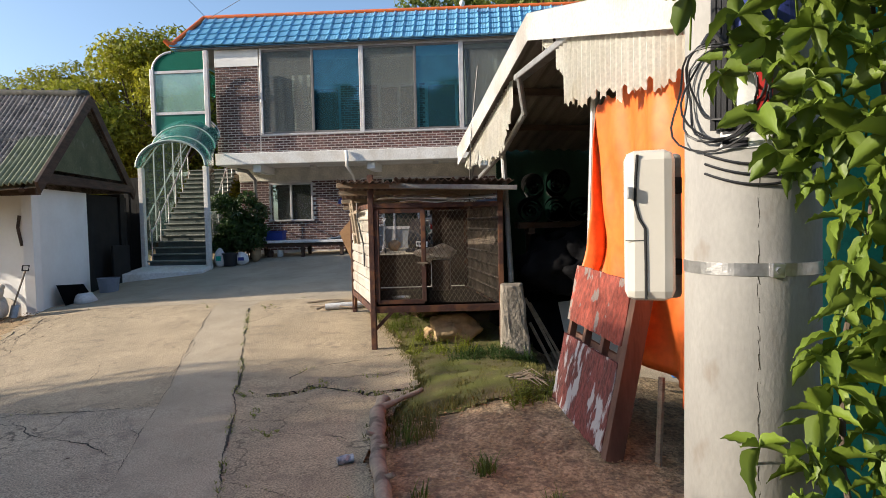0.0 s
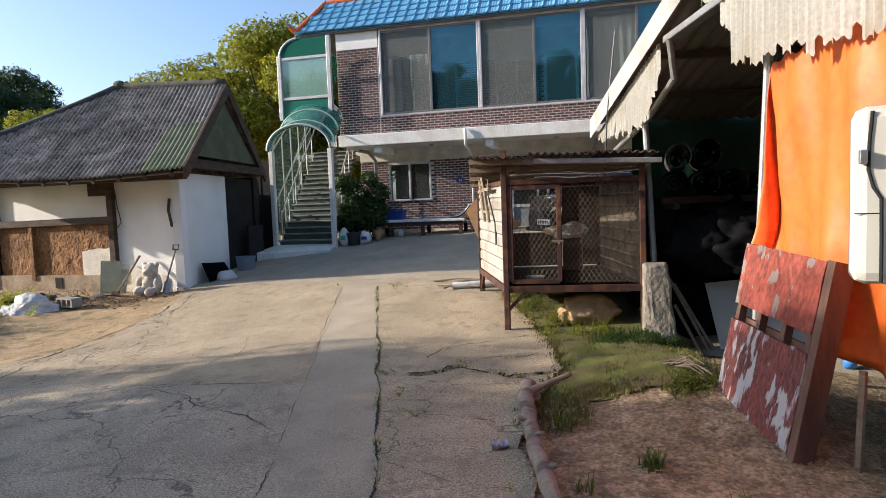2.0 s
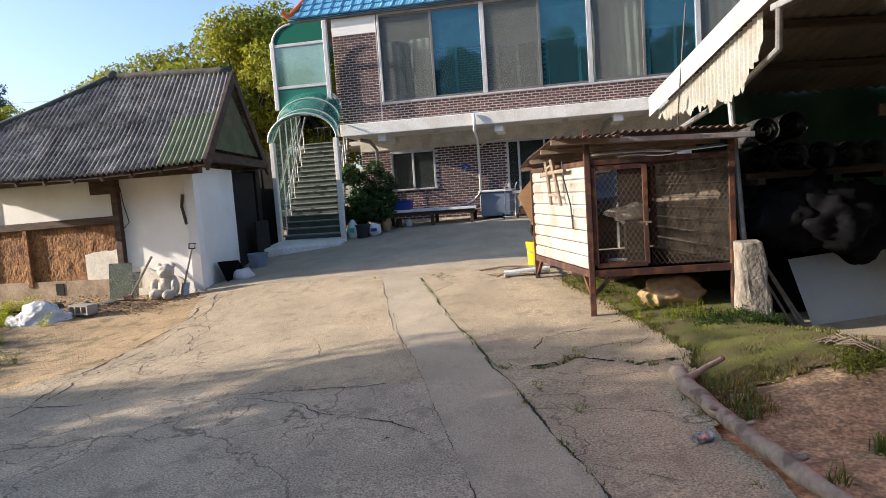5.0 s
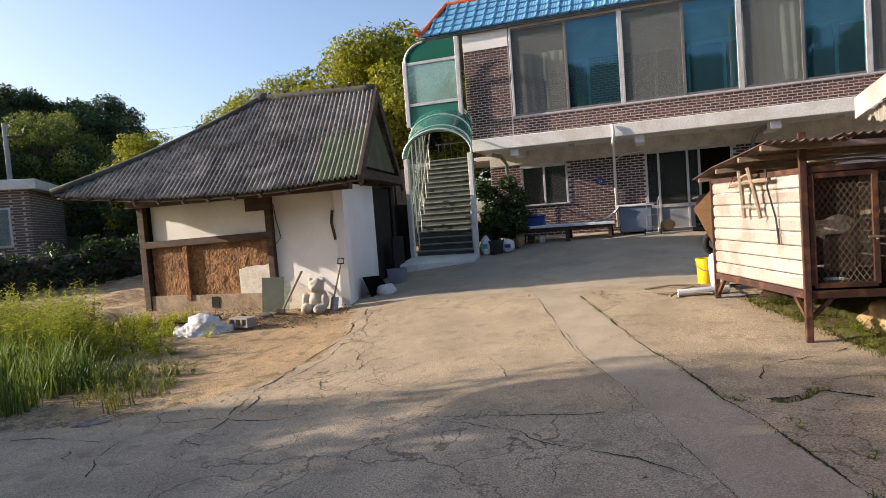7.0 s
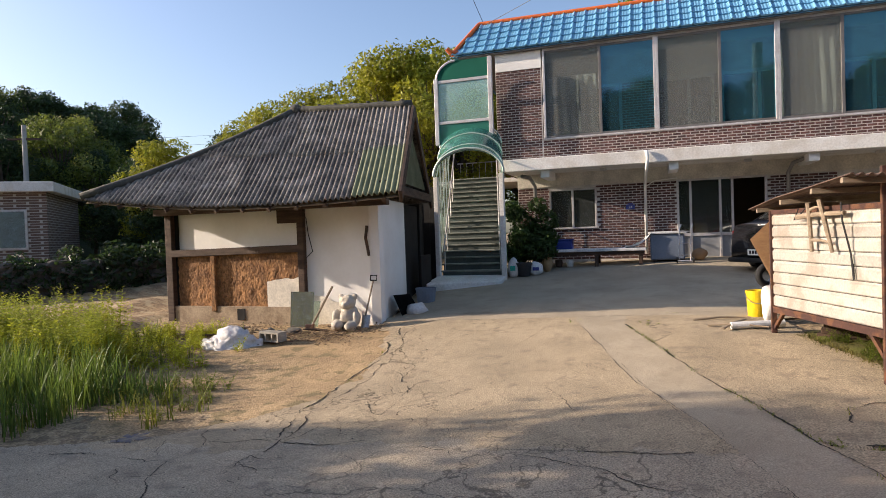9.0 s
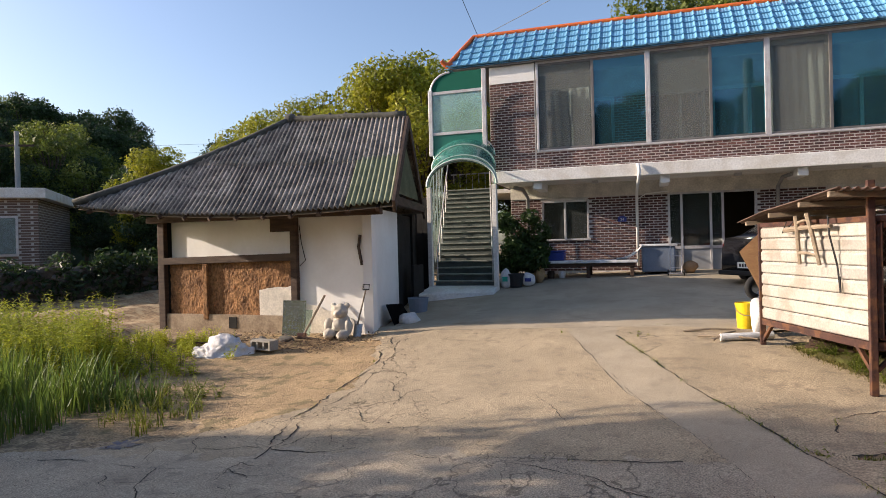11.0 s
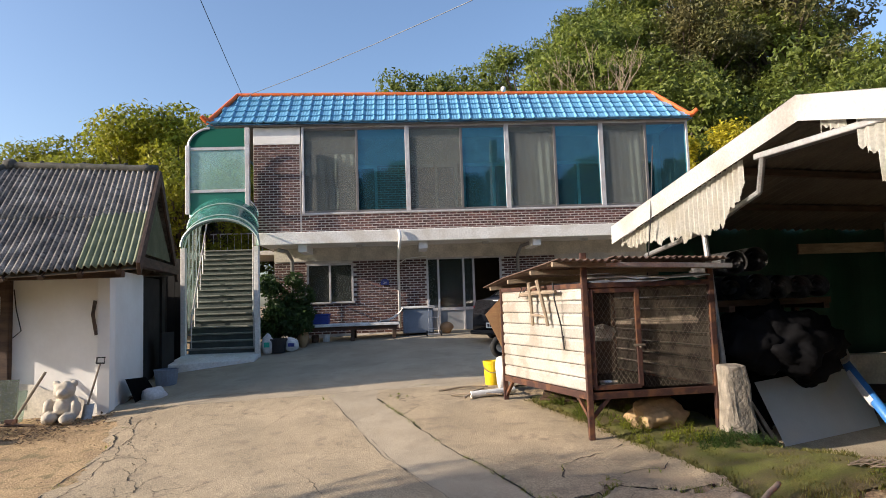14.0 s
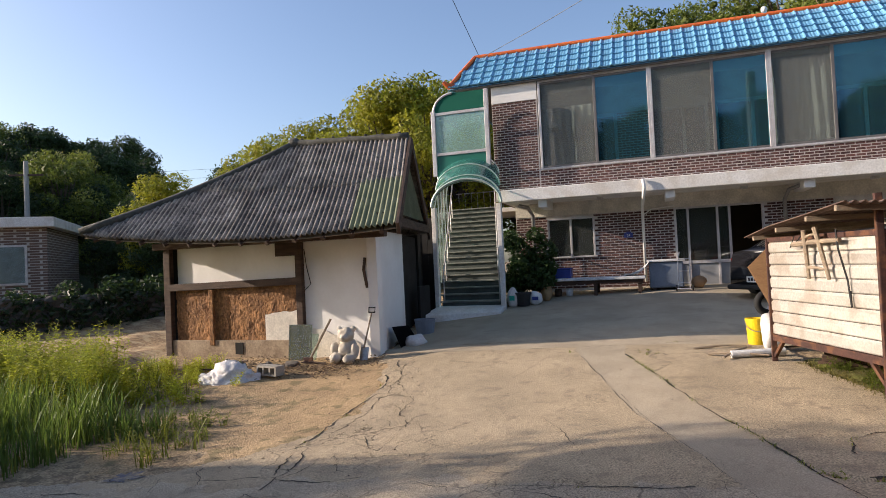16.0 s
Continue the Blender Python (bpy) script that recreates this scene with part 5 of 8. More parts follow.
M_weed = foliage("weed_leaves", (0.16, 0.2, 0.03), (0.25, 0.26, 0.035))
M_cageweed = foliage("cage_weed_leaves", (0.26, 0.28, 0.03), (0.13, 0.17, 0.025))
# brighter copy of the weed leaves, with strong sun put into the colour
M_weedlit = foliage("sun_brightened_weed_leaves", (0.5, 0.5, 0.035), (0.34, 0.38, 0.035))
M_log = material("peeled_log", (0.34, 0.27, 0.2), 0.85, (0.22, 0.18, 0.14), scale=7, grain=30, bump=0.5, stain=(0.1, 0.075, 0.055), stain_amount=0.7, stain_scale=7, stain_lo=0.57)
M_yellow = material("yellow_plastic", (0.8, 0.55, 0.01), 0.4, bump=0.03)
M_rock = material("pale_brown_rock", (0.42, 0.29, 0.15), 0.85, (0.3, 0.2, 0.11), scale=3, grain=20, bump=0.6)
M_plush = material("grubby_cream_plush", (0.55, 0.5, 0.42), 0.95, (0.42, 0.37, 0.3), scale=6, grain=60, bump=0.35, speck=0.3)
M_sack = material("white_woven_sack", (0.7, 0.68, 0.66), 0.6, (0.58, 0.55, 0.53), scale=4, grain=30, bump=0.4)
M_block = material("cement_block", (0.36, 0.33, 0.28), 0.95, grain=40, bump=0.6)
M_ply = material("tan_plywood", (0.42, 0.25, 0.12), 0.7, (0.35, 0.2, 0.1), scale=4, stretch=(1, 1, 4))
M_bluebox = material("blue_plastic_box", (0.03, 0.06, 0.3), 0.45, bump=0.02)
M_tank = material("grey_blue_plastic_bin", (0.19, 0.23, 0.29), 0.55, (0.15, 0.18, 0.23), scale=3)
M_bench = material("pale_worn_benchtop", (0.8, 0.79, 0.77), 0.6, (0.55, 0.54, 0.52), scale=4)
M_car = material("black_car_paint", (0.012, 0.012, 0.014), 0.15, bump=0.0, spec=0.6)
M_tyre = material("tyre_rubber", (0.02, 0.02, 0.02), 0.85)
M_light = material("red_lamp_glass", (0.16, 0.006, 0.005), 0.2, bump=0.0)
M_bluetube = material("blue_plastic_tube", (0.05, 0.22, 0.6), 0.4, bump=0.03)
M_board = material("pale_grey_board", (0.82, 0.83, 0.79), 0.6, (0.76, 0.77, 0.73), scale=2, bump=0.0, speck=0.1)
M_bluecarpet = material("dark_blue_carpet", (0.05, 0.06, 0.09), 0.95, (0.035, 0.04, 0.065), scale=8, grain=60, bump=0.6)
M_carpet = material("grey_carpet_roll", (0.17, 0.165, 0.16), 0.95, (0.09, 0.088, 0.086), scale=8, grain=60, bump=0.6)
M_stone = material("dark_field_stone", (0.14, 0.125, 0.105), 0.9, (0.09, 0.08, 0.07), scale=4, vary=0.3, bump=0.6)
M_clearglass = glass("greenish_sheet_glass", (0.78, 0.88, 0.82), 0.84, 0.05)
M_pot = material("dark_plastic_pot", (0.03, 0.03, 0.032), 0.5)

# ---- bricks of the house ----
brick_field(wall_up, HY, -5.9, -4.8, 3.54, 5.71, (), 230)
brick_field(wall_up, HY, -4.78, 4.88, 3.54, 3.97, (), 70)
for pier, (x0, x1) in zip(vpiers[1:4], VP[1:4]):
    brick_field(pier, VY, x0, x1, 3.72, 5.4, (), 0)
GFREE = ((GW[0], GW[1], GW[2], GW[3]), (GD[0], GD[1], 0.9, 3.0))
brick_field(wall_gf, GFY, -5.5, 1.4, 1.1, 2.86, GFREE)


# ---- around the pole ----
def text_on(body, size, m, mat, parent, name="lettering"):
    cu = bpy.data.curves.new(name, "FONT")
    cu.body, cu.size, cu.extrude, cu.align_x, cu.align_y = body, size, 0.001, "CENTER", "CENTER"
    tmp = new(name, cu)
    dg = bpy.context.evaluated_depsgraph_get()
    me = bpy.data.meshes.new_from_object(tmp.evaluated_get(dg))
    bpy.data.objects.remove(tmp)
    me.transform(m)
    me.materials.clear(); me.materials.append(mat)
    for v in me.vertices:
        v.co = S * (v.co - ORG[parent])
    ob = new(name, me)
    ob.parent = parent
    ORG[ob] = ORG[parent]
    return ob


def around(a, z, r):
    """A point on the pole: a degrees round from -y towards +x."""
    return Vector((PX + r * math.sin(radians(a)), PY - r * math.cos(radians(a)), z))


def curved_plate(name, a0, a1, z0, z1, r, mat, parent, label=""):
    bm = bmesh.new()
    sheet(bm, lambda u, v: around(a0 + (a1 - a0) * u, z0 + (z1 - z0) * v, r), max(12, int(abs(a1 - a0) / 5)), 2, 0.003)
    return part(name, bm, mat, parent, label)


curved_plate("steel_band", -180, 180, 1.53, 1.575, 0.242, M_steel, pole, "bright steel strap")
bm = bmesh.new(); beam(bm, around(-8, 1.552, 0.255), around(2, 1.552, 0.255), 0.03, 0.05, 0.004); rod(bm, [around(-3, 1.552, 0.245), around(-3, 1.552, 0.28)], 0.012, 6)
part("band_bolt", bm, M_steel, pole)
bm = bmesh.new()
rng = random.Random(5)
for k in range(44):
    z = 0.3 + k * 0.05
    w = rng.uniform(0.004, 0.012)
    p, q = around(-16 + rng.uniform(-1, 1), z, 0.2465 - 0.0065 * z), around(-16 + rng.uniform(-1, 1), z + 0.055, 0.2465 - 0.0065 * z)
    rod(bm, [p, p.lerp(q, 0.5) + Vector((rng.uniform(-0.004, 0.004), 0, 0)), q], w * 0.17, 5)
part("mould_seam", bm, M_crack, pole, "rough broken casting seam")
plate_hi = curved_plate("number_plate", -42, 12, 2.38, 2.78, 0.237, M_plate, pole, "white enamelled number plate")
curved_plate("plate_band", -42, 12, 2.40, 2.50, 0.24, M_navy, plate_hi, "navy lower band")
def pole_text(body, size, a, z, mat, parent):
    n = Vector((math.sin(radians(a)), -math.cos(radians(a)), 0))
    right = Vector((math.cos(radians(a)), math.sin(radians(a)), 0))
    m = Matrix((right, Vector((0, 0, 1)), n)).transposed().to_4x4()
    m.translation = around(a, z, 0.2455)
    text_on(body, size, m, mat, parent)
pole_text("33", 0.13, -14, 2.58, M_ink, plate_hi)
pole_text("930-", 0.05, -22, 2.45, M_plate, plate_hi)
for z, a0, a1 in ((2.74, -34, -8), (2.7, -30, -12)):
    curved_plate("print_bar", a0, a1, z - 0.012, z, 0.24, M_ink, plate_hi)
notice = curved_plate("notice", -46, -6, 1.98, 2.3, 0.238, M_plate, pole, "weathered red and white notice")
curved_plate("notice_field", -46, -6, 2.1, 2.28, 0.241, M_redprint, notice)
bm = bmesh.new(); sheet(bm, lambda u, v: around(-28 + 11 * (2 * u - 1), 2.19 + 0.07 * (2 * v - 1), 0.244), 8, 4, 0.002, keep=lambda u, v: (2 * u - 1) ** 2 + (2 * v - 1) ** 2 < 1)
part("notice_disc", bm, M_plate, notice)
for z, a0, a1 in ((2.05, -44, -14), (2.0, -44, -24)):
    curved_plate("print_bar", a0, a1, z - 0.016, z + 0.016, 0.241, M_ink, notice)
# cables up the pole and the slack coil
for a, r in ((-46, 0.25), (-41, 0.255), (-37, 0.25), (-50, 0.255)):
    bm = bmesh.new(); rod(bm, [around(a, 2.25 - 0.2, r), around(a + 1, 2.6, r), around(a - 1, 3.4, r), around(a, 5.5, r - 0.03)], 0.012, 6)
    part("riser_cable", bm, M_cable, pole)
rng = random.Random(2)
for k in range(5):
    bm = bmesh.new()
    cx0, cz0, R0, R1 = rng.uniform(-64, -40), rng.uniform(2.12, 2.22), rng.uniform(0.15, 0.24), rng.uniform(0.17, 0.26)
    pts = []
    for i in range(25):
        a = 2 * math.pi * i / 24 + k
        deg = cx0 + math.degrees(R1 * 0.8 * math.cos(a) / 0.27)
        pts.append(around(deg, cz0 + R0 * 0.85 * math.sin(a), 0.262 + 0.02 * math.sin(3 * a + k) + 0.004 * k))
    rod(bm, pts, 0.0042, 6)
    part("cable_loop", bm, M_cable, pole, "slack black cable loop")
for k in range(3):
    bm = bmesh.new(); z = 1.97 - 0.035 * k
    rod(bm, [around(-60 + 8 * i, z - 0.05 * math.sin(math.pi * i / 12), 0.245) for i in range(13)], 0.005, 6)
    part("wrapped_cable", bm, M_cable, pole)
bm = bmesh.new()
rod(bm, [around(-58 + 5 * i, 2.36 + 0.03 * math.sin(i), 0.255) for i in range(9)], 0.016, 7)
part("cable_knot", bm, M_cable, pole)

BX = look((1.5, 3.68, 1.4), (0.9, 1.4, 1.4)) @ pose(0, 0, 0, -90, 0, 0)
meter = thing("meter_cabinet", (1.5, 3.7, 1.38), "beige plastic electric cabinet strapped to the pole", "electric box")
def mb(lo, hi, bevel=0.0):
    bm = bmesh.new()
    m = Matrix.Translation((1.49, 3.74, 1.4)) @ Matrix.Rotation(radians(-14), 4, "Z")
    box(bm, lo, hi, m, bevel)
    return bm
part("back_shell", mb((-0.105, 0.0, 0.0), (0.115, 0.12, 0.61), 0.02), material("grey_cabinet_back", (0.2, 0.19, 0.17), 0.5), meter)
lid = part("lid", mb((-0.115, -0.12, 0.0), (0.085, 0.0, 0.62), 0.042), M_box, meter, "bevelled beige lid")
MBX = Matrix.Translation((1.49, 3.74, 1.4)) @ Matrix.Rotation(radians(-14), 4, "Z")
bm = bmesh.new(); rod(bm, [MBX @ Vector((x, -0.121, z)) for x, z in ((-0.06, 0.6), (-0.068, 0.5), (-0.07, 0.4), (-0.055, 0.34), (-0.032, 0.3), (-0.03, 0.15), (-0.03, 0.01))], 0.006, 6)
part("lid_seam", bm, M_tyre, lid, "dark curved seam of the lid")
bm = bmesh.new(); rod(bm, [MBX @ Vector((x, -0.1205, 0.25)) for x in (-0.11, -0.07, -0.03)], 0.002, 5)
part("lid_seam", bm, M_tyre, lid)
part("latch", mb((-0.1, -0.15, 0.42), (-0.075, -0.12, 0.47), 0.005), M_steel, lid)
part("hinge", mb((0.075, -0.02, 0.1), (0.115, 0.02, 0.17), 0.006), M_tyre, meter)
part("hinge", mb((0.075, -0.02, 0.44), (0.115, 0.02, 0.51), 0.006), M_tyre, meter)

# ---- leaning red door ----
DTL, DBL, DBR = Vector((1.47, 5.67, 1.4)), Vector((1.24, 5.54, 0.39)), Vector((1.46, 4.74, 0.34))
DX, DZ = (DBR - DBL), (DTL - DBL)
DN = DX.cross(DZ).normalized()
if DN.x > 0:
    DN = -DN
reddoor = thing("door_panel", (1.4, 5.1, 0.34), "old red-painted plank door, flaking white, leaning on its edge", "door")
def dboard(u0, u1, v0, v1, o0, o1, mat, name, label="", rough=0.0):
    bm = bmesh.new()
    c = [DBL + DX * u + DZ * v for u, v in ((u0, v0), (u1, v0), (u1, v1), (u0, v1))]
    A = [bm.verts.new(p + DN * o1) for p in c]; B = [bm.verts.new(p + DN * o0) for p in c]
    bm.faces.new(A); bm.faces.new(B[::-1])
    for i in range(4):
        bm.faces.new((A[i], B[i], B[(i + 1) % 4], A[(i + 1) % 4]))
    if rough:
        bmesh.ops.subdivide_edges(bm, edges=bm.edges[:], cuts=12, use_grid_fill=True)
        for v in bm.verts:
            v.co += DN * rough * noise.noise(v.co * 7) + Vector((0, 0, rough * 1.2 * noise.noise(v.co * 12)))
    return part(name, bm, mat, reddoor, label)
dboard(0.0, 0.98, 0.0, 0.515, 0.0, 0.02, M_redworn, "lower_board", "worn red paint flaked to white undercoat", rough=0.008)
dboard(0.0, 0.98, 0.615, 1.0, 0.0, 0.02, M_redpaint, "upper_board", rough=0.008)
for u in (0.0, 0.3, 0.62, 0.9):
    dboard(u, u + 0.05, 0.0, 1.0, -0.05, -0.003, M_redwood, "rail")
dboard(0.985, 1.06, -0.02, 1.01, -0.1, 0.015, M_redwood, "stile", "red-brown timber stile")
for v in (0.02, 0.5, 0.64, 0.94):
    dboard(0.0, 0.94, v, v + 0.04, -0.09, -0.052, M_redwood, "crossbar")
bm = bmesh.new(); rod(bm, [(1.76, 4.7, 0.2), (1.8, 4.75, 0.8)], 0.02, 6)
solo("prop_stick", bm, M_greywood, "thin wooden stake propping the door panel", "stake")

# ---- orange tarpaulin ----
def tarp(u, v):
    a = Vector((1.62, 5.8, 0)).lerp(Vector((2.02, 3.95, 0)), u)
    ztop, zbot = 2.52 + 0.48 * u + 0.025 * math.sin(u * 23) + 0.02 * math.sin(u * 61), 1.02 - 0.42 * u + 0.03 * math.sin(u * 9)
    z = ztop + (zbot - ztop) * v
    fold = 0.06 * math.sin(u * 15 + 2.6 * v) + 0.022 * math.sin(u * 41 - 5 * v + 1) + 0.02 * noise.noise(Vector((u * 9, v * 5, 3)))
    if u < 0.15:
        fold -= 0.14 * (0.15 - u) / 0.15 * math.sin(math.pi * min(1, v * 1.1))
    return Vector((a.x, a.y, z)) - IN * (fold * (0.35 + v)) + Vector((0, 0.1 * (1 - u) * (v - 0.4), 0))
tarpaulin = thing("tarpaulin", (1.8, 4.9, 0.6), "bright orange tarpaulin hung in folds under the shelter roof", "tarpaulin")
bm = bmesh.new(); sheet(bm, tarp, 70, 34, 0.004)
part("hanging", bm, M_tarp, tarpaulin, smooth=True)
bm = bmesh.new(); sheet(bm, lambda u, v: tarp(0, v) + Vector((-0.15, -0.04, 0)) * u * math.sin(2.4 * v) + Vector((0, 0.03 * math.sin(3 * u + 5 * v), 0)), 8, 24, 0.004)
part("side_fold", bm, M_tarp, tarpaulin, "loose fold along the edge", smooth=True)
for k, u in enumerate((0.05, 0.3, 0.55, 0.8)):
    bm = bmesh.new(); rod(bm, [tarp(u, 0.01), tarp(u, 0) + Vector((0.02, 0.0, 0.12))], 0.006, 5)
    part("tie", bm, M_cable, tarpaulin)
bm = bmesh.new()
sheet(bm, lambda u, v: Vector((2.15 + 2.2 * u, 3.75 + 0.3 * u, 0.2 + 3.0 * v)) + Vector((0, 0.08 * math.sin(u * 17 + v), 0)), 40, 8, 0.004)
solo("green_tarpaulin", bm, M_teal, "teal green tarpaulin wall behind the creeper", "tarpaulin", smooth=True)

# ---- creeper on the pole ----
creeper = thing("creeper", (2.5, 3.6, 0.2), "green creeper with broad pointed leaves climbing beside the pole", "climbing plant")
def leaf_mesh(name, long, wide, bend, mat):
    bm = bmesh.new()
    def pt(u, v):
        w = wide * (math.sin(math.pi * min(1, u ** 0.75)) ** 0.8) * (1 + 0.09 * math.sin(u * 40))
        s = 2 * v - 1
        return Vector((s * w / 2, long * u, -bend * u * u + 0.36 * abs(s) * w + 0.006 * math.sin(u * 30) * abs(s)))
    sheet(bm, pt, 9, 4)
    bmesh.ops.remove_doubles(bm, verts=bm.verts[:], dist=0.0004)
    me = mesh_of(name, bm, mat, Vector((0, 0, 0)))
    for p in me.polygons:
        p.use_smooth = True
    return me
leafs = [leaf_mesh("leaf", 0.15, 0.078, 0.04, M_vine), leaf_mesh("leaf", 0.11, 0.058, 0.06, M_vine), leaf_mesh("leaf", 0.165, 0.082, 0.075, M_vine)]
rng = random.Random(11)
SIDE = Vector((0.89, -0.45, 0)); TOCAM = Vector((-0.47, -0.88, 0)); HUB = Vector((1.84, 3.2, 0))
spots = []
while len(spots) < 290:
    s, z = rng.uniform(-0.4, 0.85), rng.uniform(0.3, 3.0)
    if z < 0.75:
        ok = s > 0.1
    elif z < 1.0:
        ok = s > 0.0
    elif z < 1.9:
        ok = s > 0.06 + 0.05 * math.sin(z * 9)
    elif z < 2.05:
        ok = s > -0.08
    elif z < 2.4:
        ok = s > -0.24 and (s > 0.0 or rng.random() < 0.3)
    else:
        ok = s > -0.12 + 0.08 * math.sin(z * 7) and (s > 0.05 or rng.random() < 0.5)
    if ok and all((s - a) ** 2 + (z - b) ** 2 > 0.0038 for a, b, c in spots):
        spots.append((s, z, rng.uniform(0.0, 0.2)))
spots += [(-0.12, 0.98, 0.14), (0.0, 0.84, 0.16), (-0.34, 2.5, 0.1)]
singles, rest_v, rest_f = 0, [], []
for s, z, o in spots:
    c = HUB + SIDE * s + TOCAM * o + Vector((0, 0, z))
    bm = bmesh.new(); rod(bm, [c - TOCAM * 0.2 + Vector((rng.uniform(-0.06, 0.06), 0, -0.14)), c - TOCAM * 0.06 + Vector((0, 0, 0.01)), c], 0.004, 5)
    part("stalk", bm, M_vine, creeper)
    n = rng.choice((4, 5, 5, 6))
    base = rng.uniform(0, 360)
    for k in range(n):
        shape = rng.choice(leafs)
        a = base + k * 360 / n + rng.uniform(-22, 22)
        yaw = math.degrees(math.atan2(TOCAM.y, TOCAM.x)) - 90
        m = Matrix.Translation(S * (c - ORG[creeper])) @ Matrix.Rotation(radians(yaw), 4, "Z") @ Matrix.Rotation(radians(rng.uniform(0, 75)), 4, "X") @ Matrix.Rotation(radians(a), 4, "Z") @ Matrix.Rotation(radians(rng.uniform(-45, 25)), 4, "X") @ Matrix.Rotation(radians(rng.uniform(-35, 35)), 4, "Y")
        k2 = rng.uniform(0.55, 0.98)
        m = m @ Matrix.Diagonal((k2, k2, k2, 1))
        if s < 0.32 and singles < 300:
            singles += 1
            ob = new("leaf", shape)
            ob.parent = creeper
            ob.matrix_basis = m
        else:
            n0 = len(rest_v)
            rest_v += [tuple(m @ v.co) for v in shape.vertices]
            rest_f += [[n0 + i for i in f.vertices] for f in shape.polygons]
me = bpy.data.meshes.new("leaves")
me.from_pydata(rest_v, [], rest_f)
me.materials.append(M_vine)
for f in me.polygons:
    f.use_smooth = True
ob = new("leaves", me)
ob.parent = creeper
ob["kind"] = "stuff"
for s0 in (0.16, 0.28, 0.4, 0.58, 0.72):
    bm = bmesh.new(); rod(bm, [HUB + SIDE * (s0 + 0.06 * math.sin(i * 1.3 + s0 * 9)) + Vector((0, 0, 0.1 + i * 0.4)) for i in range(9)], 0.012, 6, 0.006)
    part("stem", bm, M_bark, creeper)

# ---- log at the paving edge ----
log = thing("log", (0, 5, 0.3), "peeled crooked branch lying along the paving edge", "log")
def trunk_of(pts, r0, r1, seed):
    """A crooked bough with knots."""
    bm, fine = bmesh.new(), []
    for a, b in zip(pts, pts[1:]):
        fine += [Vector(a).lerp(Vector(b), k / 8) for k in range(8)]
    fine.append(Vector(pts[-1]))
    rod(bm, fine, r0, 12, r1)
    for v in bm.verts:
        v.co += 0.016 * Vector((noise.noise(v.co * 7 + Vector((seed, 0, 0))), noise.noise(v.co * 7 + Vector((0, seed, 5))), noise.noise(v.co * 7 + Vector((3, 0, seed)))))
    return bm
part("stem", trunk_of([(-0.03, 5.72, 0.37), (-0.02, 5.4, 0.365), (0.03, 5.1, 0.36), (0.08, 4.8, 0.36), (0.155, 4.45, 0.355), (0.25, 4.1, 0.35), (0.38, 3.5, 0.345)], 0.058, 0.04, 2), M_log, log, smooth=True)
part("side_branch", trunk_of([(-0.01, 5.5, 0.385), (0.1, 5.6, 0.42), (0.27, 5.72, 0.465)], 0.026, 0.018, 5), M_log, log, smooth=True)
for y, sx in ((4.95, -1), (4.7, 1), (4.3, 1)):
    x = lerp_table(((3.5, 0.38), (4.1, 0.25), (4.45, 0.155), (4.8, 0.08), (5.1, 0.03)), y)
    part("knot", trunk_of([(x, y, 0.37), (x + 0.07 * sx, y - 0.03, 0.41)], 0.02, 0.014, 9), M_log, log, smooth=True)

# ---- yard by the cage ----
bucket = thing("bucket", (-1.16, 10.45, 0.55), "yellow plastic bucket beside the cage", "bucket")
bm = bmesh.new(); lathe(bm, (-1.1, 10.45, 0.53), [(0.098, 0), (0.102, 0.02), (0.122, 0.36), (0.13, 0.36), (0.13, 0.40), (0.12, 0.40), (0.1, 0.03)], 24)
part("body", bm, M_yellow, bucket, smooth=False)
bm = bmesh.new(); rod(bm, [Vector((-1.1 + 0.13 * math.cos(a), 10.45 - 0.02 - 0.12 * math.sin(a), 0.87 - 0.1 * math.sin(a))) for a in [math.pi * k / 12 for k in range(13)]], 0.005, 5)
part("handle", bm, M_steel, bucket)
for i, (x, y, r) in enumerate(((0.36, 8.1, 0.27), (-0.05, 9.2, 0.15))):
    bm = bmesh.new(); lump(bm, (x, y, ground_z(x, y) + r * 0.35), (r * 1.15, r * 0.75, r * 0.68), 3 + i, 0.35, 4)
    solo("boulder", bm, M_rock, "pale brown rounded boulder under the cage", "rock", smooth=True, group="boulders")
bm = bmesh.new(); box(bm, (0.5, 9.3, 0.1), (1.0, 9.6, 0.8), bevel=0.02)
solo("concrete_block", bm, M_rough, "rough concrete footing behind the cage", "block")
bm = bmesh.new(); rod(bm, [(-1.5, 9.62, 0.58), (-0.9, 9.75, 0.6)], 0.045, 12); 
solo("white_pipe", bm, M_plate, "short white plastic pipe lying by the cage", "pipe")
for i, (p, q) in enumerate((((-1.75, 9.75, 0.57), (-1.1, 9.55, 0.58)), ((-1.9, 10.1, 0.58), (-1.2, 10.2, 0.6)), ((-1.6, 9.5, 0.56), (-1.3, 9.9, 0.62)))):
    bm = bmesh.new(); rod(bm, [p, Vector(p).lerp(Vector(q), 0.5) + Vector((0, 0.03, 0.02)), q], 0.016, 6, 0.01)
    solo("stick", bm, M_greywood, "dry stick lying on the concrete", "stick", group="sticks by the cage")
barrow = thing("sack_pile", (-0.8, 10.3, 0.58), "stuffed dirty sack and old tyre behind the cage", "sack")
bm = bmesh.new(); lump(bm, (-0.96, 10.12, 0.8), (0.13, 0.14, 0.27), 8, 0.3)
part("sack", bm, M_sack, barrow, smooth=True)
bm = bmesh.new(); rod(bm, [Vector((-1.0 + 0.12 * math.cos(a), 10.12 + 0.05 * math.cos(a), 1.15 + 0.12 * math.sin(a))) for a in [2 * math.pi * k / 20 for k in range(21)]], 0.045, 8)
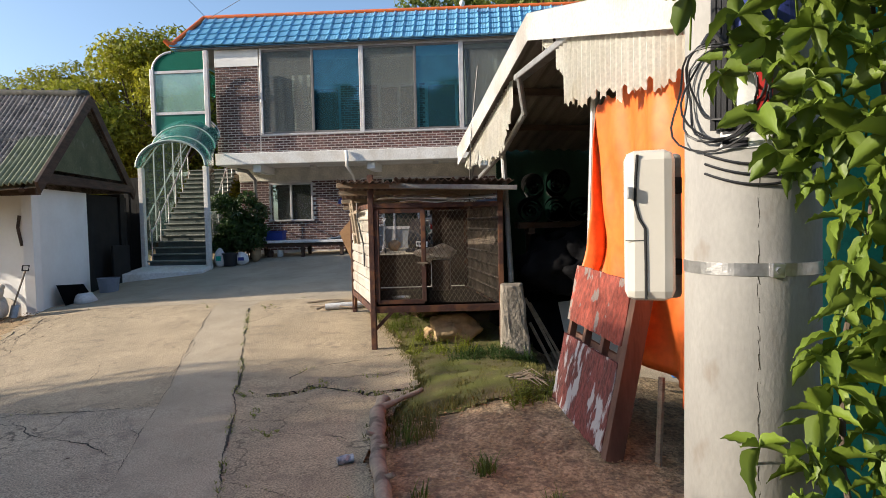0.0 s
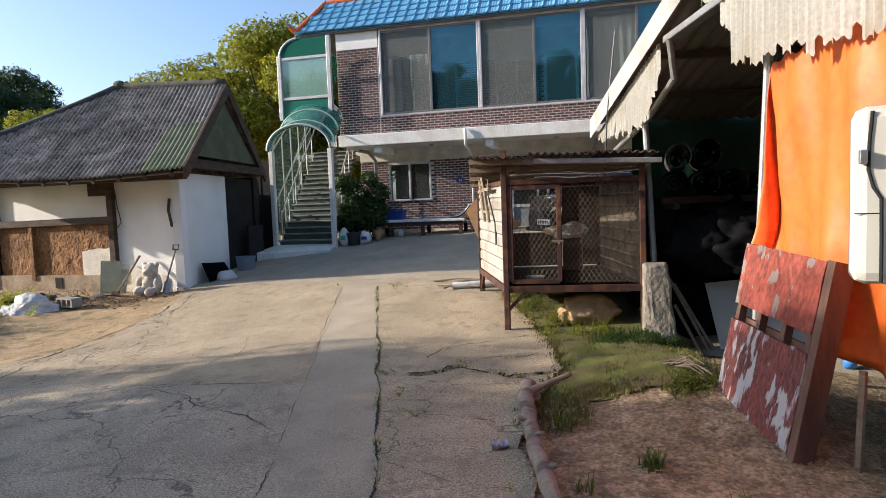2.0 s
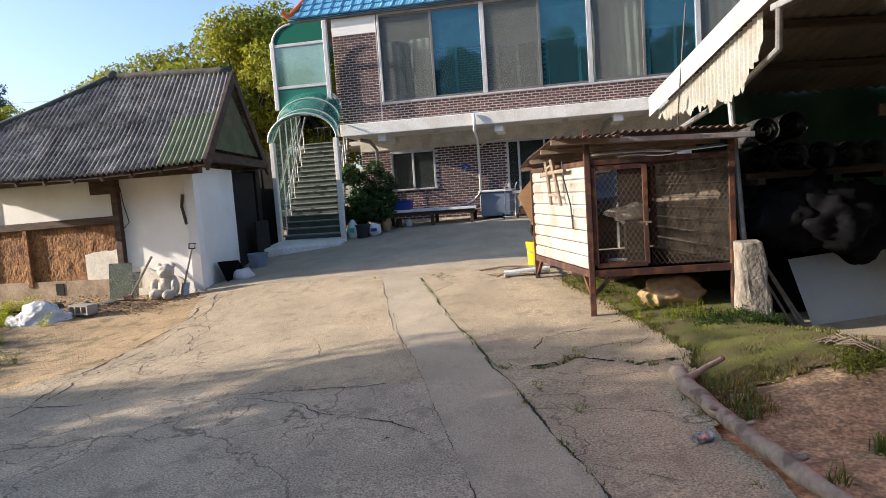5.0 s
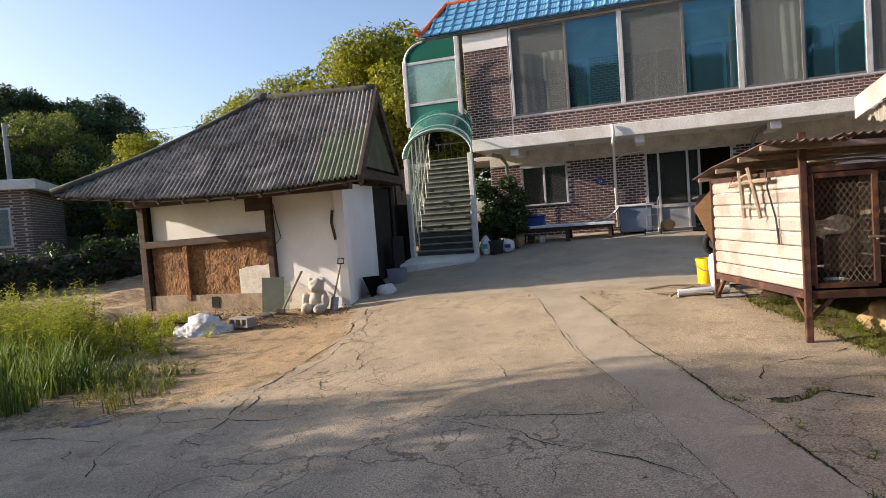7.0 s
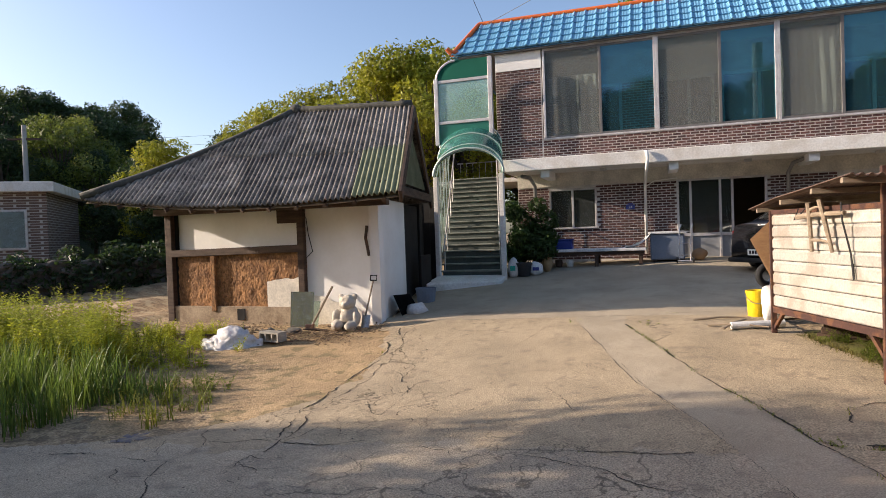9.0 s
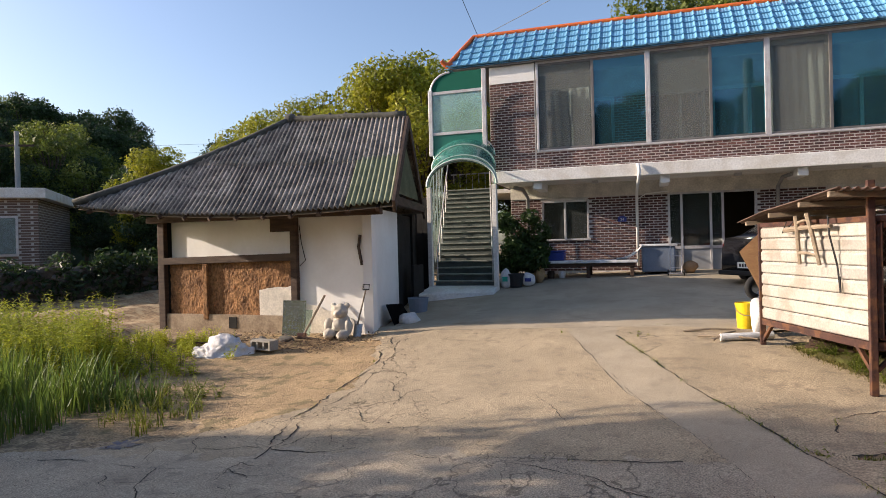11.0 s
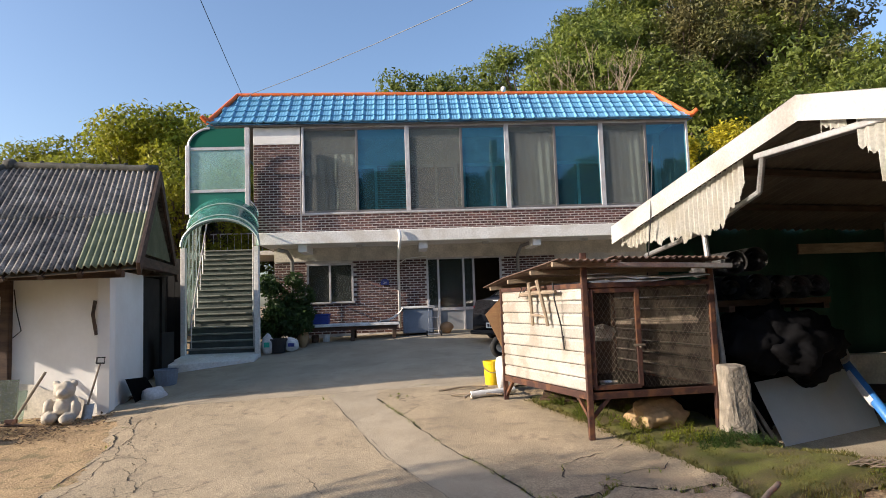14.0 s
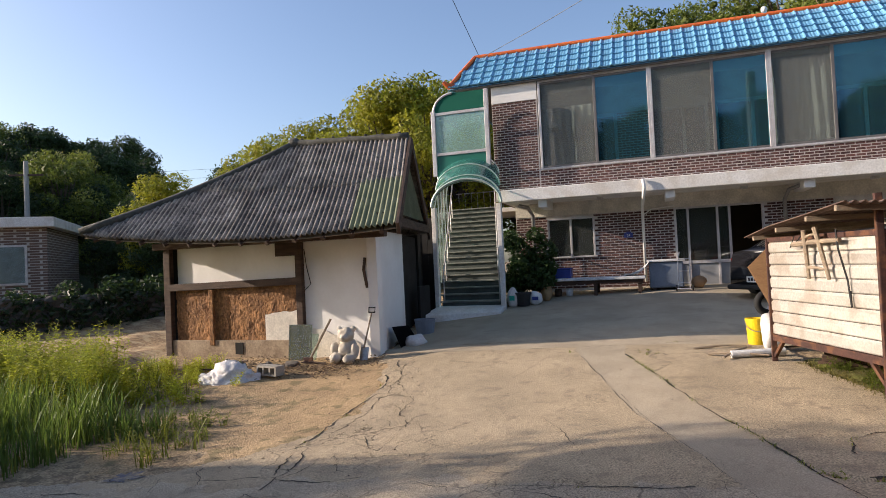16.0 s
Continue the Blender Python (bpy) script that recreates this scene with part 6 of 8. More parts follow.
part("tyre", bm, M_tyre, barrow, "worn rubber tyre", smooth=True)
bm = bmesh.new(); f = bm.faces.new([bm.verts.new(v) for v in ((-1.27, 9.62, 1.62), (-1.02, 9.56, 1.88), (-1.02, 9.56, 1.12), (-1.08, 9.58, 1.2))]); bmesh.ops.solidify(bm, geom=[f], thickness=0.015)
solo("plywood_sheet", bm, M_ply, "tan plywood sheet hung at the cage corner", "board")
stack = thing("timber_stack", (-0.6, 9.1, 0.45), "dark scrap timbers stacked under the cage", "timber")
for k in range(5):
    bm = bmesh.new(); beam(bm, (-0.66 + 0.03 * k, 9.4 - 0.02 * k, 0.48 + 0.052 * k), (-0.1 + 0.05 * (k % 2), 9.1 + 0.06 * (k % 3), 0.46 + 0.052 * k), 0.17 - 0.02 * (k % 2), 0.05, 0.006)
    part("timber", bm, M_timber, stack)
# wooden carrying frame hung on the siding
CS = (C0 - C3).normalized(); CN = Vector((CS.y, -CS.x, 0))
def cs(k, z, o=0.05):
    p = C3.lerp(C0, k) + CN * o
    return Vector((p.x, p.y, z))
carrier = thing("carrying_frame", cs(0.55, 1.5), "weathered wooden back-carrying frame hung on the cage siding", "wooden frame")
for p, q, w in ((cs(0.36, 1.86, 0.09), cs(0.78, 1.88, 0.09), 0.05), (cs(0.5, 2.0, 0.12), cs(0.48, 1.5, 0.07), 0.045), (cs(0.6, 2.02, 0.12), cs(0.66, 1.5, 0.07), 0.045), (cs(0.48, 1.62, 0.08), cs(0.64, 1.6, 0.08), 0.03), (cs(0.52, 1.93, 0.12), cs(0.6, 1.95, 0.12), 0.025)):
    bm = bmesh.new(); rod(bm, [p, p.lerp(q, 0.5) + Vector((0, 0, 0.008)), q], w / 2 + 0.004, 7, w / 2 - 0.004)
    part("spar", bm, M_greywood, carrier)
bm = bmesh.new(); rod(bm, [cs(0.76, 1.98, 0.1), cs(0.77, 1.8, 0.1), cs(0.78, 1.5, 0.04), cs(0.8, 1.25, 0.04), cs(0.79, 1.4, 0.03)], 0.009, 6)
part("strap", bm, M_cable, carrier, "dark hanging strap")
bm = bmesh.new(); rod(bm, [cs(0.33, 1.95, 0.04), cs(0.34, 1.83, 0.1), cs(0.38, 1.86, 0.1), cs(0.42, 1.97, 0.04)], 0.006, 6)
part("wire", bm, M_cable, carrier)
bowl = thing("feeding_bowl", cz(C0.lerp(C1, 0.2) + Vector((0, 0.2, 0)), 0.84), "dented steel feeding bowl on the cage floor", "bowl")
bm = bmesh.new(); lathe(bm, ORG[bowl], [(0.07, 0), (0.1, 0.07), (0.108, 0.072), (0.095, 0.06), (0.065, 0.012)], 18)
part("body", bm, M_steel, bowl)

crate = thing("wooden_crate", (0.15, 9.2, 0.83), "dark wooden crate with crumpled white plastic inside the cage", "crate")
bm = bmesh.new(); box(bm, (0.06, 9.15, 0.84), (0.3, 9.4, 1.24), bevel=0.01)
part("body", bm, M_timber, crate)
bm = bmesh.new(); lump(bm, (0.12, 9.3, 1.32), (0.24, 0.12, 0.11), 17, 0.5, 3)
part("plastic", bm, M_sack, crate, "crumpled white plastic")

# ---- by the house ----
bench = thing("bench", (-3.5, 15.7, 1.0), "low wooden platform bench with pale worn top", "bench")
bm = bmesh.new(); box(bm, (-4.75, 15.35, 1.32), (-2.5, 16.1, 1.38), bevel=0.012)
part("top", bm, M_bench, bench)
bm = bmesh.new(); box(bm, (-4.7, 15.4, 1.24), (-2.55, 15.46, 1.32)); 
part("apron", bm, M_timber, bench)
for x in (-4.65, -3.55, -2.62):
    for y in (15.42, 16.0):
        bm = bmesh.new(); box(bm, (x - 0.04, y, ground_z(x, y) - 0.02), (x + 0.04, y + 0.07, 1.25), bevel=0.006)
        part("leg", bm, M_timber, bench)
bluebox = thing("storage_box", (-4.35, 15.8, 1.38), "blue plastic box with lid on the bench", "box")
bm = bmesh.new(); box(bm, (-4.62, 15.62, 1.38), (-4.1, 15.95, 1.58), bevel=0.015)
part("body", bm, M_bluebox, bluebox)
bm = bmesh.new(); box(bm, (-4.64, 15.6, 1.58), (-4.08, 15.97, 1.61), bevel=0.008)
part("lid", bm, M_bluebox, bluebox)
bm = bmesh.new(); lump(bm, (-4.58, 15.5, 1.44), (0.12, 0.08, 0.06), 14, 0.2, 2)
solo("small_bag", bm, M_plate, "small white plastic bag on the bench", "bag", smooth=True)
bm = bmesh.new(); sheet(bm, lambda u, v: Vector((-2.95 + 0.55 * u, 15.5 + 0.4 * v, 1.39 + 0.28 * u ** 2 + 0.03 * math.sin(v * 9 + u * 7))), 10, 8, 0.006)
solo("cloth", bm, M_sack, "pale crumpled cloth draped at the bench end", "cloth", smooth=True)
for i, x in enumerate((-4.4, -4.15)):
    bm = bmesh.new(); lathe(bm, (x, 15.6, ground_z(x, 15.6)), [(0.07, 0), (0.085, 0.1), (0.08, 0.16), (0.06, 0.165)], 14)
    solo("small_pot", bm, M_bench if i else M_timber, "small pot under the bench", "pot", group="pots under the bench")
tank = thing("storage_bin", (-2.1, 15.9, 1.05), "grey-blue plastic bin with junk on its lid", "bin")
bm = bmesh.new(); vs = box(bm, (-2.42, 15.6, 1.1), (-1.72, 16.2, 1.66), bevel=0.03)
part("body", bm, M_tank, tank)
bm = bmesh.new(); box(bm, (-2.46, 15.56, 1.66), (-1.68, 16.24, 1.71), bevel=0.015)
part("lid", bm, M_bench, tank)
for x in (-2.36, -1.8):
    bm = bmesh.new(); box(bm, (x, 15.62, ground_z(x, 15.6) - 0.01), (x + 0.08, 15.72, 1.1))
    part("foot", bm, M_timber, tank)
trolley = thing("hand_trolley", (-1.75, 15.5, 1.05), "small metal hand trolley leaning by the bin", "trolley")
bm = bmesh.new()
for x in (-1.85, -1.62):
    rod(bm, [(x, 15.35, 1.1), (x + 0.02, 15.45, 1.75), (x + 0.06, 15.5, 1.85)], 0.013, 6)
for z in (1.2, 1.45, 1.7):
    rod(bm, [(-1.85, 15.38 + 0.05 * z, z), (-1.61, 15.38 + 0.05 * z, z)], 0.01, 6)
rod(bm, [(-1.88, 15.2, 1.09), (-1.6, 15.2, 1.09)], 0.012, 6)
part("frame", bm, M_alu, trolley)
for x in (-1.9, -1.58):
    bm = bmesh.new(); rod(bm, [(x, 15.36, 1.1), (x + 0.03, 15.36, 1.1)], 0.06, 12)
    part("wheel", bm, M_tyre, trolley)
bm = bmesh.new(); lump(bm, (-1.42, 15.8, 1.2), (0.16, 0.12, 0.14), 21, 0.3, 2)
solo("basket", bm, M_ply, "brown woven basket by the entrance", "basket", smooth=True)
signp = thing("house_number", (-2.84, GFY, 2.2), "small blue house number plate on the brick wall", "sign")
bm = bmesh.new(); box(bm, (-2.94, GFY - 0.045, 2.25), (-2.74, GFY - 0.03, 2.36), bevel=0.004)
part("plate", bm, M_navy, signp)
text_on("24", 0.085, Matrix.Translation((-2.84, GFY - 0.047, 2.3)) @ Matrix.Rotation(radians(90), 4, "X"), M_plate, signp)
bm = bmesh.new(); box(bm, (-2.9, GFY - 0.045, 2.365), (-2.78, GFY - 0.03, 2.39))
part("print_bar", bm, M_navy, signp)
pipe = thing("drain_pipe", (-2.49, 16.4, 1.2), "cream drain pipe down the brick wall", "pipe")
bm = bmesh.new(); rod(bm, [(-2.45, 15.45, 3.46), (-2.42, 15.42, 3.3), (-2.45, 15.5, 3.1), (-2.49, 16.3, 2.95), (-2.5, 16.55, 2.8), (-2.5, 16.57, 1.2)], 0.035, 10)
part("pipe", bm, M_white, pipe, smooth=True)
bm = bmesh.new(); rod(bm, [(-2.5, 16.57, 2.75), (-2.3, 16.58, 2.88), (-1.8, 16.58, 2.92)], 0.014, 6)
part("conduit", bm, M_white, pipe)
pipe2 = thing("drain_pipe", (-5.05, 16.4, 2.4), "grey drain pipe bend under the slab", "pipe")
bm = bmesh.new(); rod(bm, [(-5.25, 15.9, 3.12), (-5.12, 16.2, 3.1), (-5.05, 16.5, 2.9), (-5.05, 16.55, 1.6)], 0.045, 10)
part("pipe", bm, M_pipe, pipe2, smooth=True)
pipe3 = thing("drain_pipe", (0.45, 16.4, 2.4), "grey drain pipe bend under the slab", "pipe")
bm = bmesh.new(); rod(bm, [(0.7, 16.0, 3.14), (0.5, 16.3, 3.08), (0.45, 16.55, 2.9), (0.45, 16.57, 1.6)], 0.04, 10)
part("pipe", bm, M_pipe, pipe3, smooth=True)

# potted things by the stair foot
pot = thing("flower_pot", (-5.0, 14.85, 0.88), "black plastic flower pot by the stair", "pot")
bm = bmesh.new(); lathe(bm, (-5.05, 14.8, ground_z(-5.05, 14.8)), [(0.13, 0), (0.17, 0.26), (0.185, 0.26), (0.185, 0.3), (0.16, 0.3), (0.15, 0.24)], 20)
part("body", bm, M_pot, pot)
def bag(x, y, w, h, mat, label, seed, band):
    b = thing("bag", (x, y, ground_z(x, y)), label, "bag", group="bags by the stair")
    bm = bmesh.new(); lump(bm, (x, y, ground_z(x, y) + h * 0.48), (w, w * 0.6, h * 0.52), seed, 0.22)
    for v in bm.verts:
        v.co.z = max(v.co.z, ground_z(x, y))
    part("body", bm, mat, b, smooth=True)
    bm = bmesh.new(); sheet(bm, lambda u, v: Vector((x + (u - 0.5) * w * 0.9, y - w * 0.64, ground_z(x, y) + h * (0.35 + 0.25 * v))), 4, 2, 0.003)
    part("print", bm, band, b, "printed panel")
bag(-5.27, 14.75, 0.13, 0.42, M_sack, "white and green printed plastic sack", 31, M_teal)
bag(-4.78, 14.85, 0.15, 0.3, M_plate, "white plastic sack with a blue mark", 33, M_navy)
bm = bmesh.new(); lump(bm, (-4.6, 15.2, 1.1), (0.13, 0.12, 0.22), 41, 0.25, 2)
solo("jar", bm, M_rock, "brown glazed jar in the shade of the shrub", "jar", smooth=True)

# ---- car ----
car = thing("car", (1.1, 14.8, 0.95), "black sedan parked at an angle before the house", "car")
CM = Matrix.Translation((-0.52, 13.95, 0.93)) @ Matrix.Rotation(radians(33), 4, "Z")
# side profile from the tail (x=0) to the nose
PROF = [(0.0, 0.2), (-0.03, 0.42), (0.02, 0.68), (0.1, 0.86), (0.55, 0.92), (1.0, 1.24), (1.7, 1.3), (2.1, 1.2), (2.5, 0.88), (3.1, 0.76), (3.3, 0.55), (3.33, 0.25), (3.25, 0.16), (0.05, 0.16)]
def car_bm(lo, hi, w, inset=0.0):
    bm = bmesh.new()
    pts = PROF[lo:hi]
    L = [bm.verts.new(CM @ Vector((x, -w * (1 - 0.16 * max(0, z - 0.85) / 0.45) + 0.05 * (x < 0.05), z))) for x, z in pts]
    R = [bm.verts.new(CM @ Vector((x, w * (1 - 0.16 * max(0, z - 0.85) / 0.45) - 0.05 * (x < 0.05), z))) for x, z in pts]
    bm.faces.new(L); bm.faces.new(R[::-1])
    for i in range(len(pts)):
        j = (i + 1) % len(pts)
        bm.faces.new((L[i], R[i], R[j], L[j]))
    bmesh.ops.bevel(bm, geom=bm.edges[:], offset=0.03, segments=2, affect="EDGES")
    return bm
body = part("body", car_bm(0, 14, 0.8), M_car, car, smooth=True)
def cbox(lo, hi, mat, name, par, bevel=0.01, label=""):
    bm = bmesh.new(); box(bm, lo, hi, CM, bevel)
    return part(name, bm, mat, par, label)
plate_c = cbox((-0.06, -0.25, 0.3), (-0.035, 0.25, 0.41), M_plate, "number_plate", car, 0.003, "white number plate")
cbox((-0.03, -0.74, 0.66), (0.1, -0.34, 0.78), M_light, "tail_light", car, 0.02, "red tail light")
cbox((0.06, 0.7, 0.68), (0.3, 0.795, 0.76), M_light, "tail_light", car, 0.02, "red tail light")
for y in (-0.17, -0.1, -0.03, 0.04, 0.11, 0.18):
    cbox((-0.064, y - 0.022, 0.325), (-0.058, y + 0.022, 0.385), M_ink, "plate_bar", plate_c, 0.0)
cbox((-0.07, -0.78, 0.16), (0.08, 0.78, 0.25), M_tyre, "bumper", car, 0.03)
bm = bmesh.new(); f = bm.faces.new([bm.verts.new(CM @ Vector(p)) for p in ((0.58, -0.66, 0.95), (0.58, 0.66, 0.95), (0.99, 0.6, 1.235), (0.99, -0.6, 1.235))]); bmesh.ops.translate(bm, verts=bm.verts[:], vec=(-0.012, 0, 0.02)); bmesh.ops.solidify(bm, geom=[f], thickness=0.004)
part("rear_window", bm, M_glass, car)
for x in (0.7, 2.6):
    for y in (-0.76, 0.76):
        bm = bmesh.new(); rod(bm, [CM @ Vector((x, y - 0.09, 0.26)), CM @ Vector((x, y + 0.09, 0.26))], 0.27, 22)
        wheel = part("wheel", bm, M_tyre, car)
        bm = bmesh.new(); rod(bm, [CM @ Vector((x, y - 0.1, 0.26)), CM @ Vector((x, y + 0.1, 0.26))], 0.17, 16)
        part("rim", bm, M_alu, wheel)

# ---- by the shed wall ----
TX, TY, TZ = -7.08, 10.42, ground_z(-7.08, 10.42) - 0.01
bm = bmesh.new()
for (dx, dy, dz), r, sd in (((0, 0.02, 0.19), (0.165, 0.14, 0.2), 1), ((0, -0.02, 0.43), (0.14, 0.125, 0.125), 2), ((0.02, -0.13, 0.4), (0.07, 0.07, 0.055), 3), ((-0.12, 0.0, 0.52), (0.05, 0.035, 0.05), 4), ((0.12, 0.0, 0.52), (0.05, 0.035, 0.05), 5), ((-0.19, -0.06, 0.2), (0.07, 0.075, 0.125), 6), ((0.17, -0.07, 0.19), (0.07, 0.075, 0.12), 7), ((-0.12, -0.16, 0.075), (0.095, 0.14, 0.085), 8), ((0.12, -0.17, 0.07), (0.095, 0.14, 0.08), 9), ((0.0, -0.1, 0.21), (0.11, 0.07, 0.1), 10)):
    lump(bm, (TX + dx, TY + dy, TZ + dz), r, sd, 0.16, 3)
bear = solo("teddy_bear", bm, M_plush, "grubby cream plush teddy bear sitting against the shed", "toy", smooth=True)
fuse = bear.modifiers.new("fuse", "REMESH")
fuse.mode, fuse.voxel_size, fuse.use_smooth_shade = "VOXEL", 0.014, True
shovel = thing("shovel", (-6.72, 10.5, 0.36), "small shovel standing against the shed wall", "shovel")
bm = bmesh.new(); rod(bm, [(-6.78, 10.42, 0.55), (-6.72, 10.64, 1.1)], 0.014, 8)
part("shaft", bm, M_greywood, shovel)
bm = bmesh.new(); rod(bm, [(-6.77, 10.63, 1.1), (-6.77, 10.65, 1.18), (-6.66, 10.65, 1.18), (-6.66, 10.63, 1.1), (-6.77, 10.63, 1.1)], 0.013, 6)
part("grip", bm, M_cable, shovel, "black grip")
bm = bmesh.new(); sheet(bm, lambda u, v: Vector((-6.85 + 0.14 * u, 10.36 + 0.08 * v + 0.03 * (2 * u - 1) ** 2, 0.36 + 0.2 * v)), 6, 4, 0.005)
part("blade", bm, M_pipe, shovel)
hoe = thing("hoe", (-7.7, 10.4, 0.35), "worn wooden hoe handle leaning on the shed", "hoe")
bm = bmesh.new(); rod(bm, [(-7.72, 10.3, 0.35), (-7.5, 10.68, 1.0)], 0.02, 8)
part("handle", bm, M_greywood, hoe)
bm = bmesh.new(); box(bm, (-7.8, 10.26, 0.34), (-7.64, 10.3, 0.42), bevel=0.005)
part("blade", bm, M_rust, hoe)
bm = bmesh.new(); sheet(bm, lambda u, v: Vector((-8.2 + 0.46 * u, 10.44 + 0.07 * v + 0.02 * math.cos(3.14 * u), 0.33 + 0.6 * v)), 2, 2, 0.01)
solo("glass_sheet", bm, M_clearglass, "greenish glass sheet leaning on the shed footing", "glass sheet")
bm = bmesh.new(); sheet(bm, lambda u, v: Vector((-8.0 + 0.3 * u, 10.5 + 0.12 * v, 0.34 + 0.42 * v)), 2, 2, 0.01)
solo("glass_sheet", bm, M_clearglass, "smaller glass sheet behind the first", "glass sheet")
bm = bmesh.new(); lump(bm, (-8.45, 9.3, 0.22), (0.48, 0.33, 0.27), 55, 0.3, 5)
for v in bm.verts:
    v.co.z += 0.03 * noise.noise(v.co * 9) - 0.05 * abs(noise.noise(v.co * 6 + Vector((4, 0, 0)))) - 0.03 * abs(noise.noise(v.co * 15)) + 0.012 * noise.noise(v.co * 30)
solo("filled_sack", bm, M_sack, "white woven sack lying half flat on the soil", "sack", smooth=True)
block = thing("cement_block", (-7.85, 9.4, 0.3), "hollow cement block lying by the sack", "block")
bm = bmesh.new()
BM_ = Matrix.Translation((-7.85, 9.42, 0.36)) @ Matrix.Rotation(radians(-12), 4, "Z")
for lo, hi in (((-0.2, -0.09, -0.07), (0.2, 0.09, -0.045)), ((-0.2, -0.09, 0.05), (0.2, 0.09, 0.075)), ((-0.2, -0.088, -0.045), (-0.17, 0.088, 0.05)), ((-0.08, -0.088, -0.045), (-0.05, 0.088, 0.05)), ((0.05, -0.088, -0.045), (0.08, 0.088, 0.05)), ((0.17, -0.088, -0.045), (0.2, 0.088, 0.05))):
    box(bm, lo, hi, BM_)
part("body", bm, M_block, block)
for i in range(14):
    r = random.Random(i)
    x, y = r.uniform(-9.6, -6.9), r.uniform(9.6, 10.3)
    if r.random() < 0.5:
        bm = bmesh.new(); rod(bm, [(x, y, ground_z(x, y) + 0.02), (x + r.uniform(-0.5, 0.5), y + r.uniform(-0.15, 0.15), ground_z(x, y) + 0.05)], 0.02, 6, 0.012)
        solo("scrap_stick", bm, M_timber, "dark scrap of wood on the soil", "stick", group="scraps by the shed")
    else:
        bm = bmesh.new(); lump(bm, (x, y, ground_z(x, y)), (r.uniform(0.06, 0.16), r.uniform(0.06, 0.12), 0.07), i, 0.35, 2)
        solo("stone", bm, M_stone, "small dark stone in the soil", "stone", group="stones by the shed")
# no hole is cut; a black block gives the flue's shaded inside
bm = bmesh.new(); box(bm, (-9.49, 10.765, 0.4), (-9.33, 10.9, 0.6))
part("vent_hole", bm, M_dark, shed, "small flue opening, drawn as a block coloured black for its shade")
bm = bmesh.new(); beam(bm, on(FL, FR, 0.56, 2.22, 0.07), on(FL, FR, 0.67, 2.22, 0.07), 0.05, 0.24, 0.008)
part("dark_board", bm, M_timber, shed, "dark wooden board under the eave")
bm = bmesh.new(); rod(bm, [on(FL, FR, 0.69, 2.2, 0.05), on(FL, FR, 0.7, 1.9, 0.06), on(FL, FR, 0.72, 1.6, 0.08), on(FL, FR, 0.69, 1.5, 0.06)], 0.008, 5)
part("loose_wire", bm, M_cable, shed)
bm = bmesh.new(); rod(bm, [on(FL, FR, 0.955, 2.0, 0.03), on(FL, FR, 0.95, 1.8, 0.05), on(FL, FR, 0.96, 1.5, 0.03)], 0.025, 6)
part("bracket", bm, M_timber, shed)
# things in the shed's side recess
bm = bmesh.new(); f = bm.faces.new([bm.verts.new(v) for v in ((-6.45, 11.2, 0.4), (-6.4, 11.9, 0.45), (-6.6, 11.9, 0.75), (-6.62, 11.2, 0.8))]); bmesh.ops.solidify(bm, geom=[f], thickness=0.02)
solo("leaning_board", bm, M_black, "black sheet leaning in the shed recess", "board")
bm = bmesh.new(); lathe(bm, (-6.5, 12.5, 0.5), [(0.16, 0), (0.2, 0.3), (0.21, 0.3), (0.2, 0.31)], 16)
solo("old_tub", bm, M_tank, "dark plastic tub by the shed wall", "tub")
bm = bmesh.new(); lump(bm, (-6.3, 11.5, 0.5), (0.2, 0.2, 0.13), 61, 0.3, 2)
solo("old_sack", bm, M_sack, "dirty folded sack at the shed corner", "sack", smooth=True)
# same black as the doorway, for the shade it stands in
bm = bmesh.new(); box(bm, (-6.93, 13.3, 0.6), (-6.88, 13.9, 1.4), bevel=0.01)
solo("dark_slab", bm, M_dark, "board leaning at the shed door, in the recess's shade black", "board")

# ---- inside the shelter ----
bm = bmesh.new()
f = bm.faces.new([bm.verts.new(v) for v in ((1.7, 7.92, 0.1), (3.16, 8.42, 0.12), (3.33, 9.0, 0.86), (1.6, 8.3, 0.78))]); bmesh.ops.solidify(bm, geom=[f], thickness=0.02)
solo("grey_board", bm, M_board, "large pale grey board leaning in the shelter", "board")
tubep = thing("blue_tube", (2.7, 7.4, 0.1), "long blue plastic tube with a torn white wrap", "tube")
bm = bmesh.new(); rod(bm, [(3.15, 9.4, 1.28), (2.66, 7.35, 0.16)], 0.055, 14)
part("tube", bm, M_bluetube, tubep, smooth=True)
bm = bmesh.new(); rod(bm, [(2.94, 8.55, 0.8), (2.82, 8.05, 0.53)], 0.06, 14)
part("wrap", bm, M_plate, tubep)
bm = bmesh.new(); rod(bm, [(2.72, 8.42, 1.02), (3.0, 8.85, 1.06)], 0.1, 20, cap=False); bmesh.ops.solidify(bm, geom=bm.faces[:], thickness=0.035)
solo("rolled_mat", bm, M_sack, "rolled pale mat resting on the board", "roll", smooth=False)
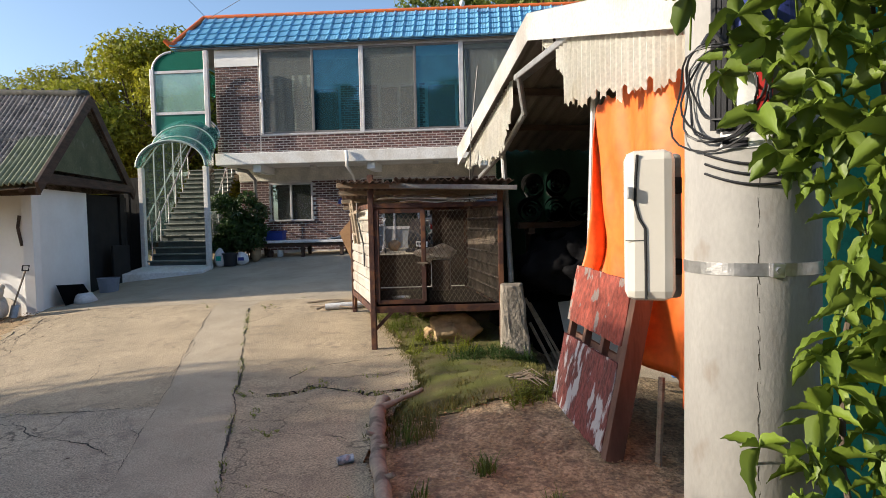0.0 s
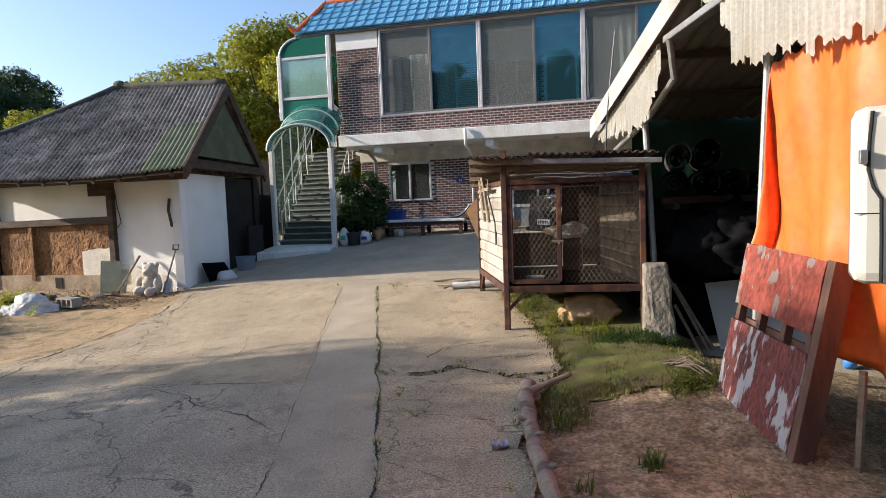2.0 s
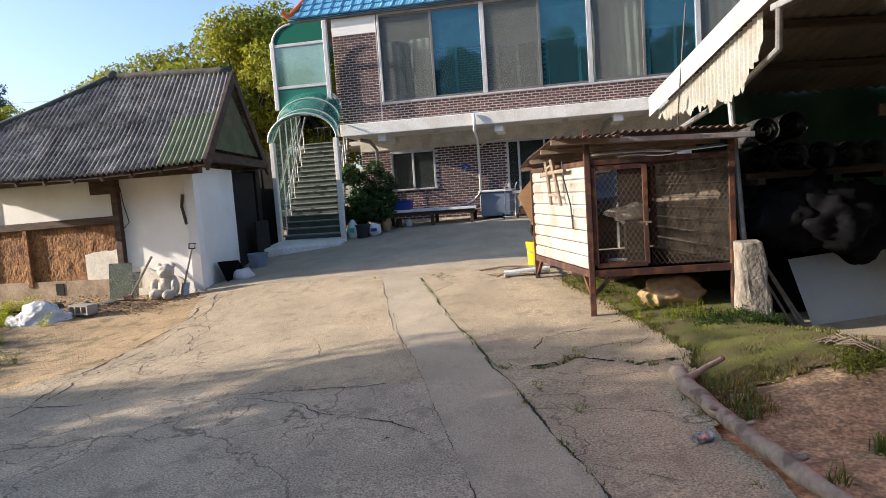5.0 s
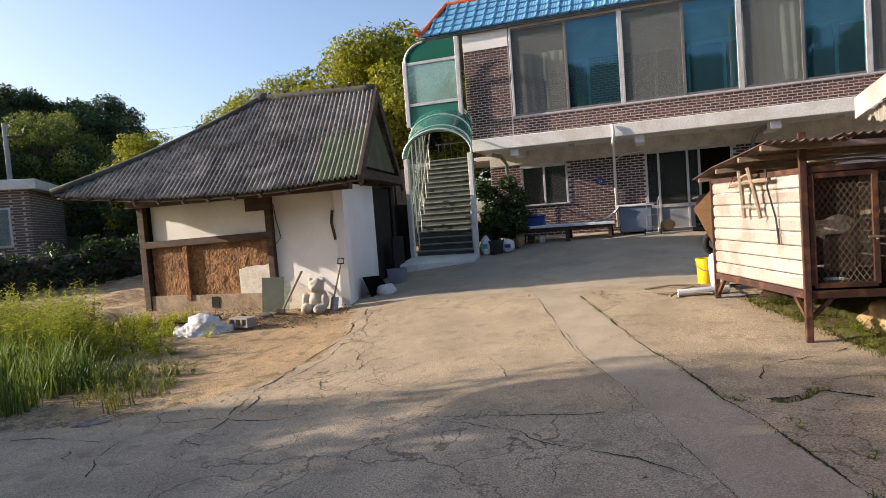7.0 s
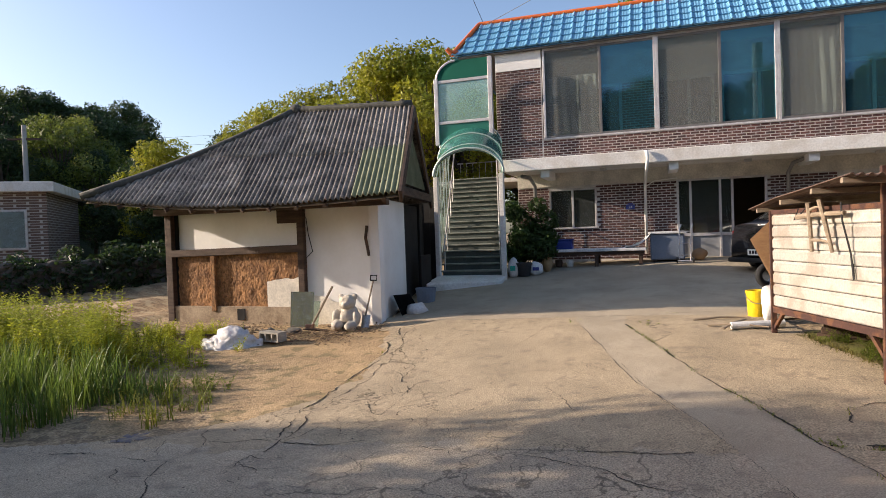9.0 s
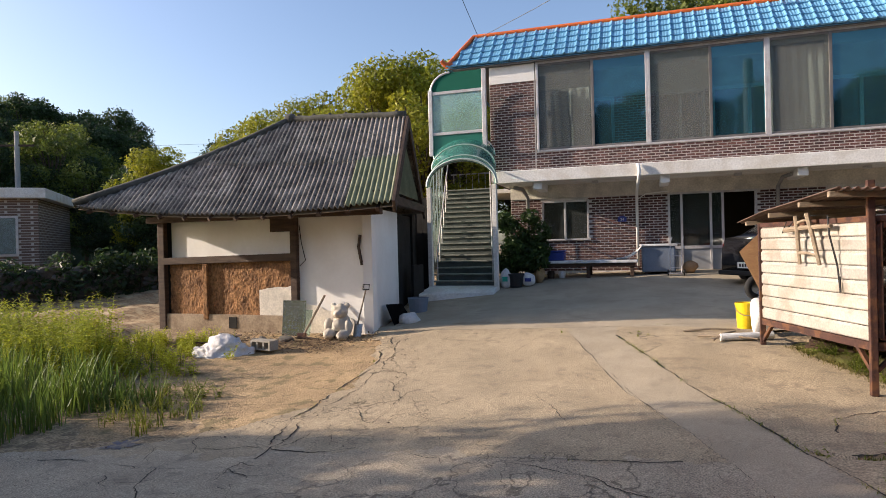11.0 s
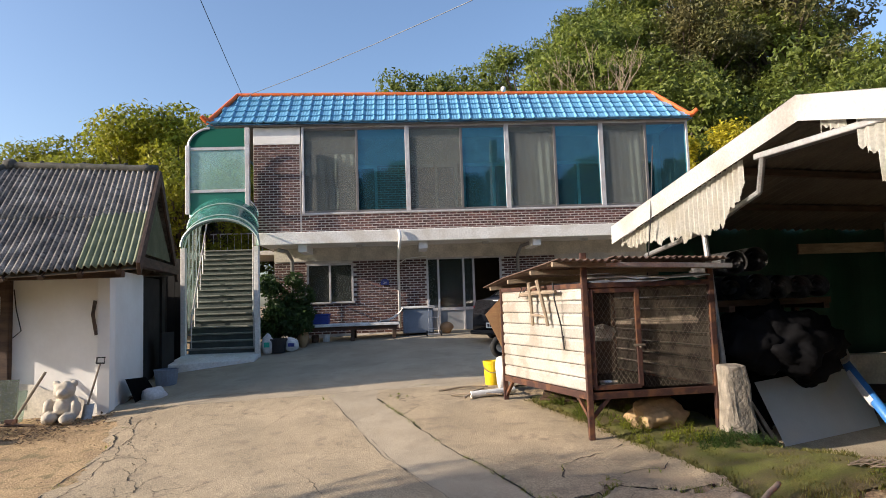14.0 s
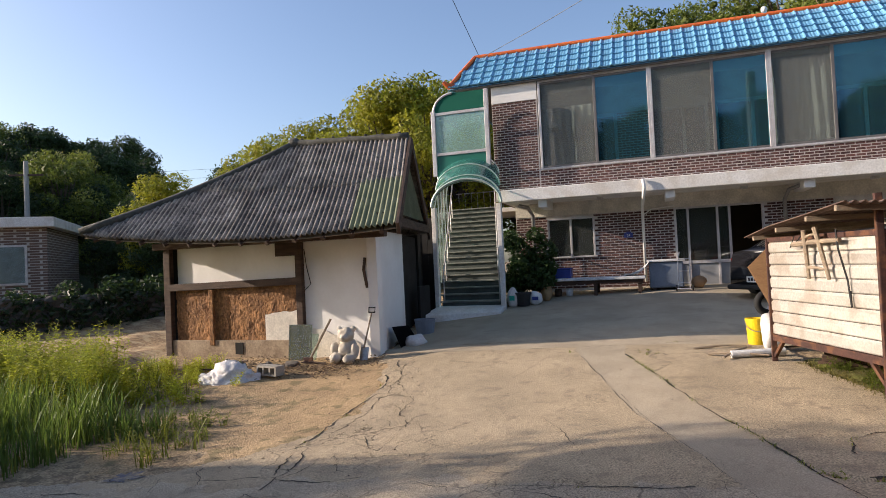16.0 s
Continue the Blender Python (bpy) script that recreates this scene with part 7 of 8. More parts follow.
for i, (x, y, z, r) in enumerate(((1.55, 8.75, 0.5, 0.55), (2.25, 9.0, 0.55, 0.6), (1.5, 8.2, 1.2, 0.36), (1.9, 8.15, 1.22, 0.38), (2.3, 8.45, 1.15, 0.4), (1.75, 8.5, 1.5, 0.33), (2.75, 9.1, 0.95, 0.4))):
    bm = bmesh.new(); lump(bm, (x, y, z), (r, r * 0.75, r * 0.85), 70 + i, 0.45, 4)
    for v in bm.verts:
        d = (v.co - Vector((x, y, z))).normalized()
        v.co += d * 0.035 * abs(noise.noise(v.co * 5 + Vector((i, 0, 0)))) + d * 0.02 * noise.noise(v.co * 13)
    solo("black_bag", bm, M_black, "heap of crumpled black plastic sheeting and bags", "bag", smooth=True, group="black heap")
rack = thing("rack", (1.9, 8.6, 0.2), "rough timber rack holding rolled carpets", "rack")
for p, q in (((1.3, 8.7, 0.1), (1.3, 8.7, 1.72)), ((2.6, 9.0, 0.1), (2.6, 9.0, 1.72)), ((1.15, 8.15, 1.68), (2.7, 8.5, 1.68)), ((1.15, 8.95, 1.68), (2.7, 9.3, 1.68)), ((1.3, 8.1, 1.62), (1.3, 9.05, 1.62)), ((2.6, 8.4, 1.62), (2.6, 9.35, 1.62))):
    bm = bmesh.new(); beam(bm, p, q, 0.07, 0.07, 0.005)
    part("bar", bm, M_timber, rack)
for i, (x, y, z, r) in enumerate(((1.3, 7.95, 2.13, 0.125), (1.6, 8.08, 2.16, 0.135), (1.27, 8.0, 1.85, 0.135), (1.57, 8.02, 1.86, 0.14), (1.86, 8.1, 1.86, 0.135), (2.14, 8.16, 1.85, 0.13), (2.42, 8.25, 1.85, 0.125))):
    roll = thing("carpet_roll", (x, y, z), "grey rolled carpet stacked on the rack" if i != 2 else "dark blue rolled carpet stacked on the rack", "roll", group="carpet rolls")
    bm = bmesh.new()
    prof = [Vector((x + 0.1 * k / 4, y + 1.1 * k / 4, z + 0.012 * math.sin(k + i))) for k in range(5)]
    rod(bm, prof, r, 20, cap=False); bmesh.ops.solidify(bm, geom=bm.faces[:], thickness=0.025)
    part("outer_turn", bm, M_carpet if i != 2 else M_bluecarpet, roll, smooth=True)
    bm = bmesh.new()
    spiral = [Vector((x + (r - 0.035) * (1 - a / 15) * math.cos(a), y + 0.02, z + (r - 0.035) * (1 - a / 15) * math.sin(a))) for a in [12.6 * k / 50 for k in range(51)]]
    vs = [(bm.verts.new(c), bm.verts.new(c + Vector((0.1, 1.0, 0)))) for c in spiral]
    for c, d in zip(vs, vs[1:]):
        bm.faces.new((c[0], d[0], d[1], c[1]))
    bmesh.ops.solidify(bm, geom=bm.faces[:], thickness=0.014)
    part("inner_turn", bm, M_carpet, roll)
bm = bmesh.new(); box(bm, (2.8, 10.0, 0.0), (6.0, 10.2, 0.85), bevel=0.015)
solo("low_wall", bm, M_soffit, "low bare cement wall inside the shelter", "wall", kind="structure")
bm = bmesh.new(); rod(bm, [(4.37, 9.6, 0.1), (4.4, 9.6, 2.7)], 0.045, 10)
solo("inner_post", bm, M_pipe, "steel post inside the shelter", "post")
bm = bmesh.new(); lathe(bm, (3.75, 9.1, 0.12), [(0.3, 0), (0.36, 0.4), (0.37, 0.4), (0.34, 0.38), (0.3, 0.05)], 20)
solo("woven_tub", bm, M_timber, "dark woven tub in the shelter", "tub")
bm = bmesh.new(); lathe(bm, (3.45, 8.45, 0.12), [(0.15, 0), (0.18, 0.3), (0.19, 0.3), (0.17, 0.3), (0.14, 0.03)], 20)
solo("green_bucket", bm, M_teal, "green plastic bucket in the shelter", "bucket")
bm = bmesh.new(); lump(bm, (3.35, 7.95, 0.2), (0.3, 0.22, 0.14), 81, 0.3, 3)
solo("crumpled_sack", bm, M_ply, "crumpled brown paper sack on the shelter floor", "sack", smooth=True)
for i, (p, q) in enumerate((((1.2, 7.92, 0.88), (1.59, 7.86, 0.1)), ((1.25, 7.98, 0.82), (1.65, 7.92, 0.1)), ((1.24, 7.84, 0.62), (1.5, 7.78, 0.1)))):
    bm = bmesh.new(); beam(bm, p, q, 0.05, 0.025, 0.004)
    solo("leaning_plank", bm, M_greywood, "grey weathered plank leaning against the pillar", "plank", group="planks by the pillar")

# ---- plants ----
def blades(name, spots, h0, h1, w, mat, label, category, seed, per=9, lean=0.35, spread=0.06):
    """Grass: curved tapering blades in tufts."""
    r = random.Random(seed)
    verts, faces = [], []
    for x, y in spots:
        g = ground_z(x, y) - 0.03
        for k in range(per):
            a, ht = r.uniform(0, 6.283), r.uniform(h0, h1)
            bx, by = x + r.uniform(-spread, spread), y + r.uniform(-spread, spread)
            dx, dy = math.cos(a), math.sin(a)
            l = r.uniform(0.1, 1) * lean * ht
            n = len(verts)
            ww = w * r.uniform(0.6, 1.2)
            for t, sw in ((0, 1), (0.45, 0.9), (0.8, 0.55)):
                px, py = bx + dx * l * t * t, by + dy * l * t * t
                verts.append((px - dy * ww * sw, py + dx * ww * sw, g + ht * t))
                verts.append((px + dy * ww * sw, py - dx * ww * sw, g + ht * t))
            verts.append((bx + dx * l, by + dy * l, g + ht * (1 - 0.1 * lean)))
            faces += [(n, n + 1, n + 3, n + 2), (n + 2, n + 3, n + 5, n + 4), (n + 4, n + 5, n + 6)]
    me = bpy.data.meshes.new(name)
    me.from_pydata([S * Vector(v) for v in verts], [], faces)
    me.materials.append(mat)
    return tagged(new(name, me), label, category, kind="stuff")


def scatter(n, inside, x0, x1, y0, y1, seed):
    r = random.Random(seed)
    out = []
    while len(out) < n:
        x, y = r.uniform(x0, x1), r.uniform(y0, y1)
        if inside(x, y, r):
            out.append((x, y))
    return out


def leafy(name, spots, h0, h1, leaf, mat, label, seed, stems=3, per=20, lean=0.3):
    """Upright weeds: thin stems set with many small leaves."""
    r = random.Random(seed)
    verts, faces = [], []
    for x, y in spots:
        g = ground_z(x, y) - 0.03
        for k in range(stems):
            a, ht = r.uniform(0, 6.283), r.uniform(h0, h1)
            bx, by = x + r.uniform(-0.08, 0.08), y + r.uniform(-0.08, 0.08)
            lx, ly = math.cos(a) * lean * ht * r.random(), math.sin(a) * lean * ht * r.random()
            n = len(verts)
            for t, w in ((0, 0.005), (0.5, 0.004), (1, 0.001)):
                verts.append((bx + lx * t * t - w, by + ly * t * t, g + ht * t)); verts.append((bx + lx * t * t + w, by + ly * t * t, g + ht * t))
            faces += [(n, n + 1, n + 3, n + 2), (n + 2, n + 3, n + 5, n + 4)]
            for q in range(per):
                t = 0.15 + 0.85 * (q + r.random()) / per
                c = Vector((bx + lx * t * t, by + ly * t * t, g + ht * t))
                b, up = q * 2.4 + r.uniform(-0.4, 0.4), r.uniform(0.1, 1.0)
                d = Vector((math.cos(b), math.sin(b), up)).normalized()
                w = Vector((-math.sin(b), math.cos(b), r.uniform(-0.3, 0.3)))
                l = leaf * r.uniform(0.6, 1.2) * (1.15 - 0.6 * t)
                n = len(verts)
                for v in (c, c + d * l * 0.5 + w * l * 0.24, c + d * l - Vector((0, 0, l * 0.2)), c + d * l * 0.5 - w * l * 0.24):
                    verts.append(tuple(v))
                faces.append((n, n + 1, n + 2, n + 3))
    me = bpy.data.meshes.new(name)
    me.from_pydata([S * Vector(v) for v in verts], [], faces)
    me.materials.append(mat)
    return tagged(new(name, me), label, "weeds", kind="stuff")


def tall_zone(x, y, r):
    edge = lerp_table(EDGE_L, y) - 0.3
    return x < min(edge, -7.9 + 0.5 * noise.noise(Vector((x, y, 3)))) and y < 8.0 + 0.8 * noise.noise(Vector((x, y, 3))) and noise.noise(Vector((x * 1.3, y * 1.3, 7))) > -0.12 + 0.3 * r.random() - 0.15
def beyond(x, y, k):
    """Left of a line that runs from the lane past the end of the shed."""
    return (x + 2.33) / (y - 1.48) < k + 0.1 * noise.noise(Vector((x * 2, y * 2, 5)))
blades("tall_grass", scatter(300, lambda x, y, r: tall_zone(x, y, r) and y < 7.7 and beyond(x, y, -1.09), -13, -7.2, 4.9, 8.0, 1), 0.2, 0.68, 0.008, M_grass, "tall dark green reedy grass beside the paving", "grass", 1, 15, 0.5, 0.1)
blades("grass_clumps", scatter(26, lambda x, y, r: abs(x + 7.75) < 0.16 or abs(x + 8.15) < 0.1, -8.3, -7.4, 6.5, 7.2, 17), 0.12, 0.42, 0.006, M_grass, "separate clumps of grass in the sandy soil", "grass", 18, 9, 0.7, 0.05)
leafy("tall_weeds", scatter(190, lambda x, y, r: beyond(x, y, -1.1) and noise.noise(Vector((x * 1.1, y * 1.1, 9))) > -0.25, -13.5, -8.4, 7.4, 9.3, 41), 0.45, 0.98, 0.11, M_weedlit, "tall yellow-green leafy weeds, coloured brighter for the sun", 41, 4, 26)
leafy("shed_weeds", scatter(150, lambda x, y, r: noise.noise(Vector((x * 1.6, y * 1.6, 4))) > -0.1 and not (x > -8.95 and y > 9.0), -10.6, -8.1, 8.0, 9.9, 42), 0.1, 0.3, 0.075, M_weedlit, "low leafy weeds around the white sack, in the sun-brightened colour", 42, 4, 14, 0.6)
leafy("edge_weeds", scatter(26, lambda x, y, r: True, -8.0, -6.9, 6.2, 7.6, 43), 0.08, 0.3, 0.06, M_weed, "small weeds at the edge of the sandy soil", 43, 4, 10, 0.6)
blades("low_weeds", scatter(170, lambda x, y, r: y < 10.1 and (x < -8.7 or y < 7.6) and x < lerp_table(EDGE_L, y) - 0.35 and noise.noise(Vector((x * 1.6, y * 1.6, 2))) > -0.05, -11.5, -6.6, 5.3, 10.2, 2), 0.05, 0.3, 0.007, M_weed, "low weeds along the shed footing", "weeds", 2, 8, 0.8)
def turf_zone(x, y, r=None):
    e = lerp_table(EDGE_R, y)
    return e - 0.05 < x < 1.25 + 0.25 * noise.noise(Vector((x * 2, y * 2, 4))) and 5.55 + 0.5 * (x < 0.4) * -1 + 0.25 * noise.noise(Vector((x * 3, y, 9))) < y < 9.6
def turf_in(x, y):
    return min(smoothstep(0, 0.25, x - lerp_table(EDGE_R, y) + 0.1), 1 - smoothstep(1.0, 1.4, x), smoothstep(5.1, 5.9, y + 0.3 * noise.noise(Vector((x * 3, y * 3, 6)))))
terrain("turf", steps(-0.9, 1.6, 0.05), steps(4.9, 9.7, 0.05), M_moss, lambda x, y: -0.055 + 0.07 * turf_in(x, y) + 0.018 * noise.noise(Vector((x * 6, y * 6, 1))), turf_zone, "mossy yellow-green turf on the mound", "grass")
M_turfgrass = foliage("dry_turf_grass", (0.13, 0.135, 0.03), (0.21, 0.18, 0.05))
blades("turf_grass", scatter(2600, lambda x, y, r: turf_zone(x, y) and noise.noise(Vector((x * 4, y * 4, 8))) > -0.25, -0.9, 1.5, 4.9, 9.5, 3), 0.04, 0.066, 0.004, M_turfgrass, "short sparse grass on the mound", "grass", 3, 7, 0.9)
leafy("cage_weeds", scatter(60, lambda x, y, r: lerp_table(EDGE_R, y) + 0.04 < x < 0.5 - 0.3 * (y - 8), -0.9, 0.9, 7.3, 9.4, 4), 0.05, 0.2, 0.045, M_cageweed, "fresh leafy weeds under the cage", 4, 5, 12, 0.7)
leafy("pillar_weeds", scatter(60, lambda x, y, r: True, 0.45, 1.2, 7.05, 7.6, 14), 0.04, 0.15, 0.045, M_shrub, "leafy weeds at the pillar foot", 15, 4, 12, 0.8)
leafy("door_weeds", scatter(22, lambda x, y, r: True, 0.95, 1.25, 5.4, 5.75, 16), 0.03, 0.1, 0.04, M_weed, "small dark weeds beside the red door", 16, 4, 9, 0.9)
blades("soil_tufts", [(0.75, 4.6), (0.77, 4.63), (0.72, 4.58), (0.76, 4.57), (1.1, 4.2), (1.13, 4.17), (0.4, 4.3), (0.22, 5.1), (0.27, 5.05), (0.2, 5.2)], 0.04, 0.13, 0.004, M_grass, "small grass tufts in the bare soil", "grass", 6, 26, 0.9, 0.04)
leafy("crack_weeds", [(-1.29, 6.12), (-1.25, 6.08), (-0.72, 6.42), (-0.66, 6.4), (-0.76, 6.38), (-1.0, 5.55), (-1.04, 5.62), (-0.8, 5.2), (-0.72, 5.18), (-0.3, 6.6), (-3.42, 10.3), (-2.5, 10.1), (-2.4, 9.9)], 0.02, 0.07, 0.035, M_weed, "small leafy weeds rooted in the paving cracks", 19, 5, 7, 1.2)
JOINT_SPOTS = []
r_ = random.Random(9)
for line, step in ((J1, 0.025), (T1, 0.03), (T2, 0.08), (T3, 0.07), (T4, 0.08), (T5, 0.07), (L1, 0.15), (CROSS, 0.25), (L7, 0.25)):
    for (ax, ay), (bx, by) in zip(line, line[1:]):
        n = int(math.hypot(bx - ax, by - ay) / step)
        for k in range(n):
            t = r_.random()
            if noise.noise(Vector((ax + (bx - ax) * t, (ay + (by - ay) * t) * 1.5, 2))) > -0.05:
                JOINT_SPOTS.append((ax + (bx - ax) * t, ay + (by - ay) * t))
blades("joint_weeds", JOINT_SPOTS, 0.012, 0.06, 0.004, M_weed, "small weeds growing in the paving joints", "weeds", 7, 7, 1.0, 0.025)

def sand_in(x, y):
    return min(smoothstep(0, 0.8, x + 9.2), smoothstep(0, 0.5, lerp_table(EDGE_L, y) + 0.9 - x), smoothstep(5.6, 6.8, y), 1 - smoothstep(10.4, 10.9, y))
terrain("sandy_soil", steps(-9.2, -4.9, 0.09), steps(5.6, 10.9, 0.09), M_sand, lambda x, y: -0.06 + 0.05 * sand_in(x, y) + 0.016 * noise.noise(Vector((x * 2.4, y * 2.4, 5))), lambda x, y: sand_in(x, y) > 0.02, "pale sandy soil between the shed and the paving", "soil")

def bed_in(x, y):
    return min(smoothstep(0, 1.5, x + 19.5), 1 - smoothstep(-11.6, -11.0, x), smoothstep(9.2, 10.4, y), 1 - smoothstep(14.5, 16, y))
terrain("straw_bed", steps(-19.5, -11.0, 0.14), steps(9.2, 16, 0.14), M_straw, lambda x, y: -0.06 + bed_in(x, y) * (0.13 + 0.09 * math.sin(2.4 * (y - 0.35 * x)) + 0.09 * noise.noise(Vector((x * 1.3, y * 1.3, 2))) + 0.04 * noise.noise(Vector((x * 5, y * 5, 2)))), lambda x, y: bed_in(x, y) > 0.02, "furrowed brown soil bed strewn with dry straw", "soil")

# twigs and pebbles on the soil
r_ = random.Random(4)
verts, faces = [], []
for k in range(1800):
    x, y = r_.uniform(0.1, 2.2), r_.uniform(3.4, 5.7)
    if x < lerp_table(EDGE_R, y) + 0.1:
        continue
    z, q = ground_z(x, y) - 0.03, r_.uniform(0.004, 0.016)
    n = len(verts)
    a = r_.uniform(0, 3)
    for dx, dy, dz in ((1, 0, 0), (0, 1, 0), (-1, 0, 0), (0, -1, 0), (0, 0, 1)):
        verts.append(S * Vector((x + q * (dx * math.cos(a) - dy * math.sin(a)), y + q * 0.7 * (dx * math.sin(a) + dy * math.cos(a)), z + 0.012 + q * 0.6 * dz)))
    faces += [(n, n + 1, n + 4), (n + 1, n + 2, n + 4), (n + 2, n + 3, n + 4), (n + 3, n, n + 4)]
me = bpy.data.meshes.new("pebbles")
me.from_pydata(verts, [], faces)
me.materials.append(M_rock)
tagged(new("pebbles", me), "small pebbles and clods on the bare soil", "pebbles", kind="stuff")


def crown_mesh(name, blobs, n, leaf, mat, seed, core=0.0):
    """A crown of separate small leaves gathered in uneven clumps."""
    r = np.random.RandomState(seed)
    w = np.array([b[3] ** 2 for b in blobs]); w = w / w.sum()
    which = r.choice(len(blobs), n, p=w)
    c = np.array([b[:3] for b in blobs])[which]
    rad = np.array([b[3] for b in blobs])[which]
    d = r.normal(size=(n, 3)); d /= np.linalg.norm(d, axis=1)[:, None]
    # leaves sit near the surface of each clump, in twig-sized tufts
    tuft = r.normal(size=(n, 3)) * 0.10
    q = np.round(d * 3.2) / 3.2 + tuft
    pos = c + q * rad[:, None] * (0.8 + 0.26 * r.rand(n, 1)) * np.array([1, 1, 0.8])
    nor = r.normal(size=(n, 3)) * 0.8 + d * 0.6 + np.array([0, 0, 0.5]); nor /= np.linalg.norm(nor, axis=1)[:, None]
    t = np.cross(nor, r.normal(size=(n, 3))); t /= np.linalg.norm(t, axis=1)[:, None]
    b = np.cross(nor, t)
    k = (leaf * (0.6 + 0.8 * r.rand(n, 1)))
    V = np.stack([pos - t * k * 0.8 - b * k * 0.45, pos - t * k * 0.8 + b * k * 0.45, pos + t * k], 1).reshape(-1, 3)
    me = bpy.data.meshes.new(name)
    V, F = V.tolist(), np.arange(3 * n).reshape(-1, 3).tolist()
    for (bx, by, bz, br) in (blobs if core else ()):
        cb = bmesh.new()
        lump(cb, (bx, by, bz), (br * core, br * core, br * core * 0.8), bx + by, 0.5, 2)
        m0 = len(V)
        V += [tuple(v.co) for v in cb.verts]
        cb.verts.index_update()
        F += [[m0 + v.index for v in f.verts] for f in cb.faces]
        cb.free()
    me.from_pydata(V, [], F)
    me.materials.append(mat)
    return me


def make_tree(seed, height, width, trunk_h, n, leaf, mat, label, blobs=16, core=0.5, clump=(0.11, 0.22)):
    r = random.Random(seed)
    t = new("tree")
    ORG[t] = Vector((0, 0, 0))
    tagged(t, label, "tree")
    bm = bmesh.new()
    lean = Vector((r.uniform(-0.4, 0.4), r.uniform(-0.4, 0.4), 0))
    top = Vector((lean.x, lean.y, height * 0.72))
    trunk = [Vector((0, 0, -0.5)), Vector((lean.x * 0.1, lean.y * 0.1, trunk_h)), top * 0.75, top]
    rod(bm, trunk, height * 0.02, 8, height * 0.006)
    bl = []
    for k in range(blobs):
        a = r.uniform(0, 6.283)
        f = r.uniform(0, 1) ** 0.8
        z = trunk_h + (height - trunk_h) * (0.08 + 0.84 * f)
        prof = math.sin(math.pi * (0.18 + 0.72 * f)) ** 0.7
        d = width * 0.5 * prof * r.uniform(0.45, 0.95)
        p = Vector((d * math.cos(a) + lean.x * f, d * math.sin(a) + lean.y * f, z))
        bl.append((p.x, p.y, p.z, width * r.uniform(*clump)))
        s = Vector((lean.x * f * 0.6, lean.y * f * 0.6, trunk_h + (z - trunk_h) * 0.45))
        rod(bm, [s, s.lerp(p, 0.55) + Vector((0, 0, 0.1)), p], height * 0.007, 5, height * 0.002)
    me = bpy.data.meshes.new("trunk"); bm.to_mesh(me); bm.free(); me.materials.append(M_bark)
    tr = new("trunk", me); tr.parent = t
    cr = new("crown", crown_mesh("crown", bl, n, leaf, mat, seed, core)); cr.parent = t
    return t


M_gold = foliage("golden_leaves", (0.5, 0.42, 0.02), (0.38, 0.34, 0.02))
FINE = (0.06, 0.15)
T_green = make_tree(1, 9, 7.5, 1.6, 19000, 0.105, M_leaf, "broadleaf tree in full green leaf behind the yard", 46, 0.3, FINE)
T_green2 = make_tree(2, 11, 8, 2.2, 20000, 0.11, M_leaf, "tall broadleaf tree with an uneven green crown", 52, 0.3, FINE)
T_yellow = make_tree(3, 7, 5.5, 1.0, 17000, 0.085, M_leafy, "young tree with fresh yellow-green leaves", 44, 0.25, FINE)
T_dark = make_tree(4, 10, 8, 1.4, 19000, 0.125, M_leafd, "dark green tree on the wooded slope", 52, 0.35, FINE)
T_pine = make_tree(5, 12, 6.5, 3.0, 18000, 0.1, M_pine, "dull green pine on the wooded slope", 48, 0.3, FINE)
T_gold = make_tree(9, 6.5, 5.5, 1.0, 17000, 0.09, M_gold, "tree with bright golden yellow leaves behind the house", 44, 0.3, FINE)
T_thin = make_tree(12, 9.5, 4.2, 3.4, 5200, 0.1, M_leaf, "slender tree with a sparse open crown behind the shed", 24, 0.0, (0.06, 0.13))
used = set()
def plant(kind, x, y, z, k, turn, group=""):
    m = Matrix.Translation(S * Vector((x, y, z))) @ Matrix.Rotation(turn, 4, "Z") @ Matrix.Diagonal((k, k, k * 1.0, 1))
    if kind in used:
        ob = copy_thing(kind, m)
    else:
        used.add(kind)
        kind.matrix_basis = m
        ob = kind
        return ob
    return ob


# behind the shed and left of the house
GREENBELT = [(T_green2, -11.6, 27, 0.8, 0.98), (T_thin, -14.6, 25, 0.8, 0.85), (T_thin, -19.2, 24, 0.8, 0.7), (T_yellow, -16.2, 23, 0.8, 1.15), (T_yellow, -11.3, 22.5, 1.2, 1.2), (T_green, -10.6, 28, 1.2, 1.1), (T_yellow, -18.8, 24, 0.6, 1.1), (T_yellow, -14.0, 23.5, 0.8, 1.2),
             (T_dark, -18, 29, 0.8, 0.95), (T_dark, -22, 29, 0.8, 1.0), (T_yellow, -9.2, 24.0, 1.5, 1.25), (T_green, -8.0, 30, 1.5, 1.0), (T_yellow, -13.0, 20.0, 0.8, 0.95), (T_dark, -17, 20.5, 0.3, 0.6), (T_dark, -20.5, 21, 0.3, 0.6),
             (T_yellow, -21.0, 22.3, 0.5, 0.95), (T_green, -16, 34, 1, 1.2), (T_green2, -6, 36, 1, 1.05), (T_dark, -20, 26, 0.5, 0.75), (T_dark, -24.5, 24, 0.5, 0.8), (T_green2, -2, 38, 2, 1.15), (T_yellow, -12.4, 25, 1, 1.3), (T_yellow, -9.6, 22.0, 1.4, 1.2)]
for k, (kind, x, y, z, s) in enumerate(GREENBELT):
    plant(kind, x, y, z, s * 0.9, k * 1.7)


def smooth_rear(y):
    return 10.5 * (1 - smoothstep(-38, -18, y))
hx, hy = steps(-90, 90, 4), steps(-80, 90, 4)
idx = {}
verts, faces = [], []
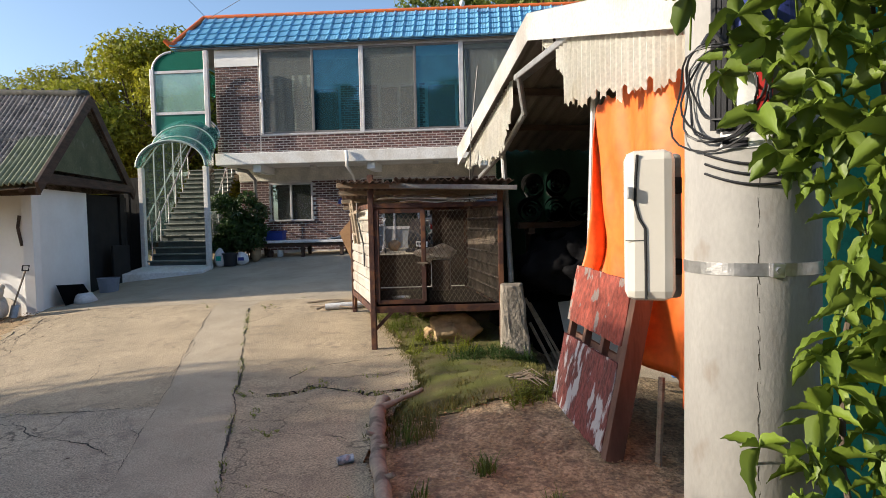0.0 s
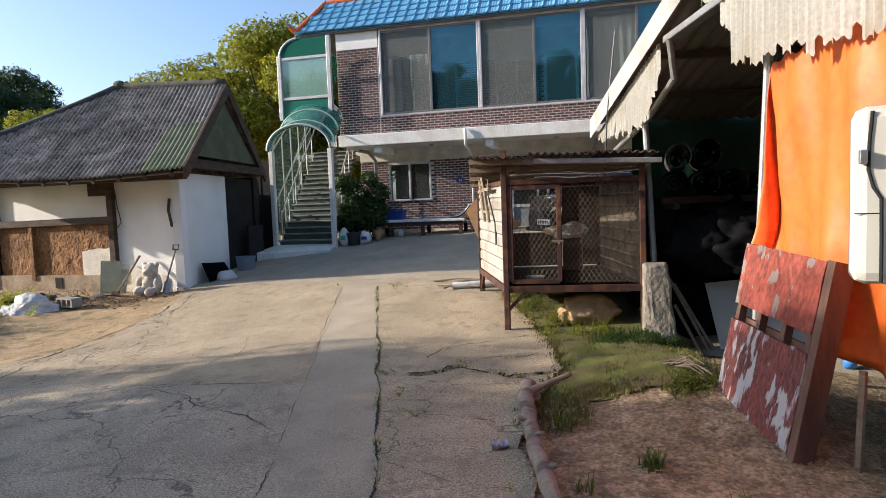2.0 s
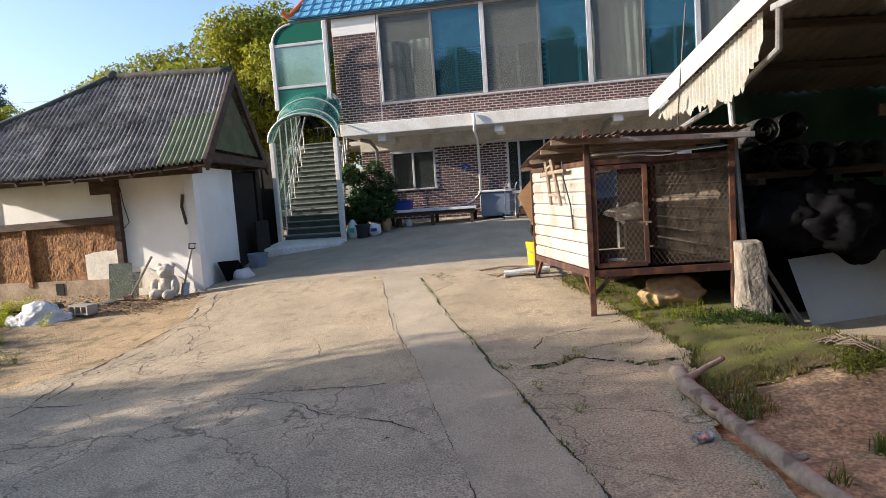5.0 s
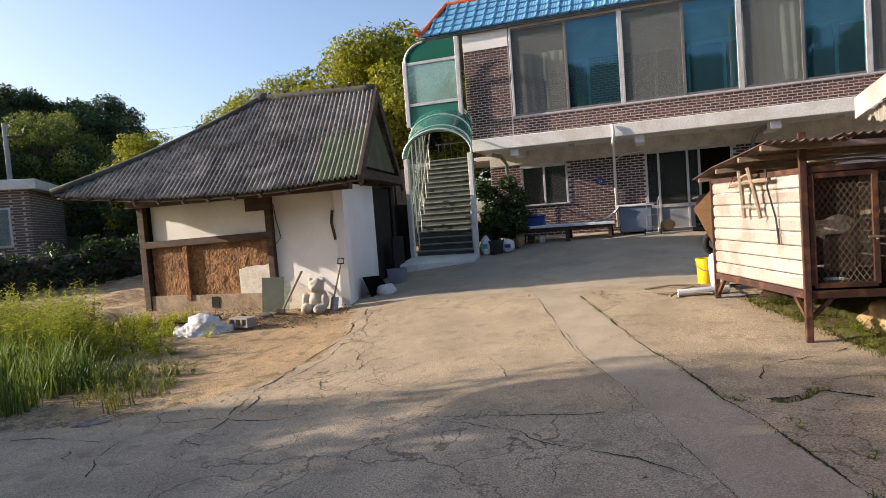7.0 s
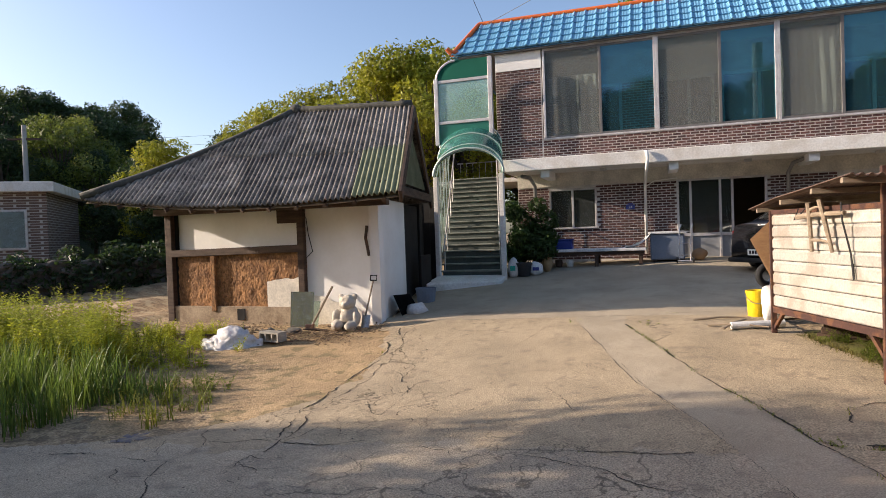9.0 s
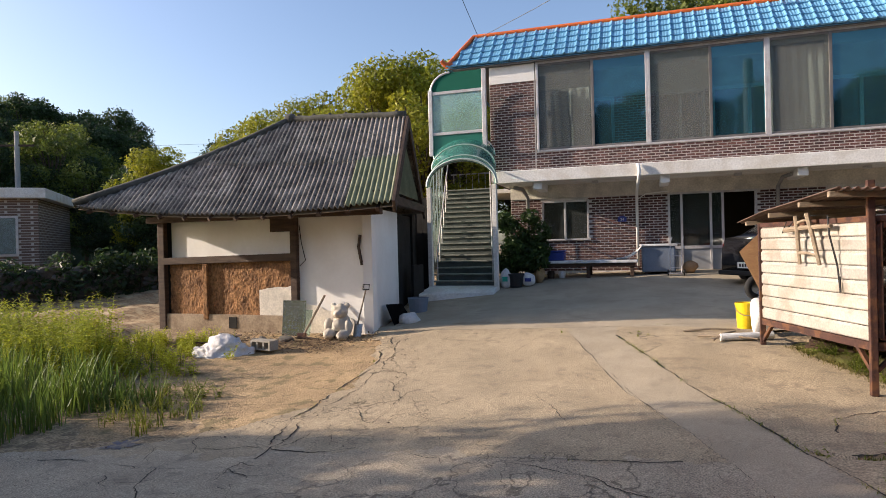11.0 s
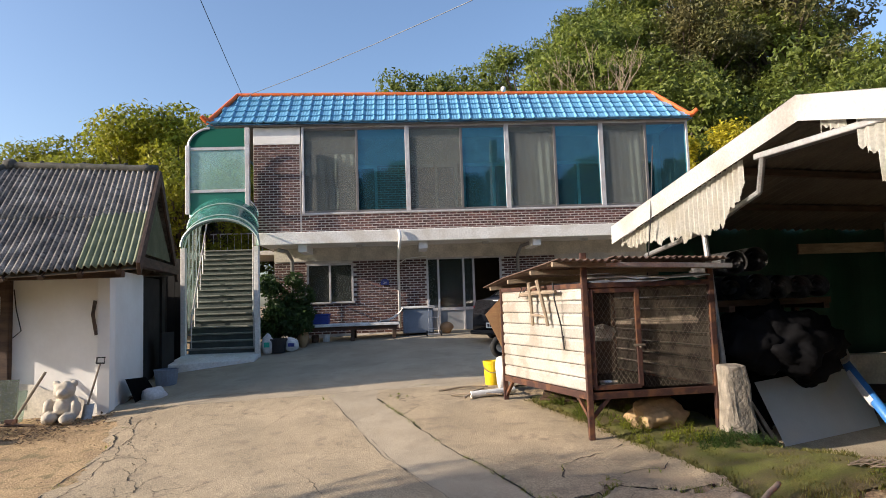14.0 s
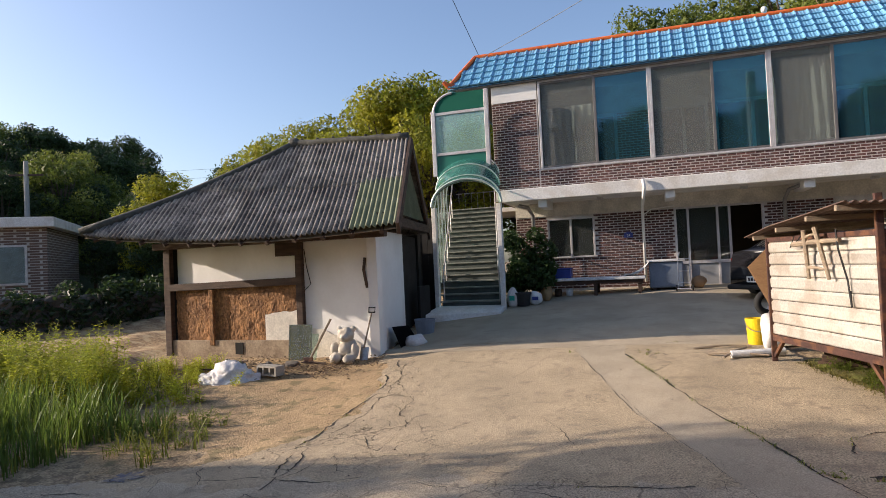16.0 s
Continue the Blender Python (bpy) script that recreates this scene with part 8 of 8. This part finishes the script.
for i in range(len(hx)):
    for j in range(len(hy)):
        x, y = hx[i], hy[j]
        h = max(6.0 * smoothstep(22, 44, -x) * smoothstep(10, 30, y), 9.5 * smoothstep(24, 42, y) * smoothstep(-16, 9, x), smooth_rear(y))
        verts.append(S * Vector((x, y, h - 0.25 + 0.5 * noise.noise(Vector((x * 0.1, y * 0.1, 0))) * min(1, h))))
for i in range(len(hx) - 1):
    for j in range(len(hy) - 1):
        a = i * len(hy) + j
        if max(verts[q].z for q in (a, a + 1, a + len(hy), a + len(hy) + 1)) > 0.05:
            faces.append((a, a + len(hy), a + len(hy) + 1, a + 1))
me = bpy.data.meshes.new("hillside")
me.from_pydata(verts, [], faces)
me.materials.append(M_hill)
tagged(new("hillside", me), "wooded hillside around the hamlet", "hill", kind="structure")
r_ = random.Random(77)
WOODS = []
for k in range(26):       # slope beyond the stone wall
    a = radians(r_.uniform(44, 64)); d = r_.uniform(34, 58)
    WOODS.append((T_dark if k % 3 else T_green, -2.4 - d * math.sin(a), 1.4 + d * math.cos(a), r_.uniform(0.7, 0.95)))
for k in range(36):       # slope behind the house
    a = radians(r_.uniform(-4, 44)); d = r_.uniform(29, 47)
    WOODS.append(((T_green2, T_green, T_pine, T_green)[k % 4] if a > 0.4 else (T_green2, T_green)[k % 2], -2.3 + d * math.sin(a), 1.4 + d * math.cos(a), r_.uniform(0.95, 1.3) * (0.8 + 0.4 * smoothstep(0, 0.5, a))))
for k in range(58):       # tree line behind the camera, mirrored in the windows
    WOODS.append(((T_dark, T_dark, T_green2)[k % 3], -46 + 1.85 * k + r_.uniform(-1, 1), -36 + r_.uniform(-4, 4), r_.uniform(0.75, 0.92)))
WOODS += [(T_green2, -4.9, 35, 0.98), (T_green, -1.9, 35, 1.3), (T_green2, 1.0, 35.5, 1.12), (T_green2, 4.4, 35, 1.2), (T_green, 7.2, 33, 1.4), (T_green, 10.2, 34, 1.5)]
r_ = random.Random(5)
for k in range(20):       # more of the slope beyond the stone wall
    a = radians(r_.uniform(46, 64)); d = r_.uniform(36, 56)
    WOODS.append((T_dark, -2.4 - d * math.sin(a), 1.4 + d * math.cos(a), r_.uniform(0.75, 1.0)))
for k, (kind, x, y, s) in enumerate(WOODS):
    h = max(6.0 * smoothstep(22, 44, -x) * smoothstep(10, 30, y), 9.5 * smoothstep(24, 42, y) * smoothstep(-16, 9, x), smooth_rear(y))
    plant(kind, x, y, h - 0.2, s, k * 2.1)
for x, y, s in ((9.6, 22, 0.95), (12, 23.5, 1.05), (14.5, 24, 1.0), (8.2, 26, 1.1)):
    plant(T_gold, x, y, 2.0, s, x)
T_lane = make_tree(1, 9, 7.5, 1.2, 12500, 0.12, M_leaf, "broadleaf tree beside the lane", 22, 0.64)
# trees beside the lane, out of sight, that shade the foreground
for k, (x, y, s) in enumerate(((-13.4, 1.0, 0.82), (-12.6, 2.6, 0.42), (-12.0, 4.2, 0.3), (-13.4, 3.7, 0.38), (-11.6, 3.2, 0.3), (-12.4, 1.6, 0.45), (-14.2, -1.4, 0.87), (-12.6, -3.6, 0.78), (-14.5, -5.6, 0.8), (-18.5, -1.2, 0.8), (-12.0, -8, 0.75))):
    plant(T_lane, x, y, 0.2, s / 0.82 if k else s, k * 1.3)

# ---- shrub by the stair ----
shrub = thing("shrub", (-4.98, 15.25, 0.98), "dense dark green peony-like shrub beside the stair", "shrub")
bl = []
r_ = random.Random(8)
for k in range(26):
    a, q = r_.uniform(0, 6.283), r_.uniform(0, 1) ** 0.6
    bl.append((0.5 * q * math.cos(a), 0.4 * q * math.sin(a), 0.2 + 1.2 * r_.random(), r_.uniform(0.18, 0.28)))
sc = new("crown", crown_mesh("crown", [tuple(S * c for c in b) for b in bl], 9000, 0.06, M_shrub, 8)); sc.parent = shrub
bm = bmesh.new()
for k in range(7):
    rod(bm, [(-4.85 + 0.03 * k - 0.1, 15.4, 0.95), (-4.85 + 0.12 * (k - 3), 15.4 + 0.05 * (k % 3), 1.7)], 0.012, 5, 0.006)
part("stems", bm, M_bark, shrub)

# ---- stone wall with ivy, far house, far pole ----
fwall = thing("stone_wall", (-16, 12, 0.2), "dry stone wall overgrown with dark ivy", "wall", kind="structure")
WA, WB = Vector((-23.5, 7.5, 0.1)), Vector((-11.2, 17.2, 0.3))
bm = bmesh.new(); beam(bm, WA + Vector((0, 0, 0.6)), WB + Vector((0, 0, 0.6)), 0.6, 1.3)
part("wall_core", bm, M_stone, fwall)
stones = []
for k in range(3):
    bm = bmesh.new(); lump(bm, (0, 0, 0), (0.22, 0.15, 0.12), 90 + k, 0.4, 2)
    stones.append(mesh_of("stone", bm, M_stone, Vector((0, 0, 0))))
WD = (WB - WA).normalized(); WN = Vector((WD.y, -WD.x, 0))
r_ = random.Random(3)
for k in range(230):
    ob = new("stone", r_.choice(stones)); ob.parent = fwall
    p = WA + WD * r_.uniform(2, (WB - WA).length) + WN * 0.3 + Vector((0, 0, r_.uniform(0.0, 1.2)))
    ob.location = S * (p - ORG[fwall]); ob.rotation_euler = (r_.uniform(-0.3, 0.3), r_.uniform(-0.3, 0.3), math.atan2(WD.y, WD.x) + r_.uniform(-0.3, 0.3))
bl = []
for k in range(150):
    p = WA + WD * r_.uniform(1, (WB - WA).length) + WN * r_.uniform(0.1, 0.4) + Vector((0, 0, r_.uniform(0.45, 1.5)))
    bl.append((S * p.x, S * p.y, S * p.z, r_.uniform(0.25, 0.5)))
tagged(new("ivy", crown_mesh("ivy", bl, 15000, 0.085, M_leafd, 12)), "dark ivy covering the stone wall", "ivy", kind="stuff")
farhouse = thing("neighbour_house", (-25, 16, 0.3), "flat-roofed brick neighbour house behind the wall", "house")
NM = Matrix.Translation((-24.6, 16.1, 0.8)) @ Matrix.Rotation(radians(38), 4, "Z")
bm = bmesh.new(); box(bm, (-5, 0, -0.9), (2.6, 5, 3.0), NM)
M_farbrick = material("far_brick", (0.2, 0.13, 0.1), 0.85, (0.14, 0.09, 0.07), scale=6)
N_, L_ = M_farbrick.node_tree.nodes, M_farbrick.node_tree.links
course, turn_ = N_.new("ShaderNodeTexBrick"), N_.new("ShaderNodeMapping")
turn_.inputs["Rotation"].default_value = (radians(90), 0, radians(-38))
turn_.vector_type = "TEXTURE"
L_.new(N_["Texture Coordinate"].outputs["Object"], turn_.inputs[0])
L_.new(turn_.outputs[0], course.inputs["Vector"])
course.inputs["Scale"].default_value, course.inputs["Mortar Size"].default_value = 2.4, 0.03
course.inputs["Mortar"].default_value = (0.4, 0.37, 0.33, 1)
L_.new(N_["Principled BSDF"].inputs["Base Color"].links[0].from_socket, course.inputs["Color1"])
course.inputs["Color2"].default_value = (0.11, 0.07, 0.055, 1)
L_.new(course.outputs["Color"], N_["Principled BSDF"].inputs["Base Color"])
part("wall", bm, M_farbrick, farhouse)
bm = bmesh.new(); box(bm, (-5.2, -0.3, 3.0), (2.9, 5.2, 3.35), NM, 0.02)
part("roof_slab", bm, M_fascia, farhouse)
for x in (-0.9, 1.1):
    bm = bmesh.new(); box(bm, (x, -0.06, 1.0), (x + 0.9, 0.02, 2.4), NM)
    w_ = part("window", bm, M_alu, farhouse)
    bm = bmesh.new(); box(bm, (x + 0.07, -0.08, 1.07), (x + 0.83, -0.065, 2.33), NM)
    part("pane", bm, M_glass, w_)
farpole = thing("far_utility_pole", (-30, 22, 1), "far concrete utility pole before the wooded slope", "utility pole")
bm = bmesh.new(); rod(bm, [(-27.6, 20.9, 0), (-27.6, 20.9, 7.1)], 0.13, 10, 0.09)
part("shaft", bm, M_polec, farpole)
bm = bmesh.new(); beam(bm, (-28.2, 20.6, 6.5), (-27, 21.2, 6.5), 0.08, 0.08)
part("crossarm", bm, M_timber, farpole)
for k, (p, q, sag) in enumerate((((-45, 24, 8.3), (-8, 40, 9.6), 0.8), ((-45, 24, 7.8), (-8, 40, 9.1), 0.8), ((-40, 14, 4.7), (-9, 30, 4.6), 0.4), ((-3.5, -8, 8.5), (-6.25, 16.6, 7.1), 0.3), ((14, -4, 9.0), (-6.2, 16.7, 7.05), 0.9))):
    p, q = Vector(p), Vector(q)
    bm = bmesh.new(); rod(bm, [p.lerp(q, i / 12) - Vector((0, 0, sag * 4 * (i / 12) * (1 - i / 12))) for i in range(13)], 0.007, 5)
    solo("power_line", bm, M_cable, "thin black overhead cable", "cable", group="overhead cables")
bm = bmesh.new(); rod(bm, [(0.72, 8.6, 3.6), (0.62, 8.55, 2.7), (0.58, 8.7, 1.9)], 0.008, 5)
solo("hanging_cable", bm, M_cable, "thin cable hanging at the shelter corner", "cable")
bm = bmesh.new(); lump(bm, (0.3, 16.7, 7.14), (0.07, 0.07, 0.08), 6, 0.1, 2)
solo("roof_cap", bm, M_plate, "small white vent cap on the ridge", "vent")

# the thin panes let daylight through
for ob in scene.objects:
    if ob.type == "MESH" and ob.data.materials and ob.data.materials[0] in (M_green, M_lightgreen, M_sidepane, M_clearglass, M_glass, M_bluefilm, M_screen):
        ob.visible_shadow = False

# ---- dry litter on the paving, twigs by the door, a can by the log ----
r_ = random.Random(31)
verts, faces = [], []
for k in range(700):
    if k < 350:
        x, y = r_.uniform(-7.0, -1.4), r_.uniform(3.6, 9.8)
        if noise.noise(Vector((x * 0.9, y * 0.9, 5))) + 0.12 * (x < -4.2) < 0.1:
            continue
    else:
        y = r_.uniform(5.2, 10.4)
        x = lerp_table(EDGE_L, y) + r_.gauss(0.25, 0.28)
    q, a, z = r_.uniform(0.005, 0.012) * r_.choice((1, 1, 1, 2.2)), r_.uniform(0, 6.28), ground_z(x, y) + 0.006
    n = len(verts)
    for dx, dy, dz in ((1, 0, 0.1), (0.1, 0.4, 0.3), (-1, 0.1, 0.0), (-0.1, -0.4, 0.15)):
        verts.append(S * Vector((x + q * (dx * math.cos(a) - dy * math.sin(a)), y + q * (dx * math.sin(a) + dy * math.cos(a)), z + q * dz)))
    faces.append((n, n + 1, n + 2, n + 3))
me = bpy.data.meshes.new("litter")
me.from_pydata(verts, [], faces)
me.materials.append(M_timber)
tagged(new("litter", me), "dry dark leaf litter and crumbs on the concrete", "litter", kind="stuff")
verts, faces = [], []
for k in range(1500):
    x, y = r_.gauss(-7.35, 0.5), r_.gauss(9.75, 0.22)
    if k > 900:
        x, y = r_.uniform(-9.2, -6.4), r_.uniform(9.9, 10.6)
    if x > -6.3 or y > 10.68:
        continue
    q, a, z = r_.uniform(0.012, 0.035), r_.uniform(0, 6.28), ground_z(x, y) + r_.uniform(0.0, 0.05)
    n = len(verts)
    for dx, dy, dz in ((1, 0, r_.uniform(-0.3, 0.9)), (0.1, 0.5, 0.3), (-1, 0.1, 0.0), (-0.1, -0.5, 0.15)):
        verts.append(S * Vector((x + q * (dx * math.cos(a) - dy * math.sin(a)), y + q * (dx * math.sin(a) + dy * math.cos(a)), z + q * dz)))
    faces.append((n, n + 1, n + 2, n + 3))
me = bpy.data.meshes.new("leaf_heap")
me.from_pydata(verts, [], faces)
me.materials.append(material("dry_brown_leaf", (0.2, 0.13, 0.075), 0.9, (0.09, 0.06, 0.04), scale=6, island=0.5))
tagged(new("leaf_heap", me), "dry brown leaves and scraps along the shed wall", "litter", kind="stuff")
twigs = thing("twig_bundle", (1.12, 5.75, 0.45), "bundle of dry twigs by the foot of the red door", "twigs")
for k in range(16):
    x, y = 1.0 + r_.uniform(-0.08, 0.08), 5.85 + r_.uniform(-0.12, 0.12)
    bm = bmesh.new(); rod(bm, [(x - 0.02, y, ground_z(x, y) + 0.02 + 0.01 * (k % 4)), (x + 0.06, y - 0.05 + r_.uniform(-0.05, 0.05), ground_z(x, y) + 0.05 + 0.008 * (k % 5)), (x + 0.14, y - 0.1 + r_.uniform(-0.09, 0.09), ground_z(x, y) + 0.03)], 0.006, 5, 0.003)
    part("twig", bm, M_greywood, twigs)
bm = bmesh.new(); rod(bm, [(-0.14 + 0.018 * k, 4.68 + 0.008 * k, ground_z(-0.14, 4.68) + 0.03) for k in range(6)], 0.03, 14)
for v in bm.verts:
    v.co.z = max(ground_z(-0.14, 4.68) + 0.004, v.co.z - 0.012 + 0.012 * noise.noise(v.co * 40))
solo("tin_can", bm, material("printed_tin", (0.5, 0.5, 0.52), 0.35, (0.12, 0.16, 0.2), scale=30, metal=0.6, bump=0.2), "crushed drink can lying beside the log", "can", smooth=False)
r_ = random.Random(12)
def bare(bm, p, d, l, r, depth):
    q = p + d * l
    rod(bm, [p, p.lerp(q, 0.5) + Vector((r_.uniform(-1, 1), r_.uniform(-1, 1), 0)) * l * 0.05, q], r, 5, r * 0.65, cap=False)
    if depth:
        for k in range(3):
            e = (d + Vector((r_.uniform(-0.7, 0.7), r_.uniform(-0.7, 0.7), r_.uniform(-0.1, 0.5)))).normalized()
            bare(bm, p.lerp(q, r_.uniform(0.6, 1)), e, l * r_.uniform(0.6, 0.8), r * 0.6, depth - 1)
bm = bmesh.new(); bare(bm, Vector((6.1, 29, 3.0)), Vector((0, 0, 1)), 4.2, 0.13, 5)
solo("bare_tree", bm, M_greywood, "leafless grey tree among the green ones behind the house", "tree", at=(6.1, 29, 3.0))
